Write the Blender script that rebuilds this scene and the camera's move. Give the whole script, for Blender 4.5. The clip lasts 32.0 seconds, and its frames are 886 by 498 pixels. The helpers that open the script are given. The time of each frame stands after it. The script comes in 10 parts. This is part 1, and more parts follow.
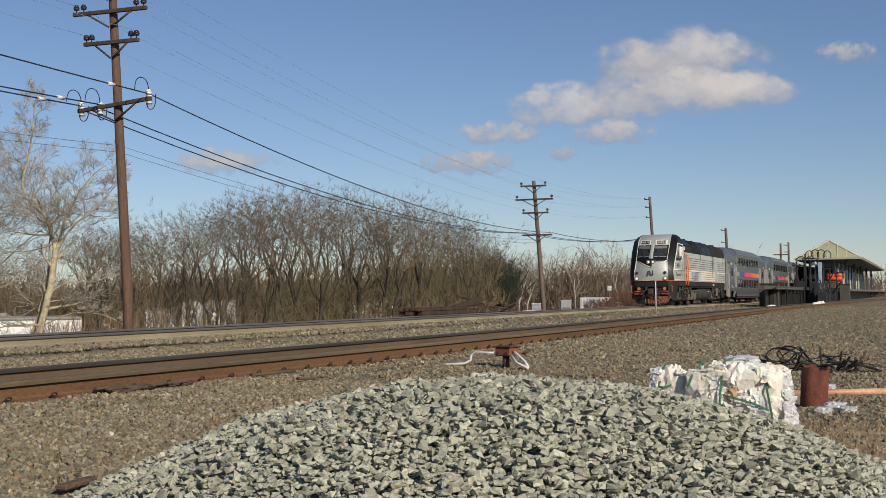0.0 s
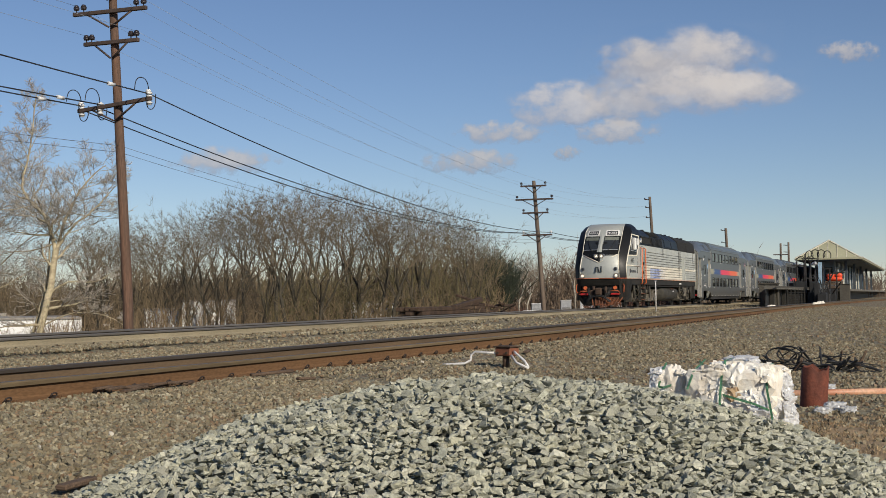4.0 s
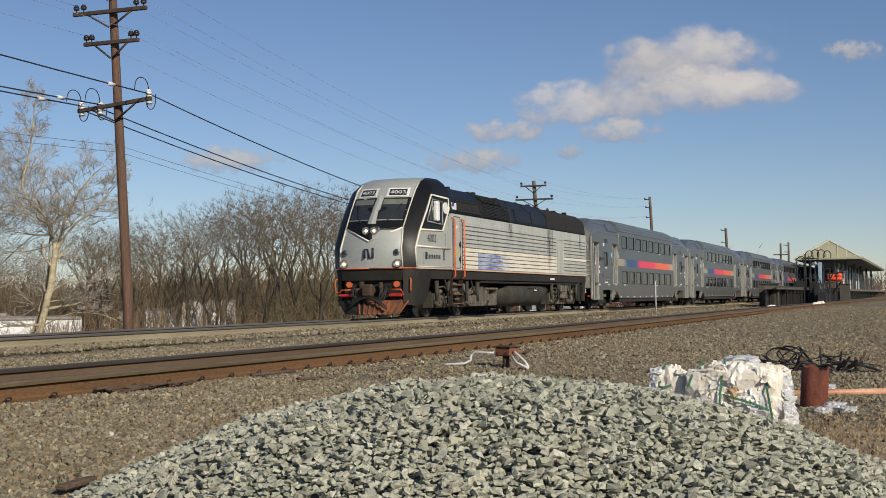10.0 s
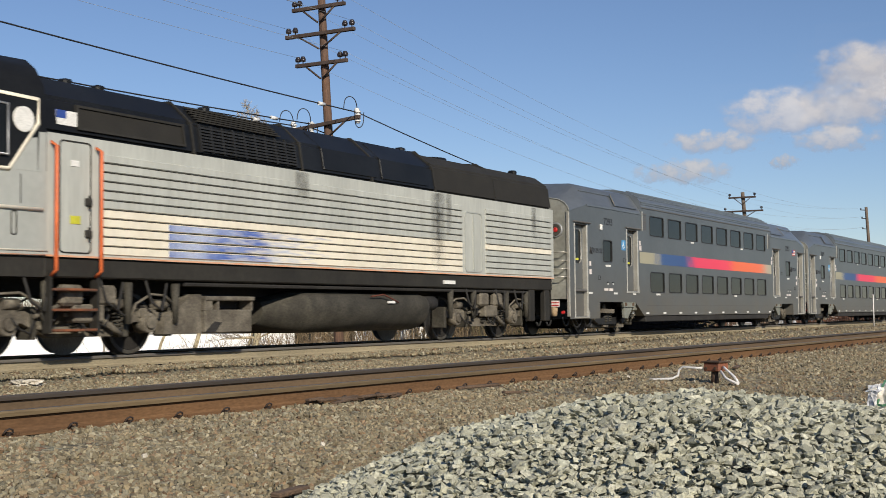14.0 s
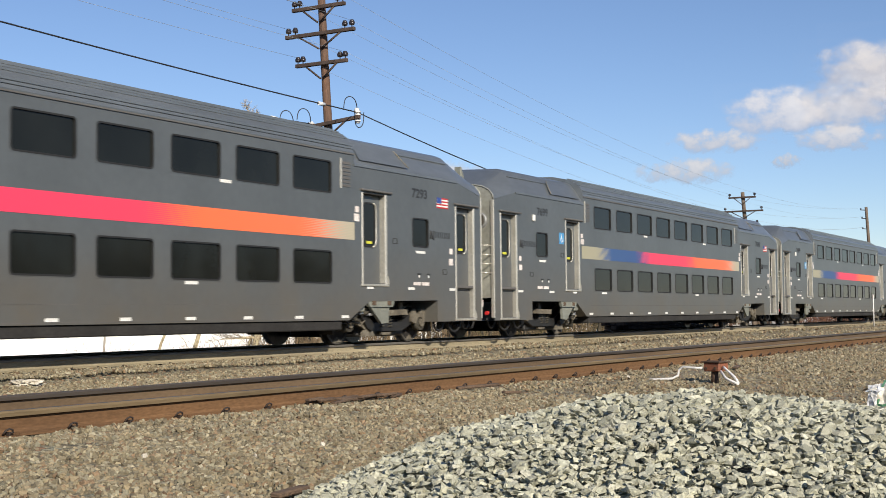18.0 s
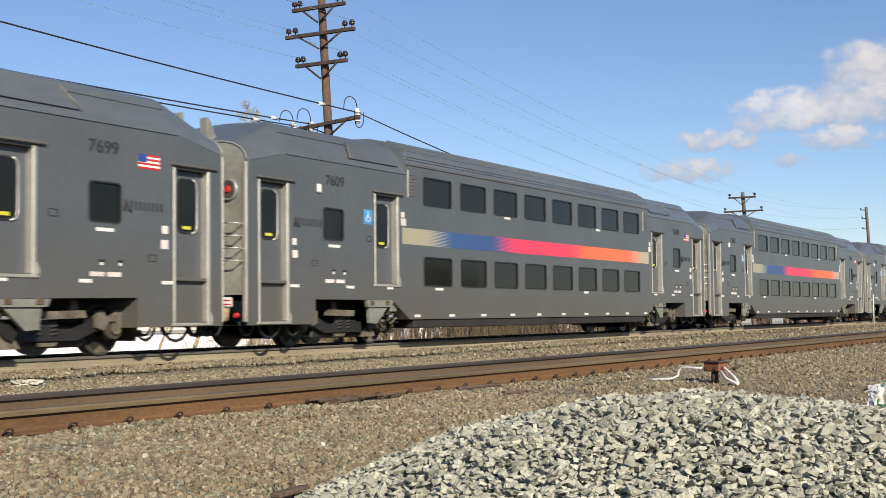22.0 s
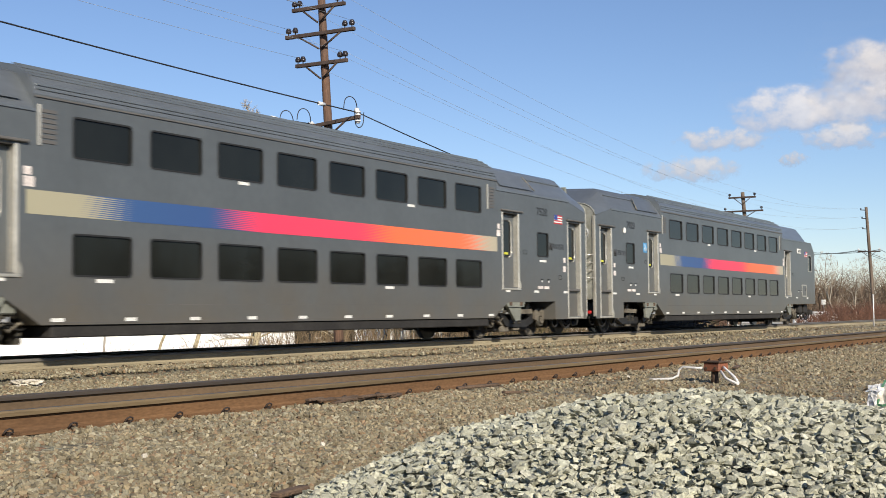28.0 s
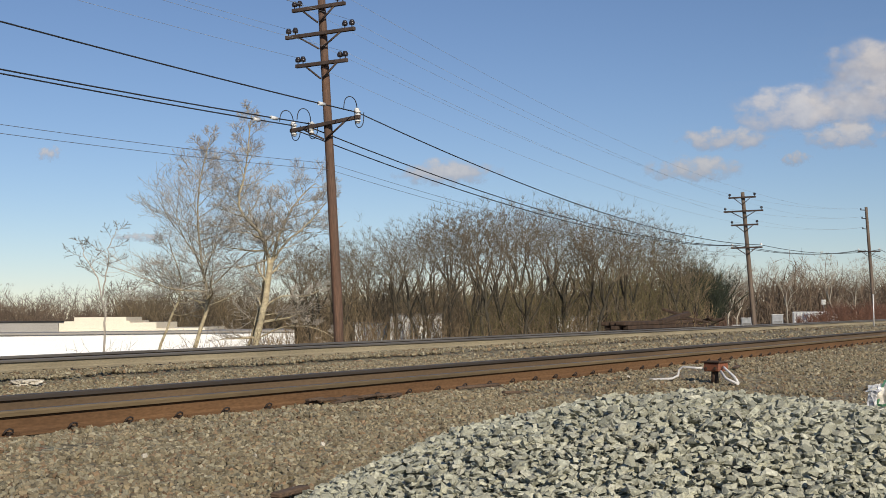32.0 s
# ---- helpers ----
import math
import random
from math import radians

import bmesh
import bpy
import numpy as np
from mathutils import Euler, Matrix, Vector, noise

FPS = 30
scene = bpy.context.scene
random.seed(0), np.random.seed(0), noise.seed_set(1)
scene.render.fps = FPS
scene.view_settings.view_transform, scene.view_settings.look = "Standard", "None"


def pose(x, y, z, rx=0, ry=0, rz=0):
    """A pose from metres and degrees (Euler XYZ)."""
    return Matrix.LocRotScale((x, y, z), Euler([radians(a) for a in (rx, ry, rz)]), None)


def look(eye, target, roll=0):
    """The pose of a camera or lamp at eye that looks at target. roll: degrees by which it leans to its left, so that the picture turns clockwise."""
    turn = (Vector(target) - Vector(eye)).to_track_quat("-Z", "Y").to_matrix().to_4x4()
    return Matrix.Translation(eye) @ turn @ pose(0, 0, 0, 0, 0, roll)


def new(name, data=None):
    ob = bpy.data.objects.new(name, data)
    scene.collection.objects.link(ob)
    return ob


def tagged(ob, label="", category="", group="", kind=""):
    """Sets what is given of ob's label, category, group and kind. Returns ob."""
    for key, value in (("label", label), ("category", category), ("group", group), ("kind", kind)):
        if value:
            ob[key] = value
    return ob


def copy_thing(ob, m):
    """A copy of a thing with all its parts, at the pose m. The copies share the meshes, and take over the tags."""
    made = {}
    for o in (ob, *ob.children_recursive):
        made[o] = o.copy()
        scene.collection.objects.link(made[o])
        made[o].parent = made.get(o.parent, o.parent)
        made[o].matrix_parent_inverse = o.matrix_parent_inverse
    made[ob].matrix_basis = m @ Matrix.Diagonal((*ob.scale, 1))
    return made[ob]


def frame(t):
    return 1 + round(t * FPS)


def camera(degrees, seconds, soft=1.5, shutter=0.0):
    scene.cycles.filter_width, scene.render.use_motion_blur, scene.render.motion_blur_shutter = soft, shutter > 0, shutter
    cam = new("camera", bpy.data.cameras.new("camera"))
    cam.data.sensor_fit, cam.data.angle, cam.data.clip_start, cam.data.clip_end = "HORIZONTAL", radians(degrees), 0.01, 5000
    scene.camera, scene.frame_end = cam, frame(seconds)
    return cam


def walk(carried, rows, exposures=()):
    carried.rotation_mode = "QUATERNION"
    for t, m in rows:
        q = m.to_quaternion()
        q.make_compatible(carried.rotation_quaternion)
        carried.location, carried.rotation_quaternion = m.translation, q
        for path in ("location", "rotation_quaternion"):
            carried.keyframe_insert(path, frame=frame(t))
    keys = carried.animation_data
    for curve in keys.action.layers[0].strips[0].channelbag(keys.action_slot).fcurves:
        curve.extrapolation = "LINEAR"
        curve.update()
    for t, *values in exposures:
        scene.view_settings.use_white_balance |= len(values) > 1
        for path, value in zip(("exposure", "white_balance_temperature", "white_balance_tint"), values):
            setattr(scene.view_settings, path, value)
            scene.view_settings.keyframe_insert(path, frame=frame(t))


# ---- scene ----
# A railway line beside a station: a tripod camera pans once to the left as a train of one
# locomotive and six bilevel coaches goes by.  x runs along the tracks, y away from the
# camera, z = 0 is the top of the rails on which the train runs.
EYE = (0.0, 0.0, 0.60)


def aim(yaw, pitch, roll):
    """Camera pose from the heading off +y towards +x, the tilt and the lean, in degrees."""
    a, b = radians(yaw), radians(pitch)
    way = Vector((math.sin(a) * math.cos(b), math.cos(a) * math.cos(b), math.sin(b)))
    return look(EYE, Vector(EYE) + way * 10, roll)


cam = camera(38.02, 32.0, soft=0.6, shutter=0.25)
walk(cam, [(t, aim(a, b, c)) for t, a, b, c in (
    (0.0, 69.405, 2.19, -0.65), (10.3, 69.405, 2.19, -0.65), (10.7, 69.33, 2.19, -0.62), (11.0, 69.144, 2.184, -0.62),
    (11.2, 68.95, 2.19, -0.65), (11.3, 68.45, 2.21, -0.70), (11.4, 67.75, 2.23, -0.74), (11.5, 67.04, 2.29, -0.75),
    (11.6, 65.95, 2.90, -0.65), (11.7, 65.3, 3.12, -0.50), (11.8, 64.6, 3.27, -0.42), (11.9, 64.0, 3.26, -0.36),
    (12.0, 63.355, 3.232, -0.34), (12.1, 62.65, 3.2, -0.40), (12.2, 62.0, 2.92, -0.52), (12.3, 61.6, 2.90, -0.60),
    (12.4, 61.15, 2.86, -0.65), (12.5, 60.8, 2.832, -0.66), (12.7, 60.45, 2.87, -0.60), (13.0, 60.306, 2.909, -0.578),
    (32.0, 60.306, 2.909, -0.578))],
    exposures=((0.0, -0.08), (10.0, -0.07), (12.5, 0.0), (14.5, 0.2), (16.5, 0.42), (29.5, 0.45), (31.0, 0.25), (32.0, 0.0)))

# ---- light: low winter sun from behind the camera, clear sky ----
SUN_AZ = 232.0      # where the sun stands, degrees from +x anticlockwise
SUN_EL = 27.0
world = bpy.data.worlds.new("sky")
scene.world = world
world.use_nodes = True
wn = world.node_tree
wn.nodes.clear()
w_out = wn.nodes.new("ShaderNodeOutputWorld")
w_bg = wn.nodes.new("ShaderNodeBackground")
w_sky = wn.nodes.new("ShaderNodeTexSky")
w_sky.sky_type = "NISHITA"
w_sky.sun_disc = False
w_sky.sun_elevation = radians(SUN_EL)
w_sky.sun_rotation = radians(90.0 - SUN_AZ)
w_sky.air_density, w_sky.dust_density, w_sky.ozone_density = 0.9, 0.0, 3.1
w_bg.inputs["Strength"].default_value = 0.078
w_mix = wn.nodes.new("ShaderNodeMix")
w_mix.data_type, w_mix.blend_type = "RGBA", "MULTIPLY"
w_mix.inputs["Factor"].default_value = 1.0
w_mix.inputs["B"].default_value = (0.985, 0.972, 1.06, 1.0)
wn.links.new(w_sky.outputs["Color"], w_mix.inputs["A"])
wn.links.new(w_mix.outputs["Result"], w_bg.inputs["Color"])
wn.links.new(w_bg.outputs["Background"], w_out.inputs["Surface"])

sun = new("sun", bpy.data.lights.new("sun", "SUN"))
sun.data.energy, sun.data.angle, sun.data.color = 4.4, radians(0.5), (1.0, 0.905, 0.755)
sun.matrix_world = look((100 * math.cos(radians(SUN_AZ)) * math.cos(radians(SUN_EL)),
                         100 * math.sin(radians(SUN_AZ)) * math.cos(radians(SUN_EL)),
                         100 * math.sin(radians(SUN_EL))), (0, 0, 0))

# ---- mesh helpers ----
def part(name, bm, material, parent=None, label="", smooth=False):
    """Link a bmesh as one mesh object under a thing or part."""
    me = bpy.data.meshes.new(name)
    bm.normal_update()
    bm.to_mesh(me)
    bm.free()
    if smooth:
        for p in me.polygons:
            p.use_smooth = True
    for m in (material if isinstance(material, (list, tuple)) else [material]):
        me.materials.append(m)
    ob = new(name, me)
    if parent is not None:
        ob.parent = parent
    if label:
        tagged(ob, label)
    return ob


def soften(bm, degrees=30.0):
    """Smooth shading, but for edges that turn by more than the given angle."""
    bm.normal_update()
    for f in bm.faces:
        f.smooth = True
    for e in bm.edges:
        e.smooth = len(e.link_faces) == 2 and e.calc_face_angle(9.0) < math.radians(degrees)
    return bm


def thing(name, label, category, group="", kind="", at=None):
    """An Empty at the base of a thing, which carries its parts."""
    ob = new(name)
    ob.empty_display_size = 0.3
    if at is not None:
        ob.matrix_basis = at
    return tagged(ob, label, category, group, kind)


def quads(bm, vs, faces, mi=0):
    bv = [bm.verts.new(v) for v in vs]
    for f in faces:
        try:
            bm.faces.new([bv[i] for i in f]).material_index = mi
        except ValueError:
            pass
    return bv


def box(bm, x0, x1, y0, y1, z0, z1, bev=0.0, mi=0):
    """A box, with chamfered edges where bev is given."""
    if bev <= 0:
        quads(bm, [(x0, y0, z0), (x1, y0, z0), (x1, y1, z0), (x0, y1, z0), (x0, y0, z1), (x1, y0, z1), (x1, y1, z1), (x0, y1, z1)],
              [(3, 2, 1, 0), (4, 5, 6, 7), (0, 1, 5, 4), (1, 2, 6, 5), (2, 3, 7, 6), (3, 0, 4, 7)], mi)
        return bm
    t = bmesh.new()
    box(t, x0, x1, y0, y1, z0, z1)
    bmesh.ops.bevel(t, geom=t.edges[:], offset=min(bev, 0.45 * min(abs(x1 - x0), abs(y1 - y0), abs(z1 - z0))), segments=1, affect="EDGES")
    merge(bm, t, mi)
    return bm


def merge(bm, t, mi=0, m=None):
    """Copy bmesh t into bm, through matrix m, and free it."""
    t.verts.index_update()
    vs = [bm.verts.new(m @ v.co if m else v.co) for v in t.verts]
    for f in t.faces:
        g = bm.faces.new([vs[v.index] for v in f.verts])
        g.material_index = mi
        g.smooth = f.smooth
    t.free()
    return bm


def prism(bm, poly, a, b, axis="x", mi=0, caps=True):
    """Extrude a polygon from a to b along an axis. axis x: poly is (y, z); y: (x, z); z: (x, y)."""
    def p(u, v, w):
        return {"x": (w, u, v), "y": (u, w, v), "z": (u, v, w)}[axis]
    n = len(poly)
    va = [bm.verts.new(p(u, v, a)) for u, v in poly]
    vb = [bm.verts.new(p(u, v, b)) for u, v in poly]
    for i in range(n):
        j = (i + 1) % n
        bm.faces.new((va[i], va[j], vb[j], vb[i])).material_index = mi
    if caps:
        bm.faces.new(va[::-1]).material_index = mi
        bm.faces.new(vb).material_index = mi
    bmesh.ops.recalc_face_normals(bm, faces=bm.faces[:]) if len(bm.faces) < 400 else None
    return bm


def rod(bm, p, q, r, r2=None, seg=8, mi=0, caps=True):
    """A straight tapered rod from p to q."""
    p, q = Vector(p), Vector(q)
    r2 = r if r2 is None else r2
    d = (q - p).normalized()
    u = d.orthogonal().normalized()
    w = d.cross(u)
    ring = [u * math.cos(2 * math.pi * i / seg) + w * math.sin(2 * math.pi * i / seg) for i in range(seg)]
    a = [bm.verts.new(p + o * r) for o in ring]
    b = [bm.verts.new(q + o * r2) for o in ring]
    for i in range(seg):
        j = (i + 1) % seg
        f = bm.faces.new((a[i], a[j], b[j], b[i]))
        f.material_index = mi
        f.smooth = seg > 6
    if caps:
        bm.faces.new(a[::-1]).material_index = mi
        bm.faces.new(b).material_index = mi
    return bm


def pipe(bm, pts, r, seg=6, mi=0):
    """A bent tube through the points."""
    pts = [Vector(p) for p in pts]
    rings = []
    u = None
    for i, p in enumerate(pts):
        d = (pts[min(i + 1, len(pts) - 1)] - pts[max(i - 1, 0)]).normalized()
        u = d.orthogonal().normalized() if u is None else (u - d * u.dot(d)).normalized()
        w = d.cross(u)
        rr = r[i] if isinstance(r, (list, tuple)) else r
        rings.append([bm.verts.new(p + (u * math.cos(2 * math.pi * k / seg) + w * math.sin(2 * math.pi * k / seg)) * rr) for k in range(seg)])
    for a, b in zip(rings, rings[1:]):
        for i in range(seg):
            j = (i + 1) % seg
            f = bm.faces.new((a[i], a[j], b[j], b[i]))
            f.material_index = mi
            f.smooth = True
    bm.faces.new(rings[0][::-1]).material_index = mi
    bm.faces.new(rings[-1]).material_index = mi
    return bm


def mesh_of(name, verts, faces, mats, smooth=False):
    me = bpy.data.meshes.new(name)
    me.from_pydata(verts, [], faces)
    for m in mats:
        me.materials.append(m)
    if smooth:
        for p in me.polygons:
            p.use_smooth = True
    me.update()
    return me


# ---- materials ----
def mat(name, col, rough=0.6, metal=0.0, var=0.25, scale=3.0, grain=40.0, gvar=0.2, bump=0.15, col2=None, island=0.0, coords="Object", spec=0.5, stretch=None, palette=None):
    """A surface with stains at one scale, grain at another and fine relief."""
    m = bpy.data.materials.new(name)
    m.use_nodes = True
    nt = m.node_tree
    bs = nt.nodes["Principled BSDF"]
    bs.inputs["Roughness"].default_value = rough
    bs.inputs["Metallic"].default_value = metal
    bs.inputs["Specular IOR Level"].default_value = spec
    co = nt.nodes.new("ShaderNodeTexCoord")
    src = co.outputs[coords]
    if stretch:
        mp = nt.nodes.new("ShaderNodeMapping")
        mp.inputs["Scale"].default_value = stretch
        nt.links.new(src, mp.inputs["Vector"])
        src = mp.outputs["Vector"]
    n1 = nt.nodes.new("ShaderNodeTexNoise")
    n1.inputs["Scale"].default_value, n1.inputs["Detail"].default_value = scale, 4.0
    n2 = nt.nodes.new("ShaderNodeTexNoise")
    n2.inputs["Scale"].default_value, n2.inputs["Detail"].default_value = grain, 3.0
    nt.links.new(src, n1.inputs["Vector"])
    nt.links.new(src, n2.inputs["Vector"])
    mix = nt.nodes.new("ShaderNodeMix")
    mix.data_type = "RGBA"
    c2 = col2 or tuple(c * (1 - var) for c in col)
    mix.inputs["A"].default_value, mix.inputs["B"].default_value = (*col, 1), (*c2, 1)
    ramp = nt.nodes.new("ShaderNodeMapRange")
    ramp.inputs["From Min"].default_value, ramp.inputs["From Max"].default_value = 0.35, 0.65
    nt.links.new(n1.outputs["Fac"], ramp.inputs["Value"])
    nt.links.new(ramp.outputs["Result"], mix.inputs["Factor"])
    last = mix.outputs["Result"]
    hsv = nt.nodes.new("ShaderNodeHueSaturation")
    mr = nt.nodes.new("ShaderNodeMapRange")
    mr.inputs["From Min"].default_value, mr.inputs["From Max"].default_value = 0.3, 0.7
    mr.inputs["To Min"].default_value, mr.inputs["To Max"].default_value = 1 - gvar, 1 + gvar
    nt.links.new(n2.outputs["Fac"], mr.inputs["Value"])
    val = mr.outputs["Result"]
    if palette:
        geo = nt.nodes.new("ShaderNodeNewGeometry")
        inf = nt.nodes.new("ShaderNodeObjectInfo")
        add = nt.nodes.new("ShaderNodeMath")
        add.operation = "ADD"
        nt.links.new(geo.outputs["Random Per Island"], add.inputs[0])
        nt.links.new(inf.outputs["Random"], add.inputs[1])
        mul = nt.nodes.new("ShaderNodeMath")
        mul.operation = "MULTIPLY"
        mul.inputs[1].default_value = 7.31
        nt.links.new(add.outputs[0], mul.inputs[0])
        fr = nt.nodes.new("ShaderNodeMath")
        fr.operation = "FRACT"
        nt.links.new(mul.outputs[0], fr.inputs[0])
        cr = nt.nodes.new("ShaderNodeValToRGB")
        cr.color_ramp.interpolation = "CONSTANT"
        els = cr.color_ramp.elements
        while len(els) < len(palette):
            els.new(0.5)
        for k, (e, c) in enumerate(zip(els, palette)):
            e.position, e.color = k / len(palette), (*c, 1)
        nt.links.new(fr.outputs[0], cr.inputs["Fac"])
        pm = nt.nodes.new("ShaderNodeMix")
        pm.data_type = "RGBA"
        pm.inputs["Factor"].default_value = 0.7
        nt.links.new(last, pm.inputs["A"])
        nt.links.new(cr.outputs["Color"], pm.inputs["B"])
        last = pm.outputs["Result"]
    if island:
        geo = nt.nodes.new("ShaderNodeNewGeometry")
        inf = nt.nodes.new("ShaderNodeObjectInfo")
        add = nt.nodes.new("ShaderNodeMath")
        add.operation = "ADD"
        nt.links.new(geo.outputs["Random Per Island"], add.inputs[0])
        nt.links.new(inf.outputs["Random"], add.inputs[1])
        fr = nt.nodes.new("ShaderNodeMath")
        fr.operation = "FRACT"
        nt.links.new(add.outputs[0], fr.inputs[0])
        im = nt.nodes.new("ShaderNodeMapRange")
        im.inputs["To Min"].default_value, im.inputs["To Max"].default_value = 1 - island, 1 + island
        nt.links.new(fr.outputs[0], im.inputs["Value"])
        mu = nt.nodes.new("ShaderNodeMath")
        mu.operation = "MULTIPLY"
        nt.links.new(val, mu.inputs[0])
        nt.links.new(im.outputs["Result"], mu.inputs[1])
        val = mu.outputs[0]
    nt.links.new(val, hsv.inputs["Value"])
    nt.links.new(last, hsv.inputs["Color"])
    nt.links.new(hsv.outputs["Color"], bs.inputs["Base Color"])
    if bump:
        bp = nt.nodes.new("ShaderNodeBump")
        bp.inputs["Strength"].default_value = bump
        bp.inputs["Distance"].default_value = 0.02
        nt.links.new(n2.outputs["Fac"], bp.inputs["Height"])
        nt.links.new(bp.outputs["Normal"], bs.inputs["Normal"])
    return m


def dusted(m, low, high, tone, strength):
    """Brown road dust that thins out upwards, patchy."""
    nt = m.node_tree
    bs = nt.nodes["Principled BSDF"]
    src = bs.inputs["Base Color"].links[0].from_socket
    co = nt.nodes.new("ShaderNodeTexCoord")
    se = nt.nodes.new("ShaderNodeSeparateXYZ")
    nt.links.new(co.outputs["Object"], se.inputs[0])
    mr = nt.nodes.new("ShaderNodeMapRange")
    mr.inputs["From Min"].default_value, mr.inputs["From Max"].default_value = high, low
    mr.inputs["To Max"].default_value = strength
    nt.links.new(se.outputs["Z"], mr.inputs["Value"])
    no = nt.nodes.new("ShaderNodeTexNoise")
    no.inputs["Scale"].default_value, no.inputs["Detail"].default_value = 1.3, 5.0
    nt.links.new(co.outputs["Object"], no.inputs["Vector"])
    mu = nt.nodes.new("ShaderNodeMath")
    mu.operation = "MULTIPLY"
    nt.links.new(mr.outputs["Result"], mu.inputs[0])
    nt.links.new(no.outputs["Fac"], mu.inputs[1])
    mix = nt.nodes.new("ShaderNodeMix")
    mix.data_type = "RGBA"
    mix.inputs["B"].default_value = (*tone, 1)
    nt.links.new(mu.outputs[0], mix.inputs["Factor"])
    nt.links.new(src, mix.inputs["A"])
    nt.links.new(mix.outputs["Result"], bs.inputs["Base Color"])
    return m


def glow(name, col, strength):
    m = mat(name, col, 0.2, bump=0)
    bs = m.node_tree.nodes["Principled BSDF"]
    bs.inputs["Emission Color"].default_value = (*col, 1)
    bs.inputs["Emission Strength"].default_value = strength
    return m


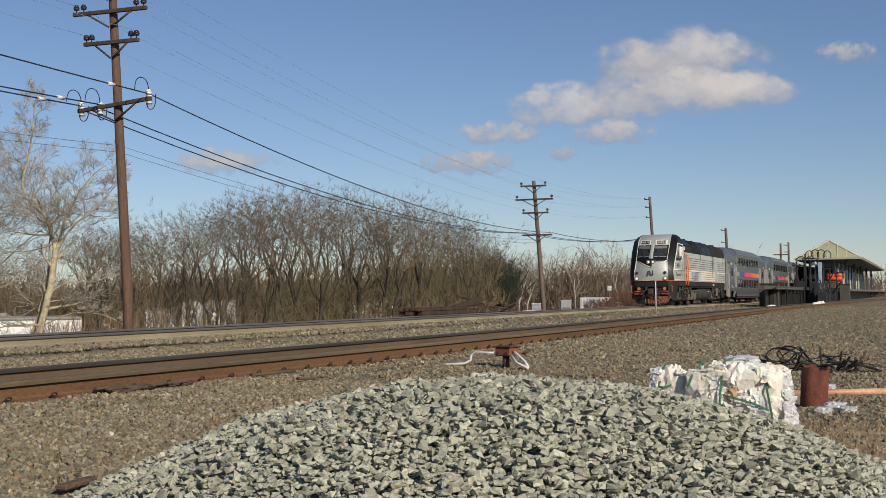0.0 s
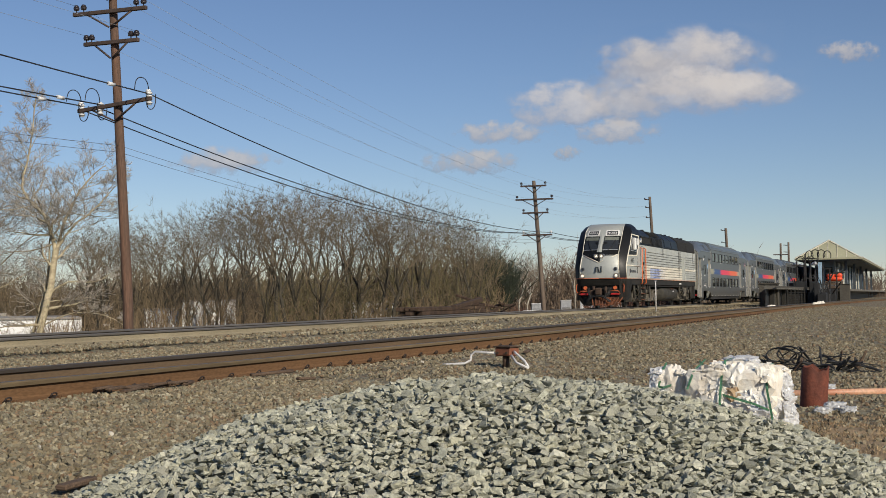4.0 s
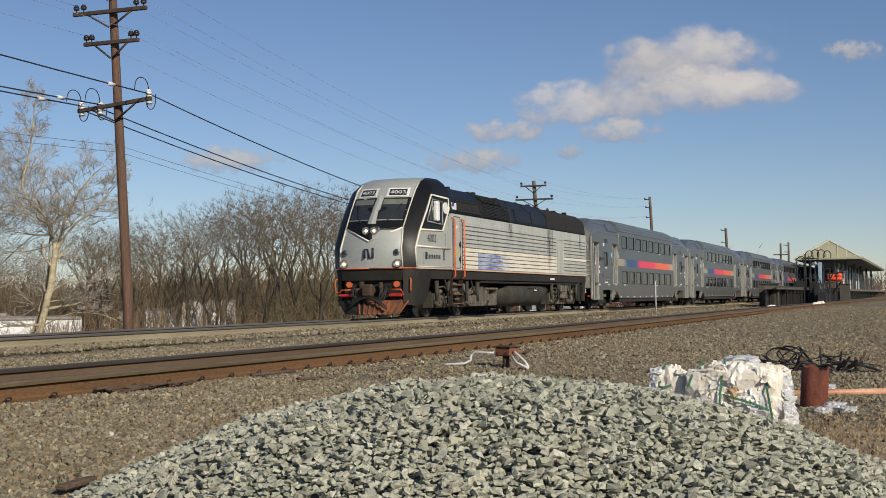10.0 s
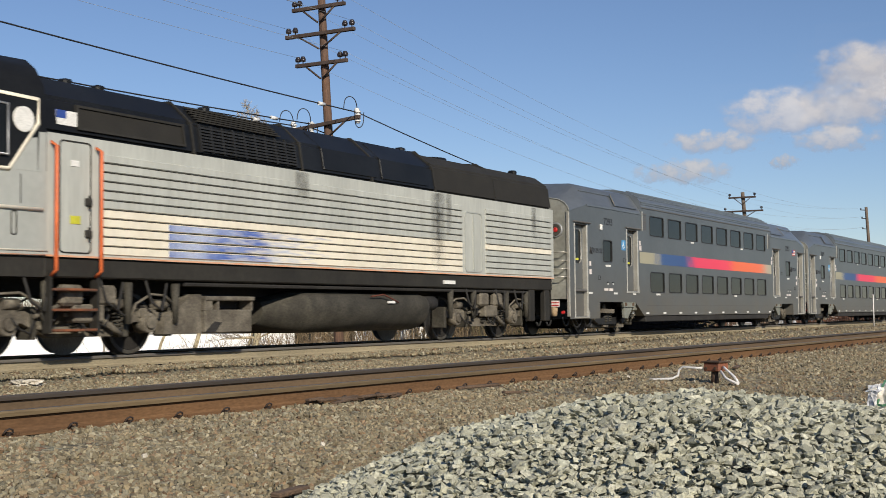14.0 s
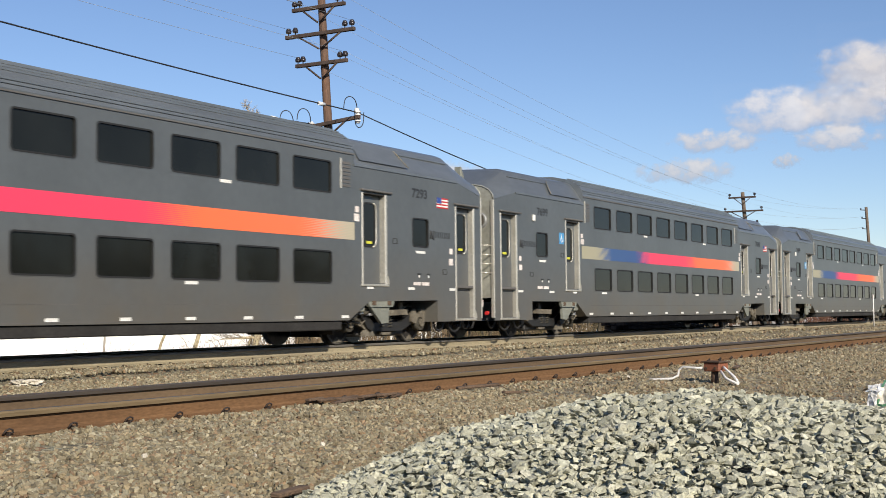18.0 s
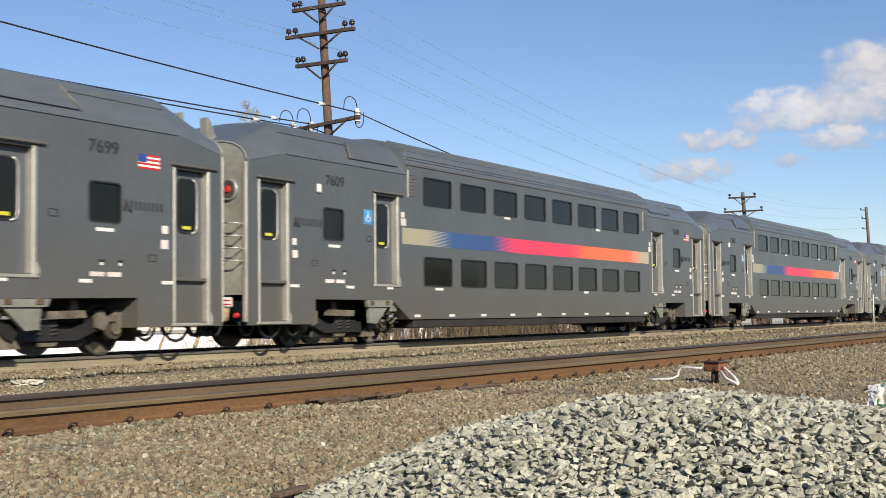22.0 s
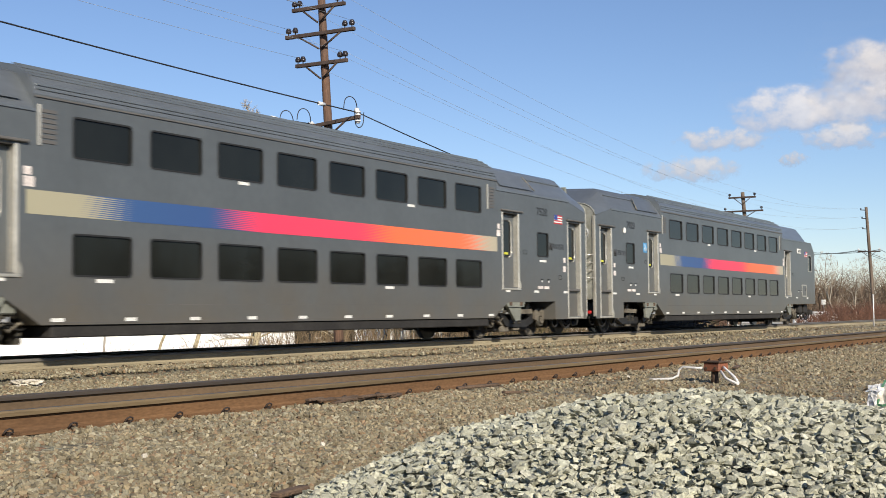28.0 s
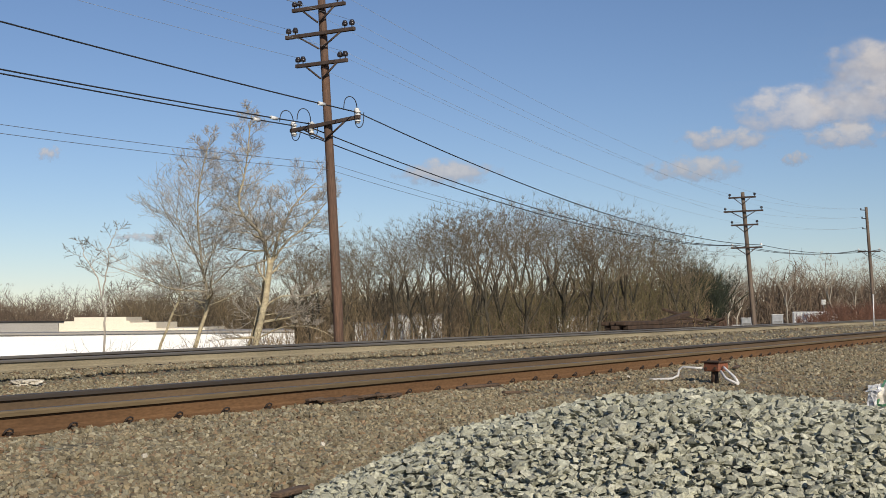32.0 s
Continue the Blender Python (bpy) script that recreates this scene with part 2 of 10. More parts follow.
M = dict(
    panel_brown=mat("brownish_screen", (0.019, 0.017, 0.013), 0.8, var=0.3, scale=2, grain=60, gvar=0.3, bump=0.2),
    blind=mat("grey_green_strip", (0.16, 0.17, 0.14), 0.6, bump=0),
    orange_worn=mat("worn_orange_line", (0.62, 0.27, 0.14), 0.5, var=0.3, scale=2, bump=0, col2=(0.66, 0.45, 0.32)),
    ballast=mat("brown_ballast", (0.155, 0.125, 0.08), 0.95, var=0.35, scale=0.5, grain=28, gvar=0.45, bump=0.9, col2=(0.12, 0.088, 0.054)),
    stone_brown=mat("brown_stone", (0.27, 0.225, 0.155), 0.9, var=0.3, scale=4, grain=60, gvar=0.15, bump=0.3, island=0.36, col2=(0.20, 0.145, 0.082), palette=((0.23, 0.19, 0.118), (0.17, 0.145, 0.088), (0.26, 0.23, 0.148), (0.19, 0.12, 0.068), (0.24, 0.23, 0.16), (0.12, 0.104, 0.066), (0.22, 0.175, 0.105), (0.31, 0.285, 0.205), (0.18, 0.155, 0.094), (0.15, 0.135, 0.09))),
    stone_grey=mat("grey_stone", (0.28, 0.28, 0.215), 0.85, var=0.25, scale=5, grain=70, gvar=0.24, bump=0.5, island=0.2, col2=(0.24, 0.24, 0.185), palette=((0.50, 0.49, 0.385), (0.42, 0.415, 0.32), (0.46, 0.455, 0.355), (0.56, 0.545, 0.435), (0.38, 0.38, 0.30), (0.48, 0.465, 0.345), (0.44, 0.445, 0.36))),
    pile_core=mat("grey_gravel", (0.2, 0.2, 0.16), 0.95, var=0.4, scale=9, grain=40, gvar=0.5, bump=0.8),
    rail_rust=mat("rusted_steel", (0.165, 0.092, 0.046), 0.9, 0.0, var=0.4, scale=1.5, grain=60, gvar=0.18, bump=0.2, col2=(0.125, 0.071, 0.038), spec=0.15, stretch=(0.3, 1, 1)),
    rail_pale=mat("dusty_rail_steel", (0.33, 0.28, 0.185), 0.85, 0.0, var=0.3, scale=1.5, grain=60, gvar=0.15, bump=0.2, stretch=(0.3, 1, 1)),
    head_dull=mat("dull_rail_head_side", (0.165, 0.118, 0.062), 0.75, 0.0, var=0.3, scale=2, grain=40, gvar=0.15, bump=0.1, stretch=(0.1, 1, 1)),
    head_blue=mat("polished_rail_head_side", (0.085, 0.07, 0.058), 0.55, 0.2, var=0.3, scale=2, grain=40, gvar=0.1, bump=0.05, stretch=(0.1, 1, 1)),
    head_far=mat("dusty_rail_head_side", (0.20, 0.185, 0.165), 0.55, 0.3, var=0.3, scale=2, grain=40, gvar=0.1, bump=0.05, stretch=(0.1, 1, 1)),
    rail_dust=mat("grey_dusted_rail", (0.14, 0.093, 0.053), 0.85, 0.0, var=0.3, scale=1.5, grain=60, gvar=0.15, bump=0.2, stretch=(0.3, 1, 1)),
    clip=mat("dark_spring_steel", (0.045, 0.032, 0.026), 0.7, 0.2, var=0.3, bump=0.1),
    rail_top=mat("worn_rail_head", (0.15, 0.142, 0.13), 0.55, 0.4, var=0.3, scale=4, grain=30, gvar=0.1, bump=0.05, stretch=(0.1, 1, 1)),
    tie=mat("weathered_tie_wood", (0.13, 0.085, 0.055), 0.9, var=0.4, scale=3, grain=25, gvar=0.35, bump=0.5, stretch=(3, 0.4, 3)),
    pole=mat("creosote_pole_wood", (0.15, 0.082, 0.052), 0.85, var=0.45, scale=1.2, grain=14, gvar=0.3, bump=0.4, stretch=(3, 3, 0.25), col2=(0.085, 0.055, 0.04)),
    pole_grey=mat("weathered_pole_wood", (0.16, 0.12, 0.09), 0.85, var=0.4, scale=1.2, grain=14, gvar=0.25, bump=0.4, stretch=(3, 3, 0.25)),
    arm=mat("crossarm_wood", (0.085, 0.058, 0.046), 0.85, var=0.4, scale=2, grain=30, gvar=0.2),
    wire=mat("black_cable", (0.02, 0.02, 0.022), 0.6, bump=0),
    phone=mat("grey_cable", (0.12, 0.125, 0.15), 0.6, bump=0),
    wheel_rim=mat("worn_wheel_rim", (0.10, 0.092, 0.078), 0.6, 0.3, var=0.3, scale=4, grain=30, gvar=0.2, bump=0.1),
    wheel=mat("dark_wheel_steel", (0.024, 0.021, 0.018), 0.8, 0.1, var=0.4, scale=3, grain=25, gvar=0.25, bump=0.15),
    thin_wire=mat("aluminium_conductor", (0.33, 0.36, 0.38), 0.5, 0.0, bump=0),
    insul=mat("white_porcelain", (0.75, 0.75, 0.74), 0.3, var=0.15, bump=0),
    insul_dark=mat("brown_porcelain", (0.035, 0.03, 0.035), 0.3, bump=0),
    car_grey=mat("grey_coach_paint", (0.118, 0.131, 0.139), 0.34, 0.22, spec=0.35, var=0.12, scale=0.7, grain=6, gvar=0.05, bump=0.03),
    car_end=mat("dusty_coach_end", (0.40, 0.40, 0.35), 0.45, 0.3, var=0.3, scale=1.2, grain=10, gvar=0.12, bump=0.05),
    soot=mat("soot_stain", (0.10, 0.095, 0.085), 0.8, var=0.5, scale=3, bump=0),
    car_low=mat("dusty_coach_skirt", (0.14, 0.133, 0.125), 0.55, 0.15, var=0.2, scale=0.7, grain=8, gvar=0.08, bump=0.04),
    car_roof=mat("grey_coach_roof", (0.186, 0.205, 0.22), 0.32, 0.4, var=0.2, scale=0.6, grain=8, gvar=0.08, bump=0.03, stretch=(0.3, 1, 1)),
    car_dark=mat("dark_underframe", (0.028, 0.026, 0.024), 0.85, var=0.4, scale=2, grain=20, gvar=0.3),
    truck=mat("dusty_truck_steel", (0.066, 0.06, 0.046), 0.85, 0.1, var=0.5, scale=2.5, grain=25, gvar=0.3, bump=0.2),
    # the same dusty steel, paler: sunlight put into the colour
    truck_lit=mat("sunlit_dusty_truck_plate", (0.17, 0.15, 0.115), 0.85, 0.0, var=0.5, scale=3.5, grain=25, gvar=0.3, bump=0.2, col2=(0.085, 0.073, 0.056)),
    bracket=mat("grey_green_bracket_paint", (0.22, 0.228, 0.195), 0.6, 0.0, var=0.2, scale=3, grain=20, gvar=0.12, bump=0.05),
    steel=mat("brushed_steel", (0.58, 0.555, 0.49), 0.32, 0.5, var=0.2, scale=2, grain=20, gvar=0.1, bump=0.03),
    tread=mat("wheel_tread", (0.30, 0.30, 0.31), 0.3, 0.9, bump=0),
    glass=mat("dark_tinted_glass", (0.014, 0.0155, 0.014), 0.05, 0.0, var=0.35, scale=0.9, bump=0, gvar=0.05, spec=0.24),
    screen=mat("windscreen_glass", (0.035, 0.039, 0.042), 0.05, 0.0, var=0.2, bump=0, gvar=0.05, spec=0.8),
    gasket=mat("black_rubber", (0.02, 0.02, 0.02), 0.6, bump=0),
    black=mat("black_loco_paint", (0.013, 0.0135, 0.014), 0.42, 0.0, var=0.4, scale=1, grain=12, gvar=0.15, bump=0.03, spec=0.25),
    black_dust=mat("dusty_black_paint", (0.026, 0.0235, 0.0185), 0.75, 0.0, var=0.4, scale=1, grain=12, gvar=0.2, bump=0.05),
    silver=mat("silver_loco_paint", (0.44, 0.452, 0.415), 0.4, 0.15, var=0.1, scale=0.8, grain=8, gvar=0.05, bump=0.02),
    silver_dirty=mat("streaked_silver_paint", (0.52, 0.53, 0.48), 0.45, 0.12, var=0.14, scale=1.2, grain=10, gvar=0.08, bump=0.03, stretch=(2, 2, 0.25)),
    cream=mat("cream_stripe", (0.82, 0.76, 0.62), 0.45, var=0.12, scale=1.5, grain=8, gvar=0.05, bump=0),
    white=mat("white_paint", (0.78, 0.77, 0.73), 0.45, var=0.12, bump=0),
    orange=mat("orange_paint", (0.70, 0.16, 0.05), 0.5, var=0.25, bump=0.02),
    orange_dust=mat("dusty_orange_paint", (0.29, 0.092, 0.034), 0.8, var=0.5, scale=3, bump=0.05, col2=(0.09, 0.045, 0.028)),
    blue=mat("blue_stripe", (0.035, 0.075, 0.30), 0.45, var=0.1, bump=0),
    red=mat("red_paint", (0.55, 0.03, 0.03), 0.4, bump=0),
    yellow=mat("yellow_mark", (0.62, 0.60, 0.05), 0.5, bump=0),
    ink=mat("dark_lettering", (0.03, 0.032, 0.036), 0.5, bump=0),
    sign_blue=mat("blue_sign", (0.08, 0.32, 0.62), 0.4, bump=0),
    cream_wall=mat("cream_cladding", (0.78, 0.70, 0.56), 0.7, var=0.08, scale=0.2, bump=0),
    white_wall=mat("white_cladding", (0.88, 0.88, 0.87), 0.7, var=0.05, scale=0.2, bump=0),
    grey_wall=mat("grey_cladding", (0.34, 0.32, 0.29), 0.7, var=0.15, scale=0.2, bump=0),
    soil=mat("dry_winter_ground", (0.25, 0.185, 0.11), 0.95, var=0.4, scale=0.15, grain=4, gvar=0.35, bump=0.6, col2=(0.10, 0.085, 0.05)),
    bark=mat("grey_bark", (0.078, 0.066, 0.044), 0.9, var=0.4, scale=1.0, grain=8, gvar=0.3, island=0.25),
    twig=mat("brown_twigs", (0.17, 0.132, 0.084), 0.9, var=0.3, scale=0.6, grain=5, gvar=0.2, island=0.35),
    syc=mat("pale_sycamore_bark", (0.50, 0.43, 0.28), 0.85, var=0.5, scale=2.5, grain=6, gvar=0.25, col2=(0.34, 0.28, 0.18)),
    syc_twig=mat("pale_twigs", (0.50, 0.445, 0.37), 0.85, var=0.4, scale=0.6, grain=6, gvar=0.2, island=0.3),
    syc_far=mat("whitish_far_bark", (0.44, 0.395, 0.32), 0.9, var=0.4, scale=0.6, grain=5, gvar=0.2, island=0.3),
    vine=mat("olive_vines", (0.15, 0.125, 0.055), 0.9, var=0.4, scale=0.5, grain=5, gvar=0.2, island=0.4),
    sapling=mat("tan_saplings", (0.265, 0.19, 0.105), 0.9, var=0.4, scale=0.5, grain=5, gvar=0.2, island=0.4, col2=(0.12, 0.085, 0.05)),
    far_twig=mat("far_brown_twigs", (0.175, 0.126, 0.086), 0.9, var=0.3, scale=0.3, grain=5, gvar=0.2, island=0.35),
    rust_box=mat("orange_rust_paint", (0.26, 0.095, 0.05), 0.7, 0.0, var=0.3, scale=8, grain=40, gvar=0.15, bump=0.1),
    rust=mat("red_rust", (0.155, 0.042, 0.022), 0.85, 0.1, var=0.5, scale=5, grain=40, gvar=0.25, bump=0.3, col2=(0.085, 0.028, 0.018)),
    scrap=mat("brown_scrap_steel", (0.085, 0.052, 0.033), 0.85, 0.1, var=0.5, scale=3, grain=30, gvar=0.3, bump=0.3),
    bag=mat("creased_white_sack", (0.88, 0.85, 0.77), 0.6, var=0.2, scale=9, grain=24, gvar=0.08, bump=0.5, col2=(0.76, 0.68, 0.55)),
    film=mat("clear_plastic_film", (0.92, 0.92, 0.92), 0.2, var=0.1, bump=0.2),
    strap=mat("green_strap", (0.17, 0.40, 0.24), 0.5, var=0.3, bump=0),
    pipe_orange=mat("faded_orange_pipe", (0.50, 0.21, 0.12), 0.5, var=0.3, scale=2, col2=(0.66, 0.42, 0.27), bump=0.02),
    conduit=mat("white_conduit", (0.72, 0.70, 0.68), 0.45, var=0.2, bump=0),
    roof_green=mat("pale_green_metal_roof", (0.40, 0.39, 0.26), 0.55, 0.0, var=0.15, scale=0.5, bump=0),
    barrier=mat("brown_grey_barrier_board", (0.085, 0.076, 0.06), 0.8, var=0.25, scale=1.2, grain=8, gvar=0.15, bump=0.1),
    trim=mat("cream_roof_trim", (0.66, 0.62, 0.50), 0.6, var=0.1, bump=0),
    shelter=mat("blue_grey_panel", (0.13, 0.165, 0.19), 0.6, var=0.2, scale=0.6, bump=0),
    concrete=mat("grey_concrete", (0.15, 0.14, 0.12), 0.85, var=0.3, scale=0.6, grain=8, gvar=0.15, bump=0.2),
    steel_blue=mat("blue_grey_steel", (0.07, 0.085, 0.10), 0.6, 0.2, var=0.3, bump=0),
    safety=mat("safety_orange_plastic", (0.80, 0.09, 0.03), 0.5, var=0.2, bump=0),
    galv=mat("galvanised_steel", (0.42, 0.43, 0.44), 0.45, 0.5, var=0.2, bump=0.02),
    red_twig=mat("red_brush", (0.16, 0.078, 0.05), 0.9, var=0.3, scale=0.8, grain=5, gvar=0.2, island=0.3),
    green=mat("dark_evergreen", (0.022, 0.03, 0.015), 0.9, var=0.4, scale=0.8, grain=6, gvar=0.3, island=0.4),
)
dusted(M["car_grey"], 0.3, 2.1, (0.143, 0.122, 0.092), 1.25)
M["film"].node_tree.nodes["Principled BSDF"].inputs["Transmission Weight"].default_value = 0.45
M["pebble"] = mat("whitish_stone", (0.62, 0.57, 0.48), 0.85, var=0.3, scale=20, grain=60, bump=0.2)
M["thicket"] = mat("thicket_stems", (0.19, 0.142, 0.08), 0.9, var=0.4, scale=0.3, grain=5, gvar=0.2, island=0.4, col2=(0.08, 0.062, 0.038))
M["tan_paper"] = mat("tan_cardboard", (0.42, 0.30, 0.18), 0.8, var=0.3, scale=12, bump=0.1)
M["turf"] = mat("dry_turf", (0.42, 0.30, 0.17), 0.95, var=0.4, scale=3.0, grain=45, gvar=0.4, bump=0.8, col2=(0.27, 0.195, 0.115))
M["label"] = mat("pinkish_label", (0.82, 0.74, 0.70), 0.5, bump=0)
M["straw"] = mat("dry_straw", (0.44, 0.32, 0.18), 0.9, var=0.4, scale=2, bump=0, island=0.4)


def stony(m, scale, tones):
    """Packed stones: a tone for each cell, the shade of the gaps painted between them, and their relief."""
    nt = m.node_tree
    bs = nt.nodes["Principled BSDF"]
    src = bs.inputs["Base Color"].links[0].from_socket
    co = nt.nodes.new("ShaderNodeTexCoord")
    no = nt.nodes.new("ShaderNodeTexNoise")
    no.inputs["Scale"].default_value = scale * 1.3
    nt.links.new(co.outputs["Object"], no.inputs["Vector"])
    wob = nt.nodes.new("ShaderNodeMix")
    wob.data_type, wob.blend_type = "RGBA", "LINEAR_LIGHT"
    wob.inputs["Factor"].default_value = 0.6 / scale
    nt.links.new(co.outputs["Object"], wob.inputs["A"])
    nt.links.new(no.outputs["Color"], wob.inputs["B"])
    cell, edge = nt.nodes.new("ShaderNodeTexVoronoi"), nt.nodes.new("ShaderNodeTexVoronoi")
    edge.feature = "DISTANCE_TO_EDGE"
    for v in (cell, edge):
        v.inputs["Scale"].default_value = scale
        nt.links.new(wob.outputs["Result"], v.inputs["Vector"])
    se = nt.nodes.new("ShaderNodeSeparateColor")
    nt.links.new(cell.outputs["Color"], se.inputs[0])
    cr = nt.nodes.new("ShaderNodeValToRGB")
    cr.color_ramp.interpolation = "CONSTANT"
    els = cr.color_ramp.elements
    while len(els) < len(tones):
        els.new(0.5)
    for k, (e, c) in enumerate(zip(els, tones)):
        e.position, e.color = k / len(tones), (*c, 1)
    nt.links.new(se.outputs[0], cr.inputs["Fac"])
    mix = nt.nodes.new("ShaderNodeMix")
    mix.data_type = "RGBA"
    mix.inputs["Factor"].default_value = 0.75
    nt.links.new(src, mix.inputs["A"])
    nt.links.new(cr.outputs["Color"], mix.inputs["B"])
    gap = nt.nodes.new("ShaderNodeMapRange")
    gap.inputs["From Max"].default_value = 0.09
    gap.inputs["To Min"].default_value = 0.4
    nt.links.new(edge.outputs["Distance"], gap.inputs["Value"])
    mul = nt.nodes.new("ShaderNodeMix")
    mul.data_type, mul.blend_type = "RGBA", "MULTIPLY"
    mul.inputs["Factor"].default_value = 1.0
    nt.links.new(mix.outputs["Result"], mul.inputs["A"])
    nt.links.new(gap.outputs["Result"], mul.inputs["B"])
    nt.links.new(mul.outputs["Result"], bs.inputs["Base Color"])
    add = nt.nodes.new("ShaderNodeMath")
    add.operation = "ADD"
    nt.links.new(edge.outputs["Distance"], add.inputs[0])
    nt.links.new(se.outputs[1], add.inputs[1])
    bp = nt.nodes.new("ShaderNodeBump")
    bp.inputs["Strength"].default_value, bp.inputs["Distance"].default_value = 0.9, 0.03
    nt.links.new(add.outputs[0], bp.inputs["Height"])
    nt.links.new(bp.outputs["Normal"], bs.inputs["Normal"])
    return m


stony(M["ballast"], 18.0, ((0.33, 0.28, 0.175), (0.24, 0.20, 0.125), (0.36, 0.32, 0.21), (0.29, 0.165, 0.09), (0.32, 0.31, 0.22), (0.18, 0.155, 0.10), (0.31, 0.25, 0.15), (0.27, 0.235, 0.145)))


def streaked(m, tone, split, alpha=None):
    """Paint that runs out into streaks along the thing: solid up to split, then broken up."""
    nt = m.node_tree
    bs = nt.nodes["Principled BSDF"]
    co = nt.nodes.new("ShaderNodeTexCoord")
    se = nt.nodes.new("ShaderNodeSeparateXYZ")
    nt.links.new(co.outputs["Generated"], se.inputs[0])
    mp = nt.nodes.new("ShaderNodeMapping")
    mp.inputs["Scale"].default_value = (0.9, 1.0, 9.0)
    nt.links.new(co.outputs["Object"], mp.inputs["Vector"])
    no = nt.nodes.new("ShaderNodeTexNoise")
    no.inputs["Scale"].default_value, no.inputs["Detail"].default_value = 2.5, 2.0
    nt.links.new(mp.outputs["Vector"], no.inputs["Vector"])
    ad = nt.nodes.new("ShaderNodeMath")
    ad.operation = "MULTIPLY_ADD"
    ad.inputs[1].default_value = 1.1
    nt.links.new(no.outputs["Fac"], ad.inputs[0])
    nt.links.new(se.outputs["X"], ad.inputs[2])
    mr = nt.nodes.new("ShaderNodeMapRange")
    mr.inputs["From Min"].default_value, mr.inputs["From Max"].default_value = split + 0.28, split + 0.78
    nt.links.new(ad.outputs[0], mr.inputs["Value"])
    mix = nt.nodes.new("ShaderNodeMix")
    mix.data_type = "RGBA"
    src = bs.inputs["Base Color"].links[0].from_socket
    mix.inputs["B"].default_value = (*tone, 1)
    nt.links.new(mr.outputs["Result"], mix.inputs["Factor"])
    nt.links.new(src, mix.inputs["A"])
    nt.links.new(mix.outputs["Result"], bs.inputs["Base Color"])
    return m


M["blue_fade"] = streaked(mat("fading_blue_stripe", (0.08, 0.14, 0.42), 0.45, var=0.65, scale=1.1, bump=0, col2=(0.42, 0.47, 0.62)), (0.82, 0.76, 0.62), 0.60)


def sooty(m):
    """Soot that fades at both sides of its streak."""
    nt = m.node_tree
    bs = nt.nodes["Principled BSDF"]
    co = nt.nodes.new("ShaderNodeTexCoord")
    se = nt.nodes.new("ShaderNodeSeparateXYZ")
    nt.links.new(co.outputs["Generated"], se.inputs[0])
    def calc(op, a, b):
        n = nt.nodes.new("ShaderNodeMath")
        n.operation = op
        for i, v in enumerate((a, b)):
            if isinstance(v, (int, float)):
                n.inputs[i].default_value = v
            else:
                nt.links.new(v, n.inputs[i])
        return n.outputs[0]
    fx = calc("MULTIPLY", calc("MULTIPLY", se.outputs["X"], calc("SUBTRACT", 1.0, se.outputs["X"])), 4.0)
    fz = calc("MINIMUM", calc("MULTIPLY", se.outputs["Z"], 1.6), 1.0)
    no = nt.nodes.new("ShaderNodeTexNoise")
    no.inputs["Scale"].default_value = 5.0
    nt.links.new(co.outputs["Object"], no.inputs["Vector"])
    nt.links.new(calc("MULTIPLY", calc("MULTIPLY", fx, fz), calc("MULTIPLY", no.outputs["Fac"], 0.42)), bs.inputs["Alpha"])
    return m


sooty(M["soot"])

# ---- plan ----
TRACK_Y = 15.72          # centre of the train's track
GAUGE = 1.51             # between rail centres
NEAR_TOP = -0.06         # top of the near track's rails


def near_y(x):
    """Where the near rail of the near track lies: it bends gently towards the camera's side."""
    y = 6.8 + 0.5 * max(0.0, (28.0 - x) / 20.0) ** 1.5
    return y - max(0.0, x - 70.0) ** 2 / 3600.0


def bank_edge(x):
    return 18.6 + min(4.0, max(0.0, (x - 43.0) * 0.4))


def bank_drop(x, y):
    """How far the land beyond the bank lies below it: deep behind the near part, shallow by the far poles."""
    near = min(1.0, max(0.0, (x - 72.0) / 26.0)) * (1.0 - min(1.0, max(0.0, (y - 50.0) / 25.0)))
    return 3.6 - 2.65 * near


def ground_z(x, y):
    """Height of the bare ground."""
    n = near_y(x)
    if y < n - 0.9:
        z = -0.268 - 0.13 * min(1.0, (n - 0.9 - y) / 3.0)
    elif y < n + 2.4:
        z = -0.252
    elif y < 13.6:
        z = -0.30 - 0.05 * math.sin(math.pi * (y - n - 2.4) / max(0.5, 13.6 - n - 2.4))
    elif y < 17.9:
        z = -0.205
    else:
        e = bank_edge(x)
        z = -0.26 if y < e else -0.26 - bank_drop(x, y) * min(1.0, (y - e) / 9.0) ** 0.8
    return z + 0.025 * noise.noise((x * 0.9, y * 0.9, 0.0)) + 0.02 * noise.noise((x * 2.3, y * 2.3, 4.0))


def steps(a, b, first, grow):
    out, d = [a], first
    while out[-1] < b:
        out.append(min(b, out[-1] + d))
        d *= grow
    return out


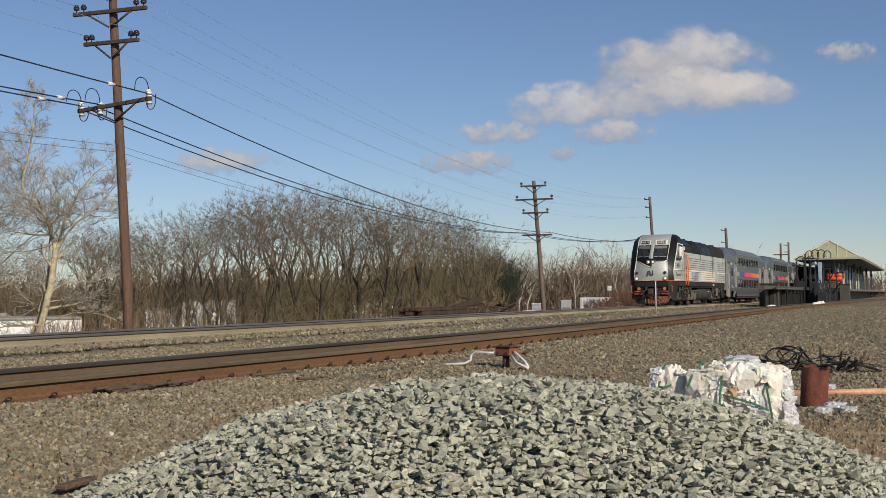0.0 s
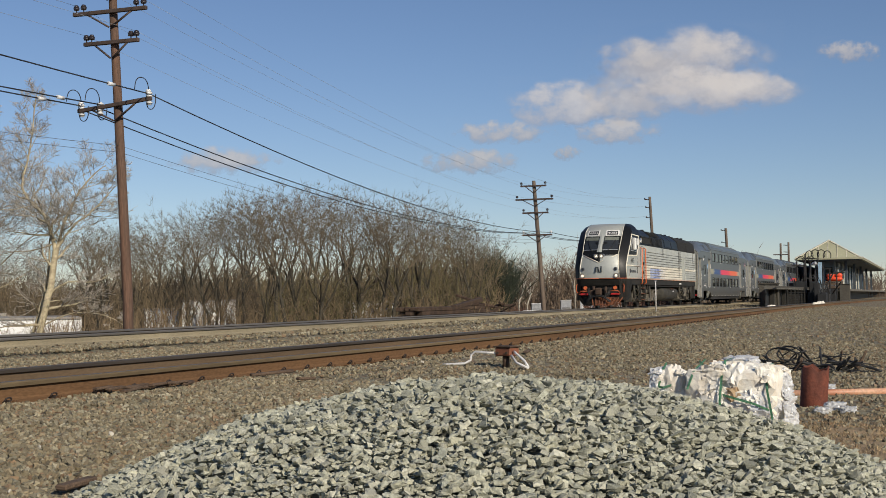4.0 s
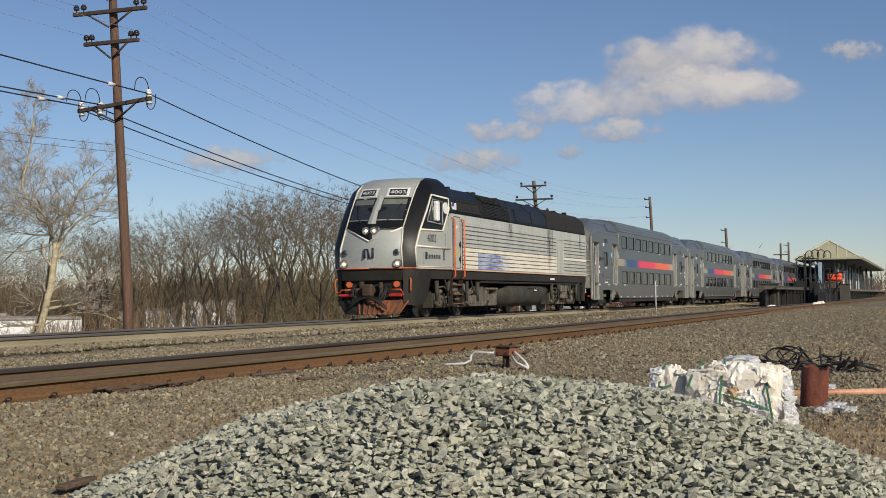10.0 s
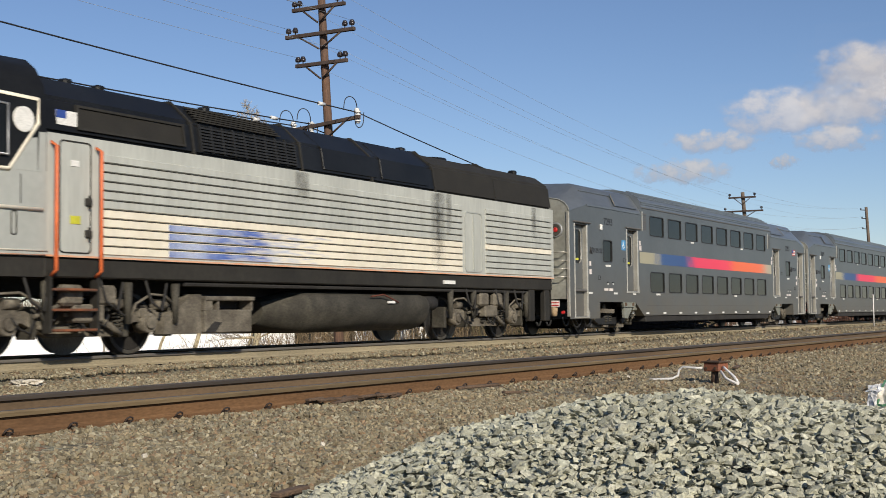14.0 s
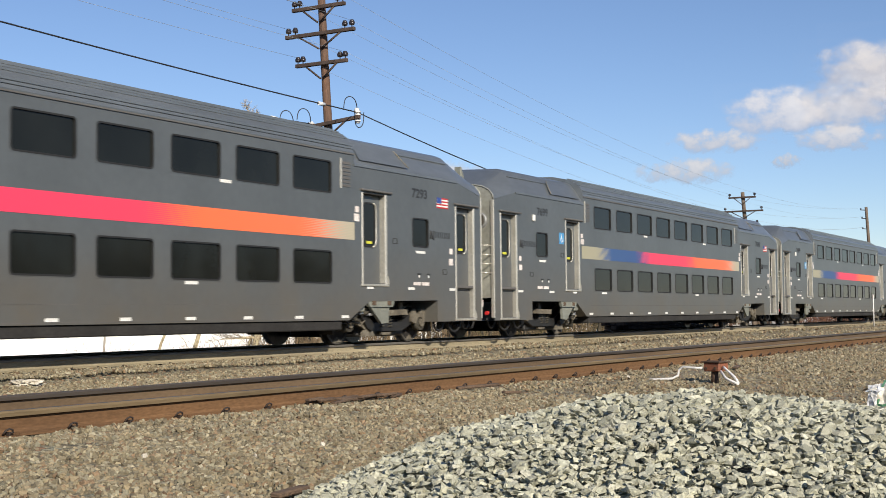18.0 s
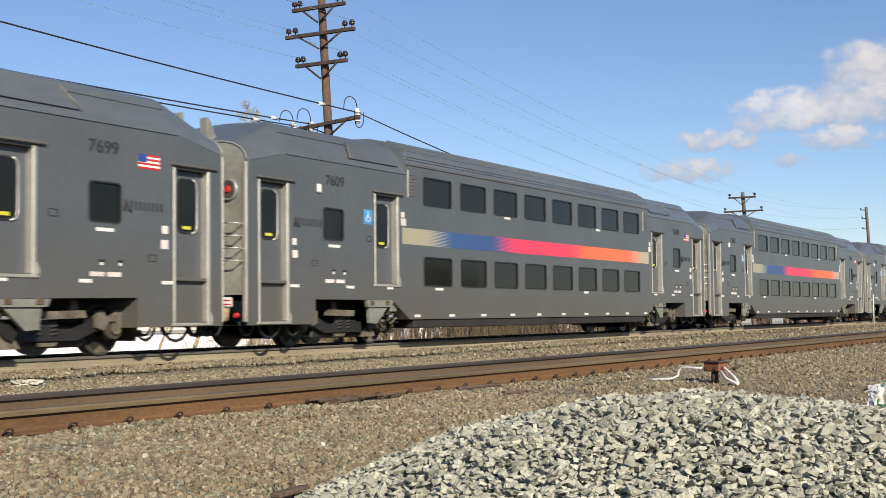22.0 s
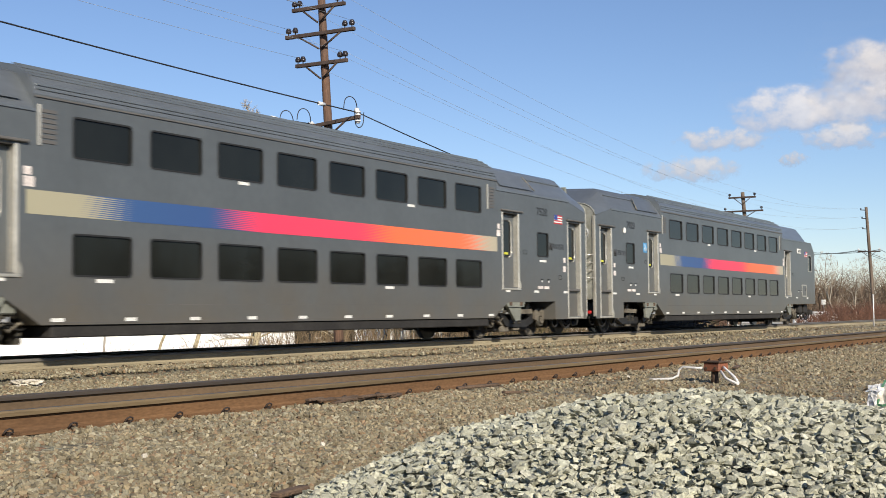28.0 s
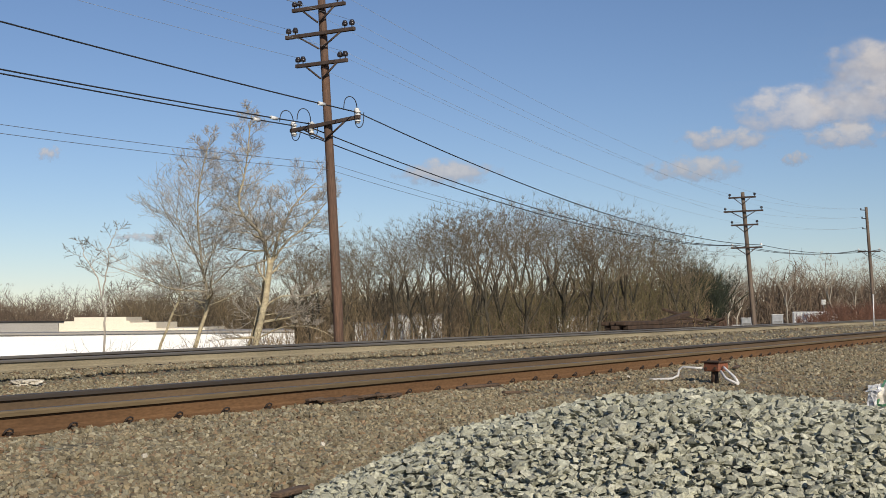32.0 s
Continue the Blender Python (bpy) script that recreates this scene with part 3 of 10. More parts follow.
def build_ground():
    xs = [-v for v in steps(0, 2500, 0.5, 1.12)][::-1] + steps(0.5, 30, 0.5, 1.004)[:-1] + steps(30, 3500, 0.7, 1.055)
    ys = [-v for v in steps(0, 2500, 0.4, 1.15)][::-1] + steps(0.35, 45, 0.35, 1.004)[:-1] + steps(45, 4000, 0.8, 1.1)
    verts = [(x, y, ground_z(x, y)) for y in ys for x in xs]
    w = len(xs)
    faces = [(j * w + i, j * w + i + 1, (j + 1) * w + i + 1, (j + 1) * w + i) for j in range(len(ys) - 1) for i in range(w - 1)]
    me = mesh_of("ground", verts, faces, [M["ballast"], M["soil"], M["turf"]], True)
    mi = []
    for p in me.polygons:
        c = p.center
        mi.append(2 if -1.5 < c.y < 1.05 + 0.25 * math.sin(c.x * 2.3) and 6.6 < c.x < 10.6 else 0 if -6 < c.y < bank_edge(c.x) + 1.0 and -60 < c.x < 400 and not (c.y < 1.35 and 7.0 < c.x < 10.5) else 1)
    me.polygons.foreach_set("material_index", mi)
    tagged(new("ground", me), "brown stony railway ballast and dry winter soil", "ground", kind="structure")


build_ground()


# ---- tracks ----
RAIL = [(-0.075, 0.0), (0.075, 0.0), (0.075, 0.012), (0.02, 0.03), (0.008, 0.05), (0.008, 0.137), (0.043, 0.142),
        (0.046, 0.170), (0.034, 0.184), (-0.034, 0.184), (-0.046, 0.170), (-0.043, 0.142), (-0.008, 0.137), (-0.008, 0.05), (-0.02, 0.03), (-0.075, 0.012)]


def build_rail(parent, ys, xs, top, side, head, label):
    verts, faces, mi = [], [], []
    n = len(RAIL)
    for x, y in zip(xs, ys):
        verts += [(x, y + a, top - 0.186 + b) for a, b in RAIL]
    for k in range(len(xs) - 1):
        for i in range(n):
            j = (i + 1) % n
            faces.append((k * n + i, k * n + j, (k + 1) * n + j, (k + 1) * n + i))
            mi.append(1 if i == 8 else 2 if i in (6, 7, 9, 10) else 0)
    me = mesh_of("rail", verts, faces, [side, M["rail_top"], head])
    me.polygons.foreach_set("material_index", mi)
    ob = new("rail", me)
    ob.parent = parent
    bm = bmesh.new()
    bm.from_mesh(me)
    bmesh.ops.recalc_face_normals(bm, faces=bm.faces[:])
    bm.to_mesh(me)
    bm.free()
    return tagged(ob, label)


def build_tie_mesh(material):
    bm = bmesh.new()
    box(bm, -0.11, 0.11, -1.3, 1.3, -0.18, 0.0, 0.012)
    me = bpy.data.meshes.new("tie")
    bm.to_mesh(me)
    bm.free()
    me.materials.append(material)
    return me


def build_clip_mesh():
    """A tie plate with a bent spring clip and two spikes, on the field side of a rail."""
    bm = bmesh.new()
    box(bm, -0.09, 0.09, -0.20, -0.06, 0.0, 0.02, 0.004)
    pipe(bm, [(-0.06, -0.09, 0.03), (-0.075, -0.12, 0.055), (-0.06, -0.14, 0.095), (-0.015, -0.145, 0.11), (0.035, -0.14, 0.095), (0.05, -0.13, 0.06), (0.02, -0.115, 0.045), (-0.01, -0.10, 0.05)], 0.013, 6, 1)
    box(bm, -0.02, 0.0, -0.15, -0.08, 0.02, 0.07, 0.004, 1)
    for x in (0.06, 0.075):
        box(bm, x + 0.04, x + 0.065, -0.185 + (x - 0.06) * 4, -0.16 + (x - 0.06) * 4, 0.015, 0.06, 0.004)
    me = bpy.data.meshes.new("rail_clip")
    bm.to_mesh(me)
    bm.free()
    me.materials.append(M["rail_rust"])
    me.materials.append(M["clip"])
    return me


def track(name, label, y_of, top, side, x0, x1, side_label, spacing):
    th = thing(name, label, "railway track", kind="structure")
    xs = steps(x0, x1, 2.0, 1.02)
    for off in (0.0, GAUGE):
        build_rail(th, [y_of(x) + off for x in xs], xs, top, side if off == 0 else M["rail_dust"], M["head_dull"] if off == 0 and top < 0 else M["head_blue"] if top < 0 else M["head_far"], side_label)
    return th


near_track = track("track_near", "rusty railway track on wooden ties in brown ballast", near_y, NEAR_TOP, M["rail_rust"], -40, 420, "rust-brown steel rail with worn shiny head", 0.56)
far_track = track("track_far", "dusty railway track in stony ballast", lambda x: TRACK_Y - GAUGE / 2, 0.0, M["rail_pale"], -160, 520, "pale dusty steel rail with shiny head", 0.56)


def build_ties():
    tie_n, tie_f, clip = build_tie_mesh(M["tie"]), build_tie_mesh(M["tie"]), build_clip_mesh()
    rng = random.Random(5)
    for i in range(95):
        x = 4.19 + 0.575 * i
        n = near_y(x)
        t = new("tie", tie_n)
        t.parent = near_track
        t.location = (x + rng.uniform(-0.015, 0.015), n + GAUGE / 2 + rng.uniform(-0.08, 0.08), NEAR_TOP - 0.188 - rng.uniform(0, 0.03))
        t.rotation_euler = (0, 0, rng.uniform(-0.02, 0.02))
        c = new("rail_clip", clip)
        c.parent = near_track
        c.location = (t.location.x, n, NEAR_TOP - 0.186)
        c.scale = (0.62, 0.7, 0.56)
    for i in range(110):
        x = 10.0 + 0.56 * i
        t = new("tie", tie_f)
        t.parent = far_track
        t.location = (x, TRACK_Y + rng.uniform(-0.06, 0.06), -0.196 - rng.uniform(0, 0.012))
        c = new("rail_clip", clip)
        c.parent = far_track
        c.location = (x, TRACK_Y - GAUGE / 2, -0.186)
        c.scale = (0.35, 0.6, 0.2)


# ---- stones ----
def stone_mesh(seed, corners=8, thick=1.0, shard=False):
    """An angular broken stone of about unit size: the hull of a few scattered points."""
    rng = random.Random(seed)
    bm = bmesh.new()
    sx, sy, sz = rng.uniform(0.6, 0.74), rng.uniform(0.46, 0.58), rng.uniform(0.32, 0.46) * thick
    for k in range(corners):
        if k < 8:
            v = Vector((1 if k & 1 else -1, 1 if k & 2 else -1, 1 if k & 4 else -1))
            v = Vector((v.x * rng.uniform(0.35, 1.0), v.y * rng.uniform(0.35, 1.0), v.z * rng.uniform(0.45, 1.0)))
        else:
            v = Vector((rng.gauss(0, 1), rng.gauss(0, 1), rng.gauss(0, 1))).normalized() * 1.12
        if shard:
            v = Vector((rng.gauss(0, 1), rng.gauss(0, 1), rng.gauss(0, 1))).normalized() * rng.uniform(0.85, 1.25)
        bm.verts.new((v.x * sx, v.y * sy, v.z * sz))
    bmesh.ops.convex_hull(bm, input=bm.verts[:])
    bmesh.ops.delete(bm, geom=[v for v in bm.verts if not v.link_faces], context="VERTS")
    bmesh.ops.triangulate(bm, faces=bm.faces[:])
    bm.verts.index_update()
    bmesh.ops.recalc_face_normals(bm, faces=bm.faces[:])
    vs = np.array([v.co[:] for v in bm.verts])
    fs = np.array([[v.index for v in f.verts] for f in bm.faces])
    bm.free()
    return vs, fs


STONES = [stone_mesh(k) for k in range(24)]
NEAR_STONES = [stone_mesh(40 + k, 9 + k % 2, 0.86, k % 4 > 0) for k in range(20)]
FAR_STONES = [stone_mesh(80 + k, 7, 0.9) for k in range(12)]


def scatter(name, places, sizes, material, seed, flat=1.0, kinds=None, tilt=None):
    """Many stones in one mesh."""
    rng = np.random.default_rng(seed)
    kinds = kinds or STONES
    V, F, base = [], [], 0
    n = len(places)
    kind = rng.integers(0, len(kinds), n)
    for k, (vs, fs) in enumerate(kinds):
        idx = np.where(kind == k)[0]
        if not len(idx):
            continue
        m = len(idx)
        q = rng.normal(size=(m, 4))
        if tilt:
            yaw = rng.random(m) * 2 * np.pi
            lean, way = rng.normal(size=m) * tilt, rng.random(m) * 2 * np.pi
            q = np.stack([np.cos(lean / 2) * np.cos(yaw / 2), np.sin(lean / 2) * np.cos(way + yaw / 2), np.sin(lean / 2) * np.sin(way + yaw / 2), np.cos(lean / 2) * np.sin(yaw / 2)], 1)
        q /= np.linalg.norm(q, axis=1)[:, None]
        w, x, y, z = q.T
        R = np.stack([1 - 2 * (y * y + z * z), 2 * (x * y - z * w), 2 * (x * z + y * w), 2 * (x * y + z * w), 1 - 2 * (x * x + z * z), 2 * (y * z - x * w),
                      2 * (x * z - y * w), 2 * (y * z + x * w), 1 - 2 * (x * x + y * y)], 1).reshape(m, 3, 3)
        P = np.einsum("mij,vj->mvi", R, vs) * sizes[idx][:, None, None]
        P[:, :, 2] *= flat
        P += places[idx][:, None, :]
        V.append(P.reshape(-1, 3))
        F.append((fs[None] + (np.arange(m) * len(vs))[:, None, None] + base).reshape(-1, 3))
        base += m * len(vs)
    V, F = np.concatenate(V), np.concatenate(F)
    me = bpy.data.meshes.new(name)
    me.vertices.add(len(V))
    me.vertices.foreach_set("co", V.astype(np.float32).ravel())
    me.loops.add(F.size)
    me.loops.foreach_set("vertex_index", F.astype(np.int32).ravel())
    me.polygons.add(len(F))
    me.polygons.foreach_set("loop_start", np.arange(0, F.size, 3, dtype=np.int32))
    me.polygons.foreach_set("use_smooth", np.zeros(len(F), dtype=bool))
    me.update(calc_edges=True)
    me.materials.append(material)
    return new(name, me)


# the heap of new grey ballast in front of the camera
PILE = (5.50, 1.80)
PILE_R, PILE_H, PILE_Z = 2.08, 0.60, -0.37


def pile_z(x, y):
    r2 = ((x - PILE[0]) ** 2 + (y - PILE[1]) ** 2) / PILE_R ** 2
    return PILE_Z + PILE_H * max(0.0, 1 - r2) - 0.3 * max(0.0, r2 - 1)


def build_pile():
    pile = thing("gravel_pile", "heap of fresh grey-green crushed stone ballast", "gravel pile", at=pose(PILE[0], PILE[1], PILE_Z))
    bm = bmesh.new()
    rings = []
    for k in range(15):
        r = PILE_R * 1.02 * (k + 0.001) / 14
        rings.append([bm.verts.new((r * math.cos(a), r * math.sin(a), pile_z(PILE[0] + r * math.cos(a), PILE[1] + r * math.sin(a)) - PILE_Z - 0.05)) for a in [2 * math.pi * i / 40 for i in range(40)]])
    for a, b in zip(rings, rings[1:]):
        for i in range(40):
            j = (i + 1) % 40
            bm.faces.new((a[i], b[i], b[j], a[j]))
    part("gravel_core", bm, M["pile_core"], pile, smooth=True)
    rng = np.random.default_rng(3)
    pts = []
    # three loosely packed layers, each stone beside the next
    for depth, gap, span in ((0.03, 0.042, 0.006), (0.014, 0.041, 0.008), (0.0, 0.046, 0.010)):
        k = int(PILE_R * 1.05 / gap) + 1
        i, j = np.meshgrid(np.arange(-k, k + 1), np.arange(-int(k * 1.16), int(k * 1.16) + 1))
        gx = (i + 0.5 * (j % 2)) * gap + rng.uniform(-0.42, 0.42, i.shape) * gap
        gy = j * gap * 0.866 + rng.uniform(-0.42, 0.42, i.shape) * gap
        pts.append(np.stack([gx.ravel(), gy.ravel(), -depth + rng.uniform(-span, span, gx.size)], 1))
    P = np.concatenate(pts)
    r = np.hypot(P[:, 0], P[:, 1])
    P = P[(r < PILE_R * 0.97) | ((r < PILE_R * 1.04) & (rng.random(len(r)) < 0.5))]
    px, py = P[:, 0], P[:, 1]
    pz = P[:, 2] + np.array([pile_z(PILE[0] + u, PILE[1] + v) for u, v in zip(px, py)]) - PILE_Z
    size = rng.uniform(0.025, 0.043, len(px)) * rng.choice([0.7, 0.9, 1.0, 1.15], len(px))
    pz = pz + 0.03 * np.array([noise.noise((u * 3.1, v * 3.1, 2.0)) for u, v in zip(px, py)])
    P = np.stack([px, py, pz], 1)
    ob = scatter("loose_gravel", P, size, M["stone_grey"], 4, kinds=NEAR_STONES, tilt=0.42)
    ob.parent = pile
    tagged(ob, "crushed grey stones", kind="stuff")
    # separate stones on the side that the camera looks at
    rr = random.Random(8)
    meshes = []
    for k in range(10):
        vs, fs = NEAR_STONES[k]
        meshes.append(mesh_of("stone", [tuple(v) for v in vs], [tuple(int(i) for i in f) for f in fs], [M["stone_grey"]]))
    for k in range(290):
        ang = math.radians(198) + rr.uniform(-1.1, 1.1)
        rad = PILE_R * rr.uniform(0.05, 0.8)
        u, v = rad * math.cos(ang), rad * math.sin(ang)
        s = new("stone", meshes[k % 10])
        s.parent = pile
        sc = rr.uniform(0.032, 0.046)
        s.location = (u, v, pile_z(PILE[0] + u, PILE[1] + v) - PILE_Z + 0.012)
        s.rotation_euler = (rr.gauss(0, 0.5), rr.gauss(0, 0.5), rr.uniform(0, 6))
        s.scale = (sc, sc, sc)
    return pile


def build_ballast():
    rng = np.random.default_rng(11)
    pts, sz = [], []

    def patch(n, xa, xb, ya, yb, lo, hi, power):
        x = xa + (xb - xa) * rng.random(n) ** power
        y = rng.uniform(ya, yb, n)
        s = rng.uniform(lo, hi, n)
        keep = ((x - PILE[0]) ** 2 + (y - PILE[1]) ** 2 > (PILE_R * 0.93) ** 2) & ~((y < 1.3) & (x > 7.0) & (x < 10.3) & (rng.random(n) < 0.7))
        for u, v, w in zip(x[keep], y[keep], s[keep]):
            nr = near_y(u)
            if abs(v - nr) < 0.09 or abs(v - nr - GAUGE) < 0.09 or abs(v - TRACK_Y + GAUGE / 2) < 0.09:
                continue
            pts.append((u, v, ground_z(u, v) + 0.002))
            sz.append(w)
    patch(24000, 3.0, 12.5, 2.2, 7.2, 0.022, 0.045, 1.1)
    patch(7000, 2.6, 8.5, 3.6, 6.9, 0.018, 0.042, 1.0)
    patch(2500, 5.0, 20.0, 7.0, 8.9, 0.025, 0.045, 1.2)
    patch(6500, 7.5, 26.0, -0.2, 1.6, 0.02, 0.045, 1.2)
    ob = scatter("ballast_stones", np.array(pts), np.array(sz), M["stone_brown"], 12)
    tagged(ob, "brown and grey ballast stones lying loose", "ballast", kind="stuff")
    pts.clear()
    sz.clear()
    patch(23000, 10.0, 28.0, 1.4, 8.4, 0.022, 0.048, 1.3)
    patch(17000, 19.0, 95.0, 0.0, 8.2, 0.032, 0.07, 1.7)
    patch(34000, 5.5, 24.0, 8.6, 14.95, 0.03, 0.062, 1.1)
    patch(7000, 18.0, 36.0, 8.6, 15.0, 0.04, 0.075, 1.2)
    patch(8500, 28.0, 110.0, 8.6, 16.0, 0.05, 0.11, 1.5)
    ob = scatter("ballast_stones", np.array(pts), np.array(sz), M["stone_brown"], 13, kinds=FAR_STONES)
    tagged(ob, "brown and grey ballast stones between the tracks", "ballast", kind="stuff")

# ---- the train ----
LENGTH = 25.91           # coach over couplers
KEYED = []               # wheelsets: (object, place on its vehicle, radius)


# small unevenness of the driver's acceleration: times and metres
DRIFT = ((0, 10, 12, 14, 17, 19, 22, 25, 28, 30, 32), (0, 0, -0.06, -0.17, -0.2, -0.13, 0, 0.07, 0.11, 0.06, 0))


def travel(t):
    """How far along the line the first coach's first window is at t seconds."""
    drift = float(np.interp(t, DRIFT[0], DRIFT[1]))
    return 105.38 - 2.6905 * t - 0.15275 * t * t - drift


def text_mesh(body, size, weight=0.025):
    cu = bpy.data.curves.new("letters", "FONT")
    cu.offset = weight
    cu.body, cu.size, cu.align_x, cu.align_y = body, size, "CENTER", "CENTER"
    ob = bpy.data.objects.new("letters", cu)
    me = bpy.data.meshes.new_from_object(ob)
    bpy.data.objects.remove(ob)
    return me


def letters(name, body, width, height, x, y, z, parent, material, lean=None, weight=0.025):
    """Painted characters on the side that faces the camera (looking along +y)."""
    me = text_mesh(body, 1.0, weight)
    co = np.array([v.co[:] for v in me.vertices])
    lo, hi = co.min(0), co.max(0)
    me.materials.clear()
    me.materials.append(material)
    ob = new(name, me)
    ob.parent = parent
    sx, sz = width / (hi[0] - lo[0]), height / (hi[1] - lo[1])
    m = Matrix.Translation((x, y, z)) @ Euler((radians(90), 0, 0)).to_matrix().to_4x4()
    ob.matrix_basis = (lean if lean is not None else m) @ Matrix.Diagonal((sx, sz, 1, 1)) @ Matrix.Translation((-(lo[0] + hi[0]) / 2, -(lo[1] + hi[1]) / 2, 0))
    return ob


def stripe_material():
    """The coach's painted band: cream, blue, pink, orange, cream, fading in fine lines."""
    m = bpy.data.materials.new("coach_band")
    m.use_nodes = True
    nt = m.node_tree
    bs = nt.nodes["Principled BSDF"]
    bs.inputs["Roughness"].default_value = 0.42
    co = nt.nodes.new("ShaderNodeTexCoord")
    se = nt.nodes.new("ShaderNodeSeparateXYZ")
    nt.links.new(co.outputs["Generated"], se.inputs["Vector"])
    wv = nt.nodes.new("ShaderNodeMath")
    wv.operation = "MULTIPLY"
    wv.inputs[1].default_value = 11.0
    nt.links.new(se.outputs["Z"], wv.inputs[0])
    fr = nt.nodes.new("ShaderNodeMath")
    fr.operation = "FRACT"
    nt.links.new(wv.outputs[0], fr.inputs[0])
    sh = nt.nodes.new("ShaderNodeMath")
    sh.operation = "MULTIPLY_ADD"
    sh.inputs[1].default_value, sh.inputs[2].default_value = 0.07, -0.035
    nt.links.new(fr.outputs[0], sh.inputs[0])
    ad = nt.nodes.new("ShaderNodeMath")
    ad.operation = "ADD"
    nt.links.new(se.outputs["X"], ad.inputs[0])
    nt.links.new(sh.outputs[0], ad.inputs[1])
    cr = nt.nodes.new("ShaderNodeValToRGB")
    cr.color_ramp.interpolation = "LINEAR"
    stops = [(0.0, (0.36, 0.335, 0.235)), (0.10, (0.35, 0.325, 0.23)), (0.12, (0.042, 0.095, 0.235)), (0.305, (0.038, 0.083, 0.225)), (0.35, (0.78, 0.05, 0.115)), (0.61, (0.83, 0.055, 0.105)),
             (0.66, (0.85, 0.16, 0.06)), (0.90, (0.85, 0.17, 0.07)), (0.955, (0.46, 0.40, 0.30)), (1.0, (0.42, 0.38, 0.28))]
    els = cr.color_ramp.elements
    while len(els) < len(stops):
        els.new(0.5)
    for e, (p, c) in zip(els, stops):
        e.position, e.color = p, (*c, 1)
    nt.links.new(ad.outputs[0], cr.inputs["Fac"])
    nt.links.new(cr.outputs["Color"], bs.inputs["Base Color"])
    return m


M["band"] = stripe_material()


def wall_with_holes(bm, outline_z, holes, y, depth):
    """A side wall in the plane y: columns between x breaks, each from its floor to its top, with square holes and reveals.
    outline_z: the breaks, and the floor and the top as functions of x."""
    breaks = sorted({v for h in holes for v in h[:2]} | set(outline_z[0]))
    zs = sorted({v for h in holes for v in h[2:]})
    low, top = outline_z[1], outline_z[2]
    sgn = 1 if y < 0 else -1
    for xa, xb in zip(breaks, breaks[1:]):
        za, zb = low(xa + 1e-5), low(xb - 1e-5)
        ta, tb = top(xa), top(xb)
        prev = (za, zb)
        for cur in [(z, z) for z in zs if max(za, zb) + 1e-4 < z < min(ta, tb) - 1e-4] + [(ta, tb)]:
            mid = (max(prev) + min(cur)) / 2
            xm = (xa + xb) / 2
            if not any(h[0] < xm < h[1] and h[2] < mid < h[3] for h in holes):
                quads(bm, [(xa, y, prev[0]), (xb, y, prev[1]), (xb, y, cur[1]), (xa, y, cur[0])], [(0, 1, 2, 3)])
            prev = cur
    for x0, x1, z0, z1 in holes:
        i = y + depth * sgn
        quads(bm, [(x0, y, z0), (x1, y, z0), (x1, y, z1), (x0, y, z1), (x0, i, z0), (x1, i, z0), (x1, i, z1), (x0, i, z1)],
              [(0, 1, 5, 4), (1, 2, 6, 5), (2, 3, 7, 6), (3, 0, 4, 7)])
    return bm


def round_rect(x0, x1, z0, z1, r, n=3):
    """Corner points of a rectangle with rounded corners, n + 1 to each corner."""
    out = []
    for cx, cz, a0 in ((x1 - r, z0 + r, -90), (x1 - r, z1 - r, 0), (x0 + r, z1 - r, 90), (x0 + r, z0 + r, 180)):
        out += [(cx + r * math.cos(radians(a0 + 90 * k / n)), cz + r * math.sin(radians(a0 + 90 * k / n))) for k in range(n + 1)]
    return out


def frame_ring(bm, x0, x1, z0, z1, w, ya, yb, r=0.06, cover=None):
    """A frame with rounded corners round an opening, from ya (outer face) to yb. cover: the plane of a plate of the
    second material that closes the square opening's corners."""
    o, i = round_rect(x0 - w, x1 + w, z0 - w, z1 + w, r + w * 0.5), round_rect(x0, x1, z0, z1, r)
    vo = [bm.verts.new((x, ya, z)) for x, z in o]
    vi = [bm.verts.new((x, ya, z)) for x, z in i]
    bo = [bm.verts.new((x, yb, z)) for x, z in o]
    bi = [bm.verts.new((x, yb, z)) for x, z in i]
    n = len(o)
    for k in range(n):
        j = (k + 1) % n
        bm.faces.new((vo[k], vo[j], vi[j], vi[k]))
        bm.faces.new((bo[k], bo[j], vo[j], vo[k]))
        bm.faces.new((vi[k], vi[j], bi[j], bi[k]))
    if cover is not None:
        e = 0.012
        square = [(x1 + w + e, z0 - w - e), (x1 + w + e, z1 + w + e), (x0 - w - e, z1 + w + e), (x0 - w - e, z0 - w - e)]
        vs = [bm.verts.new((x, cover, z)) for x, z in square]
        vr = [bm.verts.new((x, cover, z)) for x, z in o]
        m = n // 4
        for c in range(4):
            for k in range(m - 1):
                bm.faces.new((vs[c], vr[c * m + k + 1], vr[c * m + k])).material_index = 1
            d = (c + 1) % 4
            bm.faces.new((vs[c], vs[d], vr[d * m], vr[c * m + m - 1])).material_index = 1
    return bm


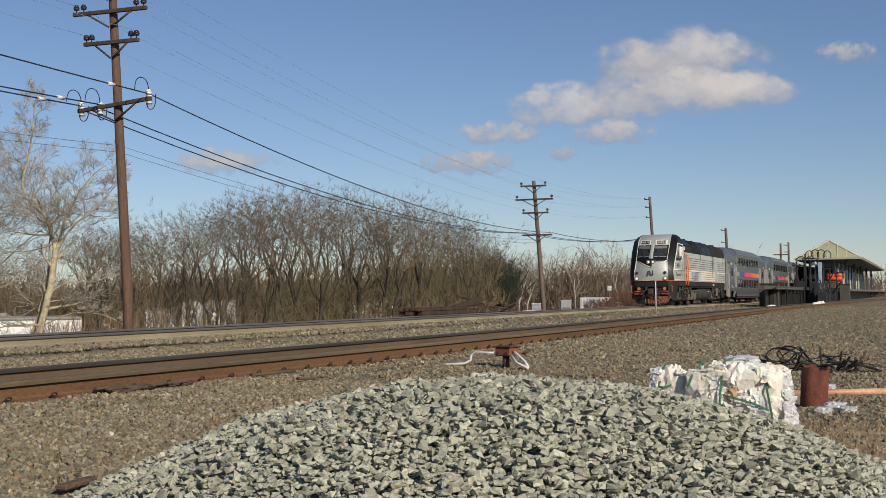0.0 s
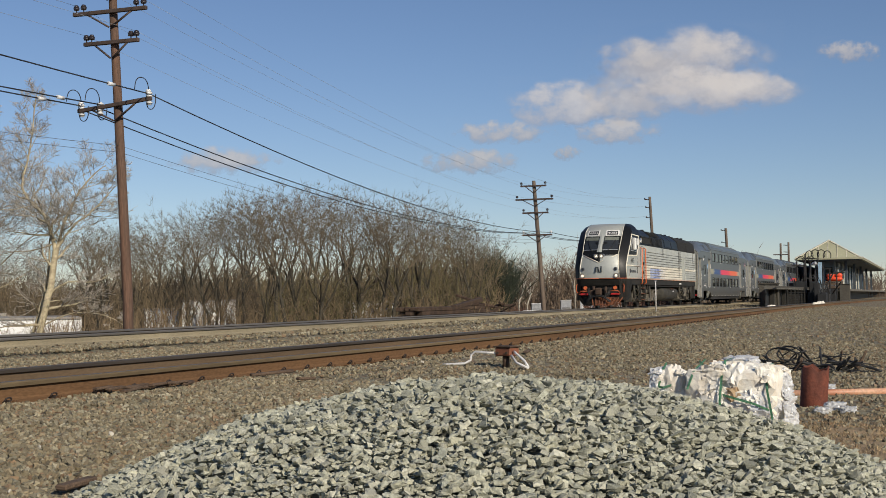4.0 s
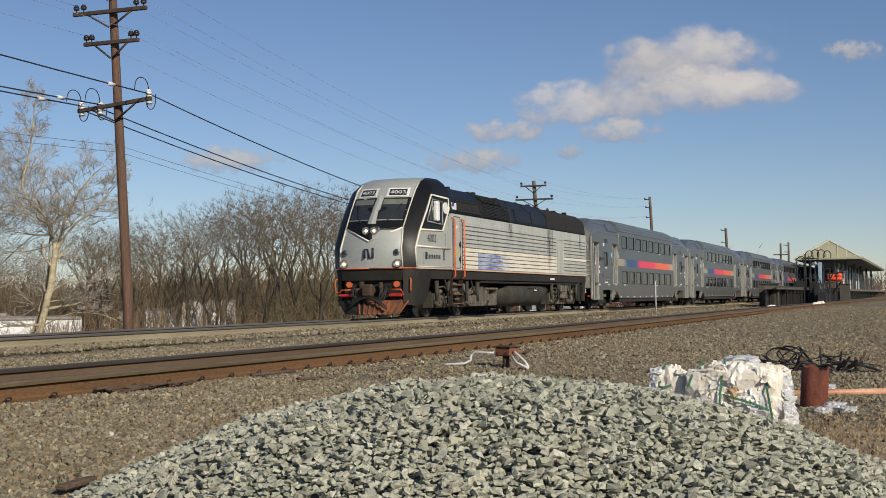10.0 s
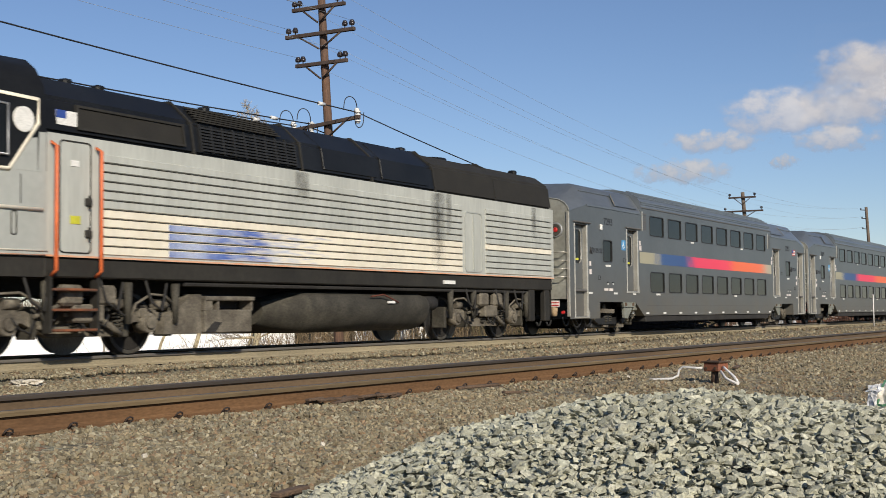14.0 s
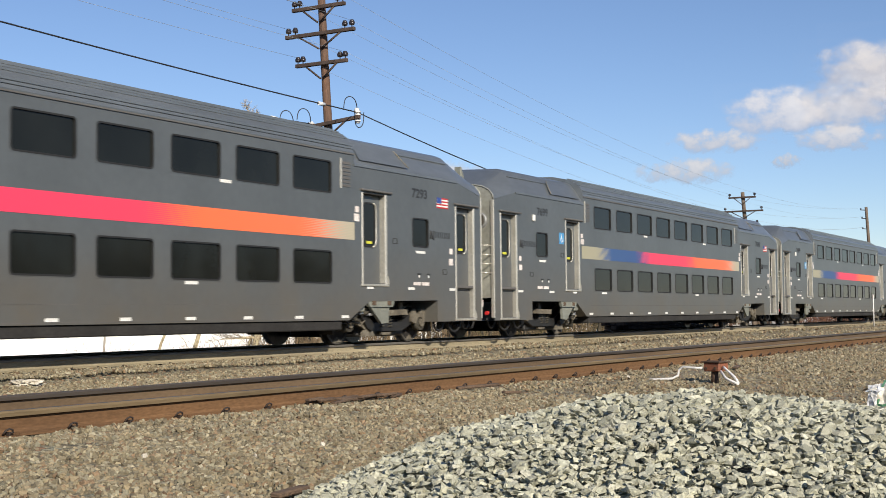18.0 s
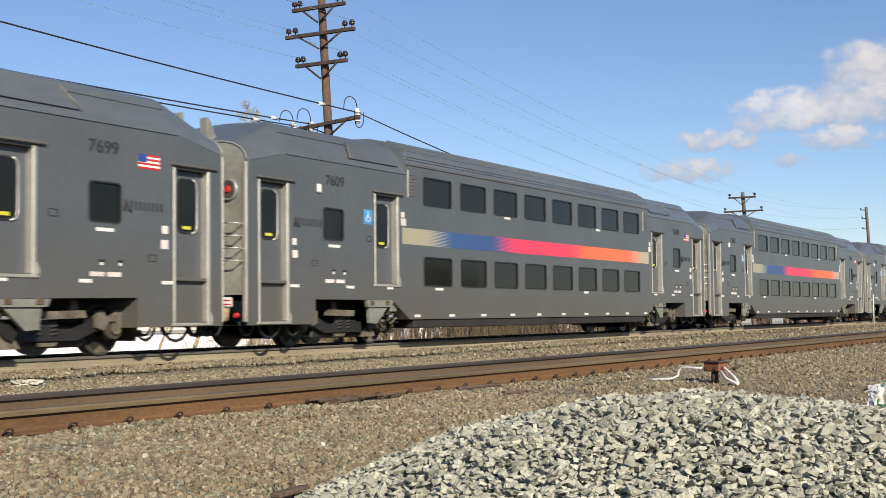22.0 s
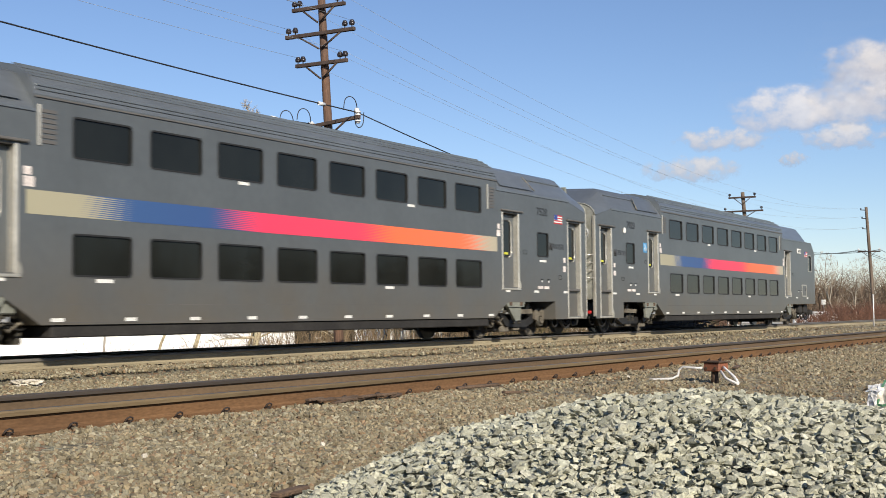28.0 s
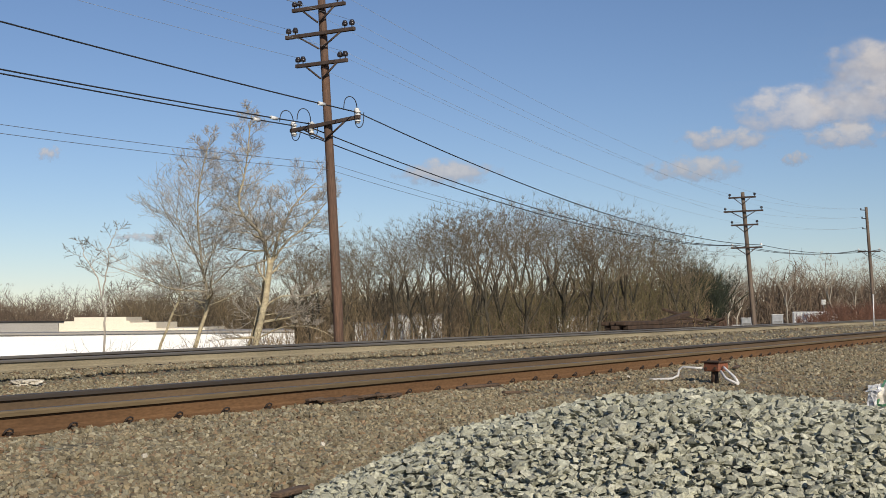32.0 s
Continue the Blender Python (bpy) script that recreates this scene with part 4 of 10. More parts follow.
def wheelset_mesh(radius):
    bm = bmesh.new()
    for s in (-1, 1):
        y = s * 0.755
        rod(bm, (0, y - 0.064, 0), (0, y + 0.064, 0), radius, radius, 28, 1, caps=False)
        rod(bm, (0, y + s * 0.062, 0), (0, y + s * 0.066, 0), radius, radius * 0.97, 28, 3)
        rod(bm, (0, y - s * 0.065, 0), (0, y - s * 0.095, 0), radius + 0.028, radius + 0.026, 28, 1)
        rod(bm, (0, y + s * 0.066, 0), (0, y + s * 0.069, 0), radius * 0.86, radius * 0.84, 28, 0)
        rod(bm, (0, y + s * 0.069, 0), (0, y + s * 0.11, 0), radius * 0.36, radius * 0.28, 16, 0)
        for k in range(5):
            a = 2 * math.pi * k / 5
            rod(bm, (radius * 0.6 * math.cos(a), y + s * 0.068, radius * 0.6 * math.sin(a)), (radius * 0.6 * math.cos(a), y + s * 0.074, radius * 0.6 * math.sin(a)), 0.04, 0.04, 8, 2)
    rod(bm, (0, -0.8, 0), (0, 0.8, 0), 0.085, 0.085, 12, 0)
    me = bpy.data.meshes.new("wheelset")
    bm.to_mesh(me)
    bm.free()
    for m in (M["wheel"], M["tread"], M["car_dark"], M["wheel_rim"]):
        me.materials.append(m)
    return me


def wheelset(mesh, parent, x, radius):
    ob = new("wheelset", mesh)
    ob.parent = parent
    ob.location = (x, 0, radius)
    tagged(ob, "pair of steel wheels on an axle")
    KEYED.append((ob, x, radius))
    return ob


def truck(parent, cx, base, r, outer=1.1):
    """A railway truck: side frames, bolster, axle boxes, springs, brake gear."""
    bm = bmesh.new()
    h = base / 2
    for s in (-1, 1):
        y0, y1 = sorted((s * (outer - 0.12), s * outer))
        poly = [(cx - h - 0.55, r + 0.02), (cx - h - 0.5, r + 0.16), (cx - h + 0.35, r + 0.2), (cx - 0.6, r - 0.02), (cx + 0.6, r - 0.02), (cx + h - 0.35, r + 0.2),
                (cx + h + 0.5, r + 0.16), (cx + h + 0.55, r + 0.02), (cx + h - 0.3, r + 0.02), (cx + 0.65, r - 0.2), (cx - 0.65, r - 0.2), (cx - h + 0.3, r + 0.02)]
        prism(bm, poly, y0, y1, "y")
        box(bm, cx - 0.32, cx + 0.32, min(s * outer, s * (outer + 0.2)), max(s * outer, s * (outer + 0.2)), r + 0.02, r + 0.3, 0.03)
        rod(bm, (cx - 0.5, s * (outer + 0.08), r + 0.28), (cx - 1.0, s * (outer + 0.1), r + 0.12), 0.035, seg=8)
        rod(bm, (cx + 0.35, s * (outer + 0.1), r + 0.05), (cx + 0.75, s * (outer + 0.12), r - 0.18), 0.05, seg=8)
    box(bm, cx - 0.25, cx + 0.25, -outer, outer, r - 0.05, r + 0.22, 0.03)
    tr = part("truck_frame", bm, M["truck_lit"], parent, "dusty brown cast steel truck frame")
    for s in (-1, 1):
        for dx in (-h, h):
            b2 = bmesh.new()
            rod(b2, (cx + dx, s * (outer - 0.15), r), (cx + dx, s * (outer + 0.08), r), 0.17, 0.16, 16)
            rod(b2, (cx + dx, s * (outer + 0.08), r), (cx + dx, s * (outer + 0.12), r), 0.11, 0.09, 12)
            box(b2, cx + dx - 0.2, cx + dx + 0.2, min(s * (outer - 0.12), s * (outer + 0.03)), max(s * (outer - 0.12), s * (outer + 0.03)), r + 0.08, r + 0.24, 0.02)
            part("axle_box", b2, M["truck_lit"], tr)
        for dx in (-h * 0.52, h * 0.52, -0.16, 0.16):
            b2 = bmesh.new()
            pts = [(cx + dx + 0.075 * math.cos(a * 1.05), s * (outer + 0.02) + 0.075 * math.sin(a * 1.05), r - 0.12 + 0.3 * a / 30) for a in range(31)]
            pipe(b2, pts, 0.02, 5)
            part("coil_spring", b2, M["truck"], tr)
    rng = random.Random(int(base * 100))
    for s in (-1, 1):
        for dx in (-h - 0.52, -h + 0.5, h - 0.5, h + 0.52):
            b2 = bmesh.new()
            box(b2, cx + dx - 0.05, cx + dx + 0.05, min(s * (outer - 0.3), s * (outer + 0.04)), max(s * (outer - 0.3), s * (outer + 0.04)), r - 0.22, r + 0.26, 0.015)
            part("brake_hanger", b2, M["truck"], tr)
        for dx in (-h - 0.1, -0.55, 0.62, h + 0.12):
            b2 = bmesh.new()
            rod(b2, (cx + dx, s * (outer + 0.02), r + 0.3), (cx + dx + 0.3, s * (outer + 0.02), r + 0.3), 0.085, 0.085, 10)
            part("brake_cylinder", b2, M["truck_lit"], tr)
        for k in range(5):
            b2 = bmesh.new()
            x0 = cx + rng.uniform(-h - 0.4, h + 0.2)
            z0 = r + rng.uniform(-0.1, 0.3)
            pipe(b2, [(x0, s * (outer + 0.12), z0 + 0.15), (x0 + 0.1, s * (outer + 0.16), z0), (x0 + 0.3, s * (outer + 0.16), z0 - 0.08), (x0 + 0.45, s * (outer + 0.1), z0 + 0.1)], 0.018, 5)
            part("brake_hose", b2, M["car_dark"], tr)
        for k in range(6):
            b2 = bmesh.new()
            x0, z0 = cx + rng.uniform(-h - 0.3, h), r + rng.uniform(-0.2, 0.22)
            box(b2, x0, x0 + rng.uniform(0.08, 0.22), min(s * outer, s * (outer + 0.08)), max(s * outer, s * (outer + 0.08)), z0, z0 + rng.uniform(0.06, 0.16), 0.015)
            part("bracket", b2, M["truck_lit"], tr)
        for w in (-1, 1):
            ax = cx + w * h
            b2 = bmesh.new()
            pipe(b2, [(ax - w * 0.55, s * (outer + 0.16), r + 0.05), (ax - w * 0.45, s * (outer + 0.18), r + 0.3), (ax - w * 0.1, s * (outer + 0.18), r + 0.46), (ax + w * 0.25, s * (outer + 0.16), r + 0.44), (ax + w * 0.5, s * (outer + 0.12), r + 0.3)], 0.022, 6)
            part("arched_pipe", b2, M["truck_lit"], tr)
    return tr


def coach_truck(parent, cx, h, r, d):
    """A coach truck: cast frame blackened for shade, dusty plates and housings paled as sunlit, springs and pipes. d is
    +1 where its coach's end lies towards +x.
    """
    f = lambda v: cx + d * (v - 15.52)

    def slab(name, poly, y0, y1, material, to, label=""):
        b = bmesh.new()
        prism(b, [(f(v), z) for v, z in poly], y0, y1, "y")
        bmesh.ops.recalc_face_normals(b, faces=b.faces[:])
        return part(name, b, material, to, label)
    bm = bmesh.new()
    for s in (-1, 1):
        y0, y1 = sorted((s * 0.98, s * 1.10))
        prism(bm, [(cx - h - 0.5, r + 0.02), (cx - h - 0.45, r + 0.2), (cx - h + 0.35, r + 0.22), (cx - 0.6, r + 0.02), (cx + 0.6, r + 0.02), (cx + h - 0.35, r + 0.22),
                   (cx + h + 0.45, r + 0.2), (cx + h + 0.5, r + 0.02), (cx + h - 0.3, r), (cx + 0.65, r - 0.16), (cx - 0.65, r - 0.16), (cx - h + 0.3, r)], y0, y1, "y")
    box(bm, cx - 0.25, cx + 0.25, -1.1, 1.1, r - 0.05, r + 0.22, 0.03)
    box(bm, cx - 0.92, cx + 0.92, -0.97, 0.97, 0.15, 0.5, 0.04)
    # frame in black: the shade under the coach put into its colour
    tr = part("truck_frame", bm, M["gasket"], parent, "cast steel truck frame, black for the shade under the coach")
    rng = random.Random(31)
    for s in (-1, 1):
        ys = lambda a, b: sorted((s * a, s * b))
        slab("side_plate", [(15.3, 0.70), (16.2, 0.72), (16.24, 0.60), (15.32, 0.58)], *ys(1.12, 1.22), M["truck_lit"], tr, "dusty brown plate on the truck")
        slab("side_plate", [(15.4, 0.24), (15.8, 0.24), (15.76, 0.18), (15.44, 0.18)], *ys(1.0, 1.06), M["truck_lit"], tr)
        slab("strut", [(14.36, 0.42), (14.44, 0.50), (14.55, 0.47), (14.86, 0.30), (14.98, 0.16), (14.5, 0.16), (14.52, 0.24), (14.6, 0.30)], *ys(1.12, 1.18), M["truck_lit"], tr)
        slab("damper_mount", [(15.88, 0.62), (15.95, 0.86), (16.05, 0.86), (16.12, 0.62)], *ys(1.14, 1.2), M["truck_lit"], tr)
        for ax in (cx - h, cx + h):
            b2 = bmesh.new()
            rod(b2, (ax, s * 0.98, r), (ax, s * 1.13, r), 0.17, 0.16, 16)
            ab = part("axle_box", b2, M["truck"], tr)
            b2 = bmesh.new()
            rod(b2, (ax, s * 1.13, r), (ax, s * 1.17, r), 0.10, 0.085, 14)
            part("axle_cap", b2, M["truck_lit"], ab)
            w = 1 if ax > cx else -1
            # outward housing paler than the inward one: light and shade put into colour
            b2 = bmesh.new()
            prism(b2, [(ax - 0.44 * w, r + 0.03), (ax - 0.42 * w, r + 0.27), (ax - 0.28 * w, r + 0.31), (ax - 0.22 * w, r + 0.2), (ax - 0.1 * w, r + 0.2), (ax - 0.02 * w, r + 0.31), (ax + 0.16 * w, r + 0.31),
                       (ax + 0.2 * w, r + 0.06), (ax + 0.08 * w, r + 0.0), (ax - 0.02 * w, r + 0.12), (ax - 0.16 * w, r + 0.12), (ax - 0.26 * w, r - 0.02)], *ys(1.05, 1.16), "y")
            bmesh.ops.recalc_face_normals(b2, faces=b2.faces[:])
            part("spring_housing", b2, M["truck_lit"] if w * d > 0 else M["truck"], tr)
            b2 = bmesh.new()
            box(b2, ax + w * 0.5 - 0.05, ax + w * 0.5 + 0.05, *ys(0.7, 1.08), r - 0.2, r + 0.24, 0.015)
            part("brake_hanger", b2, M["truck"], tr)
            # pale patch low on the wheel: sunlight on the rim put into colour
            b2 = bmesh.new()
            prism(b2, [(ax - 0.12, 0.1), (ax - 0.02, 0.16), (ax + 0.06, 0.11), (ax + 0.14, 0.05), (ax - 0.14, 0.05)], *ys(0.826, 0.832), "y")
            part("mud_cake", b2, M["truck_lit"], tr)
        for dx in (-0.16, 0.16):
            b2 = bmesh.new()
            pipe(b2, [(cx + dx + 0.075 * math.cos(a * 1.05), s * 1.06 + 0.075 * math.sin(a * 1.05), r - 0.1 + 0.3 * a / 30) for a in range(31)], 0.02, 5)
            part("coil_spring", b2, M["truck"], tr)
        for k in range(7):
            b2 = bmesh.new()
            v, z = rng.uniform(13.6, 14.2), rng.uniform(0.42, 0.78)
            pipe(b2, [(f(v), s * 1.2, z), (f(v + 0.12), s * 1.24, z + rng.uniform(-0.08, 0.05)), (f(v + 0.3), s * 1.24, z + rng.uniform(-0.12, 0.05)), (f(v + 0.4), s * 1.18, z + 0.08)], rng.uniform(0.012, 0.028), 5)
            part("brake_pipe", b2, M["truck_lit"] if k % 2 else M["gasket"], tr)
        for k in range(5):
            b2 = bmesh.new()
            v, z = rng.uniform(13.7, 14.3), rng.uniform(0.45, 0.75)
            rod(b2, (f(v), s * 1.16, z), (f(v), s * 1.26, z), rng.uniform(0.03, 0.06), seg=10)
            part("pipe_fitting", b2, M["truck_lit"], tr)
    return tr


CAR_PROFILE = [(-1.5, 3.85), (-1.46, 4.02), (-1.36, 4.15), (-1.1, 4.31), (-0.6, 4.42), (0.0, 4.45), (0.6, 4.42), (1.1, 4.31), (1.36, 4.15), (1.46, 4.02), (1.5, 3.85)]
END_PROFILE = [(-1.5, 3.62), (-1.47, 3.69), (-1.30, 3.95), (-1.12, 4.18), (-0.98, 4.24), (0.0, 4.28), (0.98, 4.24), (1.12, 4.18), (1.30, 3.95), (1.47, 3.69), (1.5, 3.62)]


TIP_PROFILE = [(-1.5, 3.36), (-1.47, 3.48), (-1.37, 3.60), (-1.2, 3.69), (-0.98, 3.735), (0.0, 3.77), (0.98, 3.735), (1.2, 3.69), (1.37, 3.60), (1.47, 3.48), (1.5, 3.36)]
CAB_TIP = [(-1.5, 3.16), (-1.42, 3.2), (-1.2, 3.27), (-0.98, 3.31), (-0.55, 3.35), (0.0, 3.36), (0.55, 3.35), (0.98, 3.31), (1.2, 3.27), (1.42, 3.2), (1.5, 3.16)]


def loft(bm, rings, mi=0, close=False):
    vs = [[bm.verts.new(p) for p in r] for r in rings]
    n = len(vs[0])
    for a, b in zip(vs, vs[1:]):
        for i in range(n if close else n - 1):
            j = (i + 1) % n
            bm.faces.new((a[i], a[j], b[j], b[i])).material_index = mi
    return vs


def coach(number, cab=False):
    """A bilevel coach; its x origin is its middle, z = 0 the rail top. -x is the leading end."""
    O = -6.5             # from first-window distances to the coach's middle
    th = thing("cab_coach" if cab else "passenger_coach",
               "grey bilevel railway cab car with blue, pink and orange band" if cab else "grey bilevel railway coach with blue, pink and orange band",
               "train car", "coaches of the train")
    X = lambda v: v + O
    e0, e1 = X(-6.12), X(19.12)
    wins_u = [(X(1.67 * i), X(1.67 * i + 1.27), 2.97, 3.61) for i in range(8)]
    wins_l = [(X(1.67 * i), X(1.67 * i + 1.27), 1.21, 1.86) for i in range(8)]
    small = [(X(-3.79), X(-3.08), 2.05, 2.69)] + ([(X(17.99), X(18.5), 2.35, 3.03)] if cab else [(X(15.98), X(16.68), 2.05, 2.69)])
    tall = [(X(-5.75), X(-4.92), 0.52, 3.05)] + ([] if cab else [(X(17.92), X(18.75), 0.52, 3.05)])
    short = [(X(-1.92), X(-1.06), 1.25, 3.08), (X(14.06), X(14.92), 1.25, 3.08)]
    holes = wins_u + wins_l + small + tall + short
    corners = [e0, X(-4.05), X(-4.049), X(-1.3), X(-0.59), X(13.55), X(14.3), X(17.049), X(17.05), e1]
    floors = [0.44, 0.44, 0.91, 0.91, 0.5, 0.5, 0.88, 0.91, 0.91 if cab else 0.44, 0.91 if cab else 0.44]

    def low(x):
        return float(np.interp(x, corners, floors))
    bm = bmesh.new()
    for y in (-1.5, 1.5):
        eaves = ([e0, X(-4.9), X(18.55), e1], [3.35, 3.62, 3.62, 3.18]) if cab else ([e0, X(-4.9), X(17.9), e1], [3.35, 3.62, 3.62, 3.35])
        wall_with_holes(bm, (corners + eaves[0][1:3], low, lambda x: float(np.interp(x, *eaves))), holes, y, 0.07)
    # upper strip of wall, floor pan
    for y in (-1.5, 1.5):
        quads(bm, [(X(-0.75), y, 3.62), (X(13.75), y, 3.62), (X(13.75), y, 3.85), (X(-0.75), y, 3.85)], [(0, 1, 2, 3)])
    for (xa, za), (xb, zb) in zip(zip(corners, floors), list(zip(corners, floors))[1:]):
        quads(bm, [(xa, -1.5, za), (xb, -1.5, zb), (xb, 1.5, zb), (xa, 1.5, za)], [(0, 1, 2, 3)])
    bmesh.ops.remove_doubles(bm, verts=bm.verts[:], dist=2e-4)
    bmesh.ops.recalc_face_normals(bm, faces=bm.faces[:])
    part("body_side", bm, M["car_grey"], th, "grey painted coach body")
    # roof: raised middle, chamfered ends
    bm = bmesh.new()
    loft(bm, [[(X(-0.75), y, z) for y, z in CAR_PROFILE], [(X(13.75), y, z) for y, z in CAR_PROFILE]])
    bmesh.ops.recalc_face_normals(bm, faces=bm.faces[:])
    roof = part("roof", bm, M["car_roof"], th, "grey ribbed coach roof")
    for xa, xb, xe in ((X(-0.75), X(-4.9), e0), (X(13.75), X(17.9), e1)):
        tip = CAB_TIP if (cab and xe > 0) else TIP_PROFILE
        if cab and xe > 0:
            xb = X(17.45)
        rings = [[(xa, y, z) for y, z in CAR_PROFILE], [(xa, y, z) for y, z in END_PROFILE]]
        for k in range(7):
            u = k / 6
            rings.append([(xb + (xe - xb) * u, y0 + (y1 - y0) * u, z0 + (z1 - z0) * u) for (y0, z0), (y1, z1) in zip(END_PROFILE, tip)])
        bm = bmesh.new()
        loft(bm, rings)
        bmesh.ops.recalc_face_normals(bm, faces=bm.faces[:])
        part("roof_end", soften(bm, 24.0), M["car_roof"], roof)
    for y, z in ((-1.485, 3.93), (-1.47, 3.99), (-1.37, 4.14), (-1.27, 4.21), (-1.16, 4.28), (-1.02, 4.34), (1.47, 3.99)):
        bm = bmesh.new()
        box(bm, X(-0.7), X(13.7), y - 0.016, y + 0.014, z - 0.012, z + 0.016)
        part("roof_rib", bm, M["car_roof"], roof)
    bm = bmesh.new()
    box(bm, X(-0.74), X(13.74), -1.522, -1.49, 3.80, 3.825)
    part("drip_rail", bm, M["car_low"], roof)
    for xa, xb in ((X(-0.72), X(-4.95)), (X(13.72), X(17.95))):
        bm = bmesh.new()
        a, b = sorted((xa, xb))
        box(bm, a, b - (0.15 if cab and xa > 0 else 0.0), -1.52, -1.48, 3.585, 3.625)
        part("rain_gutter", bm, M["car_roof"], roof)
        if cab and xa > 0:
            continue
        bm = bmesh.new()
        h0, h1 = (a + 2.1, b - 0.25) if xa < 0 else (a + 0.25, b - 2.1)
        t0, t1 = (0.22, 0.05) if xa < 0 else (0.05, 0.22)
        quads(bm, [(h0, -1.485, 3.73), (h1, -1.485, 3.73), (h1 - t1, -1.235, 4.095), (h0 + t0, -1.235, 4.095)], [(0, 1, 2, 3)])
        bmesh.ops.solidify(bm, geom=bm.faces[:], thickness=0.03)
        hatch = part("roof_hatch", bm, M["car_roof"], roof)
        bm = bmesh.new()
        he, te = (h0, t0) if xa < 0 else (h1, -t1)
        pipe(bm, [(he, -1.505, 3.73), (he + te, -1.255, 4.095)], 0.009, 4)
        part("hatch_trim", bm, M["rail_pale"], hatch)
        bm = bmesh.new()
        m0, m1 = (a + 0.05, h0 + 0.3) if xa < 0 else (h1 - 0.3, b - 0.05)
        box(bm, m0, m1, -1.262, -1.19, 4.02, 4.05, 0.006)
        part("roof_moulding", bm, M["car_roof"], roof)
    # ends
    for xe, s in ((e0, -1), (e1, 1)):
        bm = bmesh.new()
        lowz = 0.91 if (cab and s > 0) else 0.98
        tip = CAB_TIP if (cab and s > 0) else TIP_PROFILE
        prism(bm, [(-1.5, lowz)] + tip + [(1.5, lowz)], xe - 0.002 * s, xe - 0.05 * s, "x")
        endw = part("end_wall", bm, M["car_end"], th, "dusty brown-grey coach end")
        bm = bmesh.new()
        pipe(bm, [(xe + 0.004 * s, y, z) for y, z in tip], 0.016, 5)
        part("end_trim", bm, M["car_end"], endw)
        if not (cab and s > 0):
            bm = bmesh.new()
            frame = [(-0.55, 1.1), (-0.55, 3.3), (0.55, 3.3), (0.55, 1.1)]
            for (a, b), (c, d) in zip(frame, frame[1:]):
                rod(bm, (xe + 0.22 * s, a, b), (xe + 0.22 * s, c, d), 0.11, seg=8)
                rod(bm, (xe + 0.08 * s, a, b), (xe + 0.08 * s, c, d), 0.13, seg=8)
            part("diaphragm", bm, M["gasket"], endw, "black rubber gangway diaphragm")
            bm = bmesh.new()
            rod(bm, (xe, -1.12, 2.86), (xe + 0.06 * s, -1.12, 2.86), 0.205, 0.185, 20)
            part("lamp_ring", bm, M["galv"], endw, "round chromed lamp housing")
            bm = bmesh.new()
            rod(bm, (xe + 0.058 * s, -1.12, 2.86), (xe + 0.068 * s, -1.12, 2.86), 0.165, 0.15, 20)
            part("lamp_bowl", bm, M["wheel_rim"], endw)
            bm = bmesh.new()
            rod(bm, (xe + 0.06 * s, -1.12, 2.86), (xe + 0.10 * s, -1.12, 2.86), 0.075, 0.05, 16)
            part("red_lens", bm, M["red"], endw, "red marker lens")
            for z in (1.55, 2.2):
                bm = bmesh.new()
                prism(bm, [(-1.0, z), (-0.55, z), (-0.55, z + 0.06), (-1.0, z + 0.06)], min(xe, xe + 0.2 * s), max(xe, xe + 0.2 * s), "x")
                part("ladder_bracket", bm, M["car_end"], endw)
                bm = bmesh.new()
                prism(bm, [(xe, z), (xe + 0.19 * s, z), (xe, z - 0.4)], -0.84, -0.80, "y")
                part("gusset", bm, M["car_dark"], endw)
            for z in (1.58, 1.8, 2.02, 2.24):
                bm = bmesh.new()
                pipe(bm, [(xe + 0.2 * s, -1.02, z), (xe + 0.2 * s, -1.42, z), (xe, -1.42, z)], 0.016, 5)
                part("ladder_rung", bm, M["steel"], endw)
            bm = bmesh.new()
            box(bm, min(xe + 0.16 * s, xe + 0.22 * s), max(xe + 0.16 * s, xe + 0.22 * s), -1.05, -0.97, 1.4, 2.42, 0.01)
            part("ladder_stile", bm, M["steel"], endw)
        bm = bmesh.new()
        rod(bm, (xe, 0, 0.78), (xe + 0.42 * s, 0, 0.78), 0.12, 0.10, 10)
        box(bm, min(xe + 0.3 * s, xe + 0.45 * s), max(xe + 0.3 * s, xe + 0.45 * s), -0.2, 0.2, 0.6, 0.95, 0.03)
        part("coupler", bm, M["truck"], th, "rusty knuckle coupler")
        for yy in (-0.95, -0.65, 0.7):
            bm = bmesh.new()
            pipe(bm, [(xe - 0.05 * s, yy, 0.72), (xe + 0.04 * s, yy, 0.42), (xe + 0.15 * s, yy, 0.28), (xe + 0.27 * s, yy, 0.27), (xe + 0.34 * s, yy, 0.36)], 0.026, 6)
            part("hose", bm, M["gasket"], th, "drooping air hose")
        if s < 0:
            bm = bmesh.new()
            box(bm, xe - 0.2, xe - 0.04, -1.22, -0.92, 0.76, 0.94, 0.02)
            hb = part("hose_box", bm, M["label"], th, "white connector box with red bands")
            for z in (0.80, 0.87):
                bm = bmesh.new()
                box(bm, xe - 0.204, xe - 0.1, -1.224, -0.916, z, z + 0.025)
                part("red_band", bm, M["red"], hb)
            bm = bmesh.new()
            rod(bm, (xe - 0.12, -1.08, 0.52), (xe - 0.12, -1.08, 0.755), 0.08, 0.1, 12)
            part("connector_boot", bm, M["tan_paper"], hb, "tan connector boot")
            bm = bmesh.new()
            rod(bm, (xe - 0.06, -1.34, 0.62), (xe - 0.14, -1.34, 0.62), 0.05, 0.045, 10)
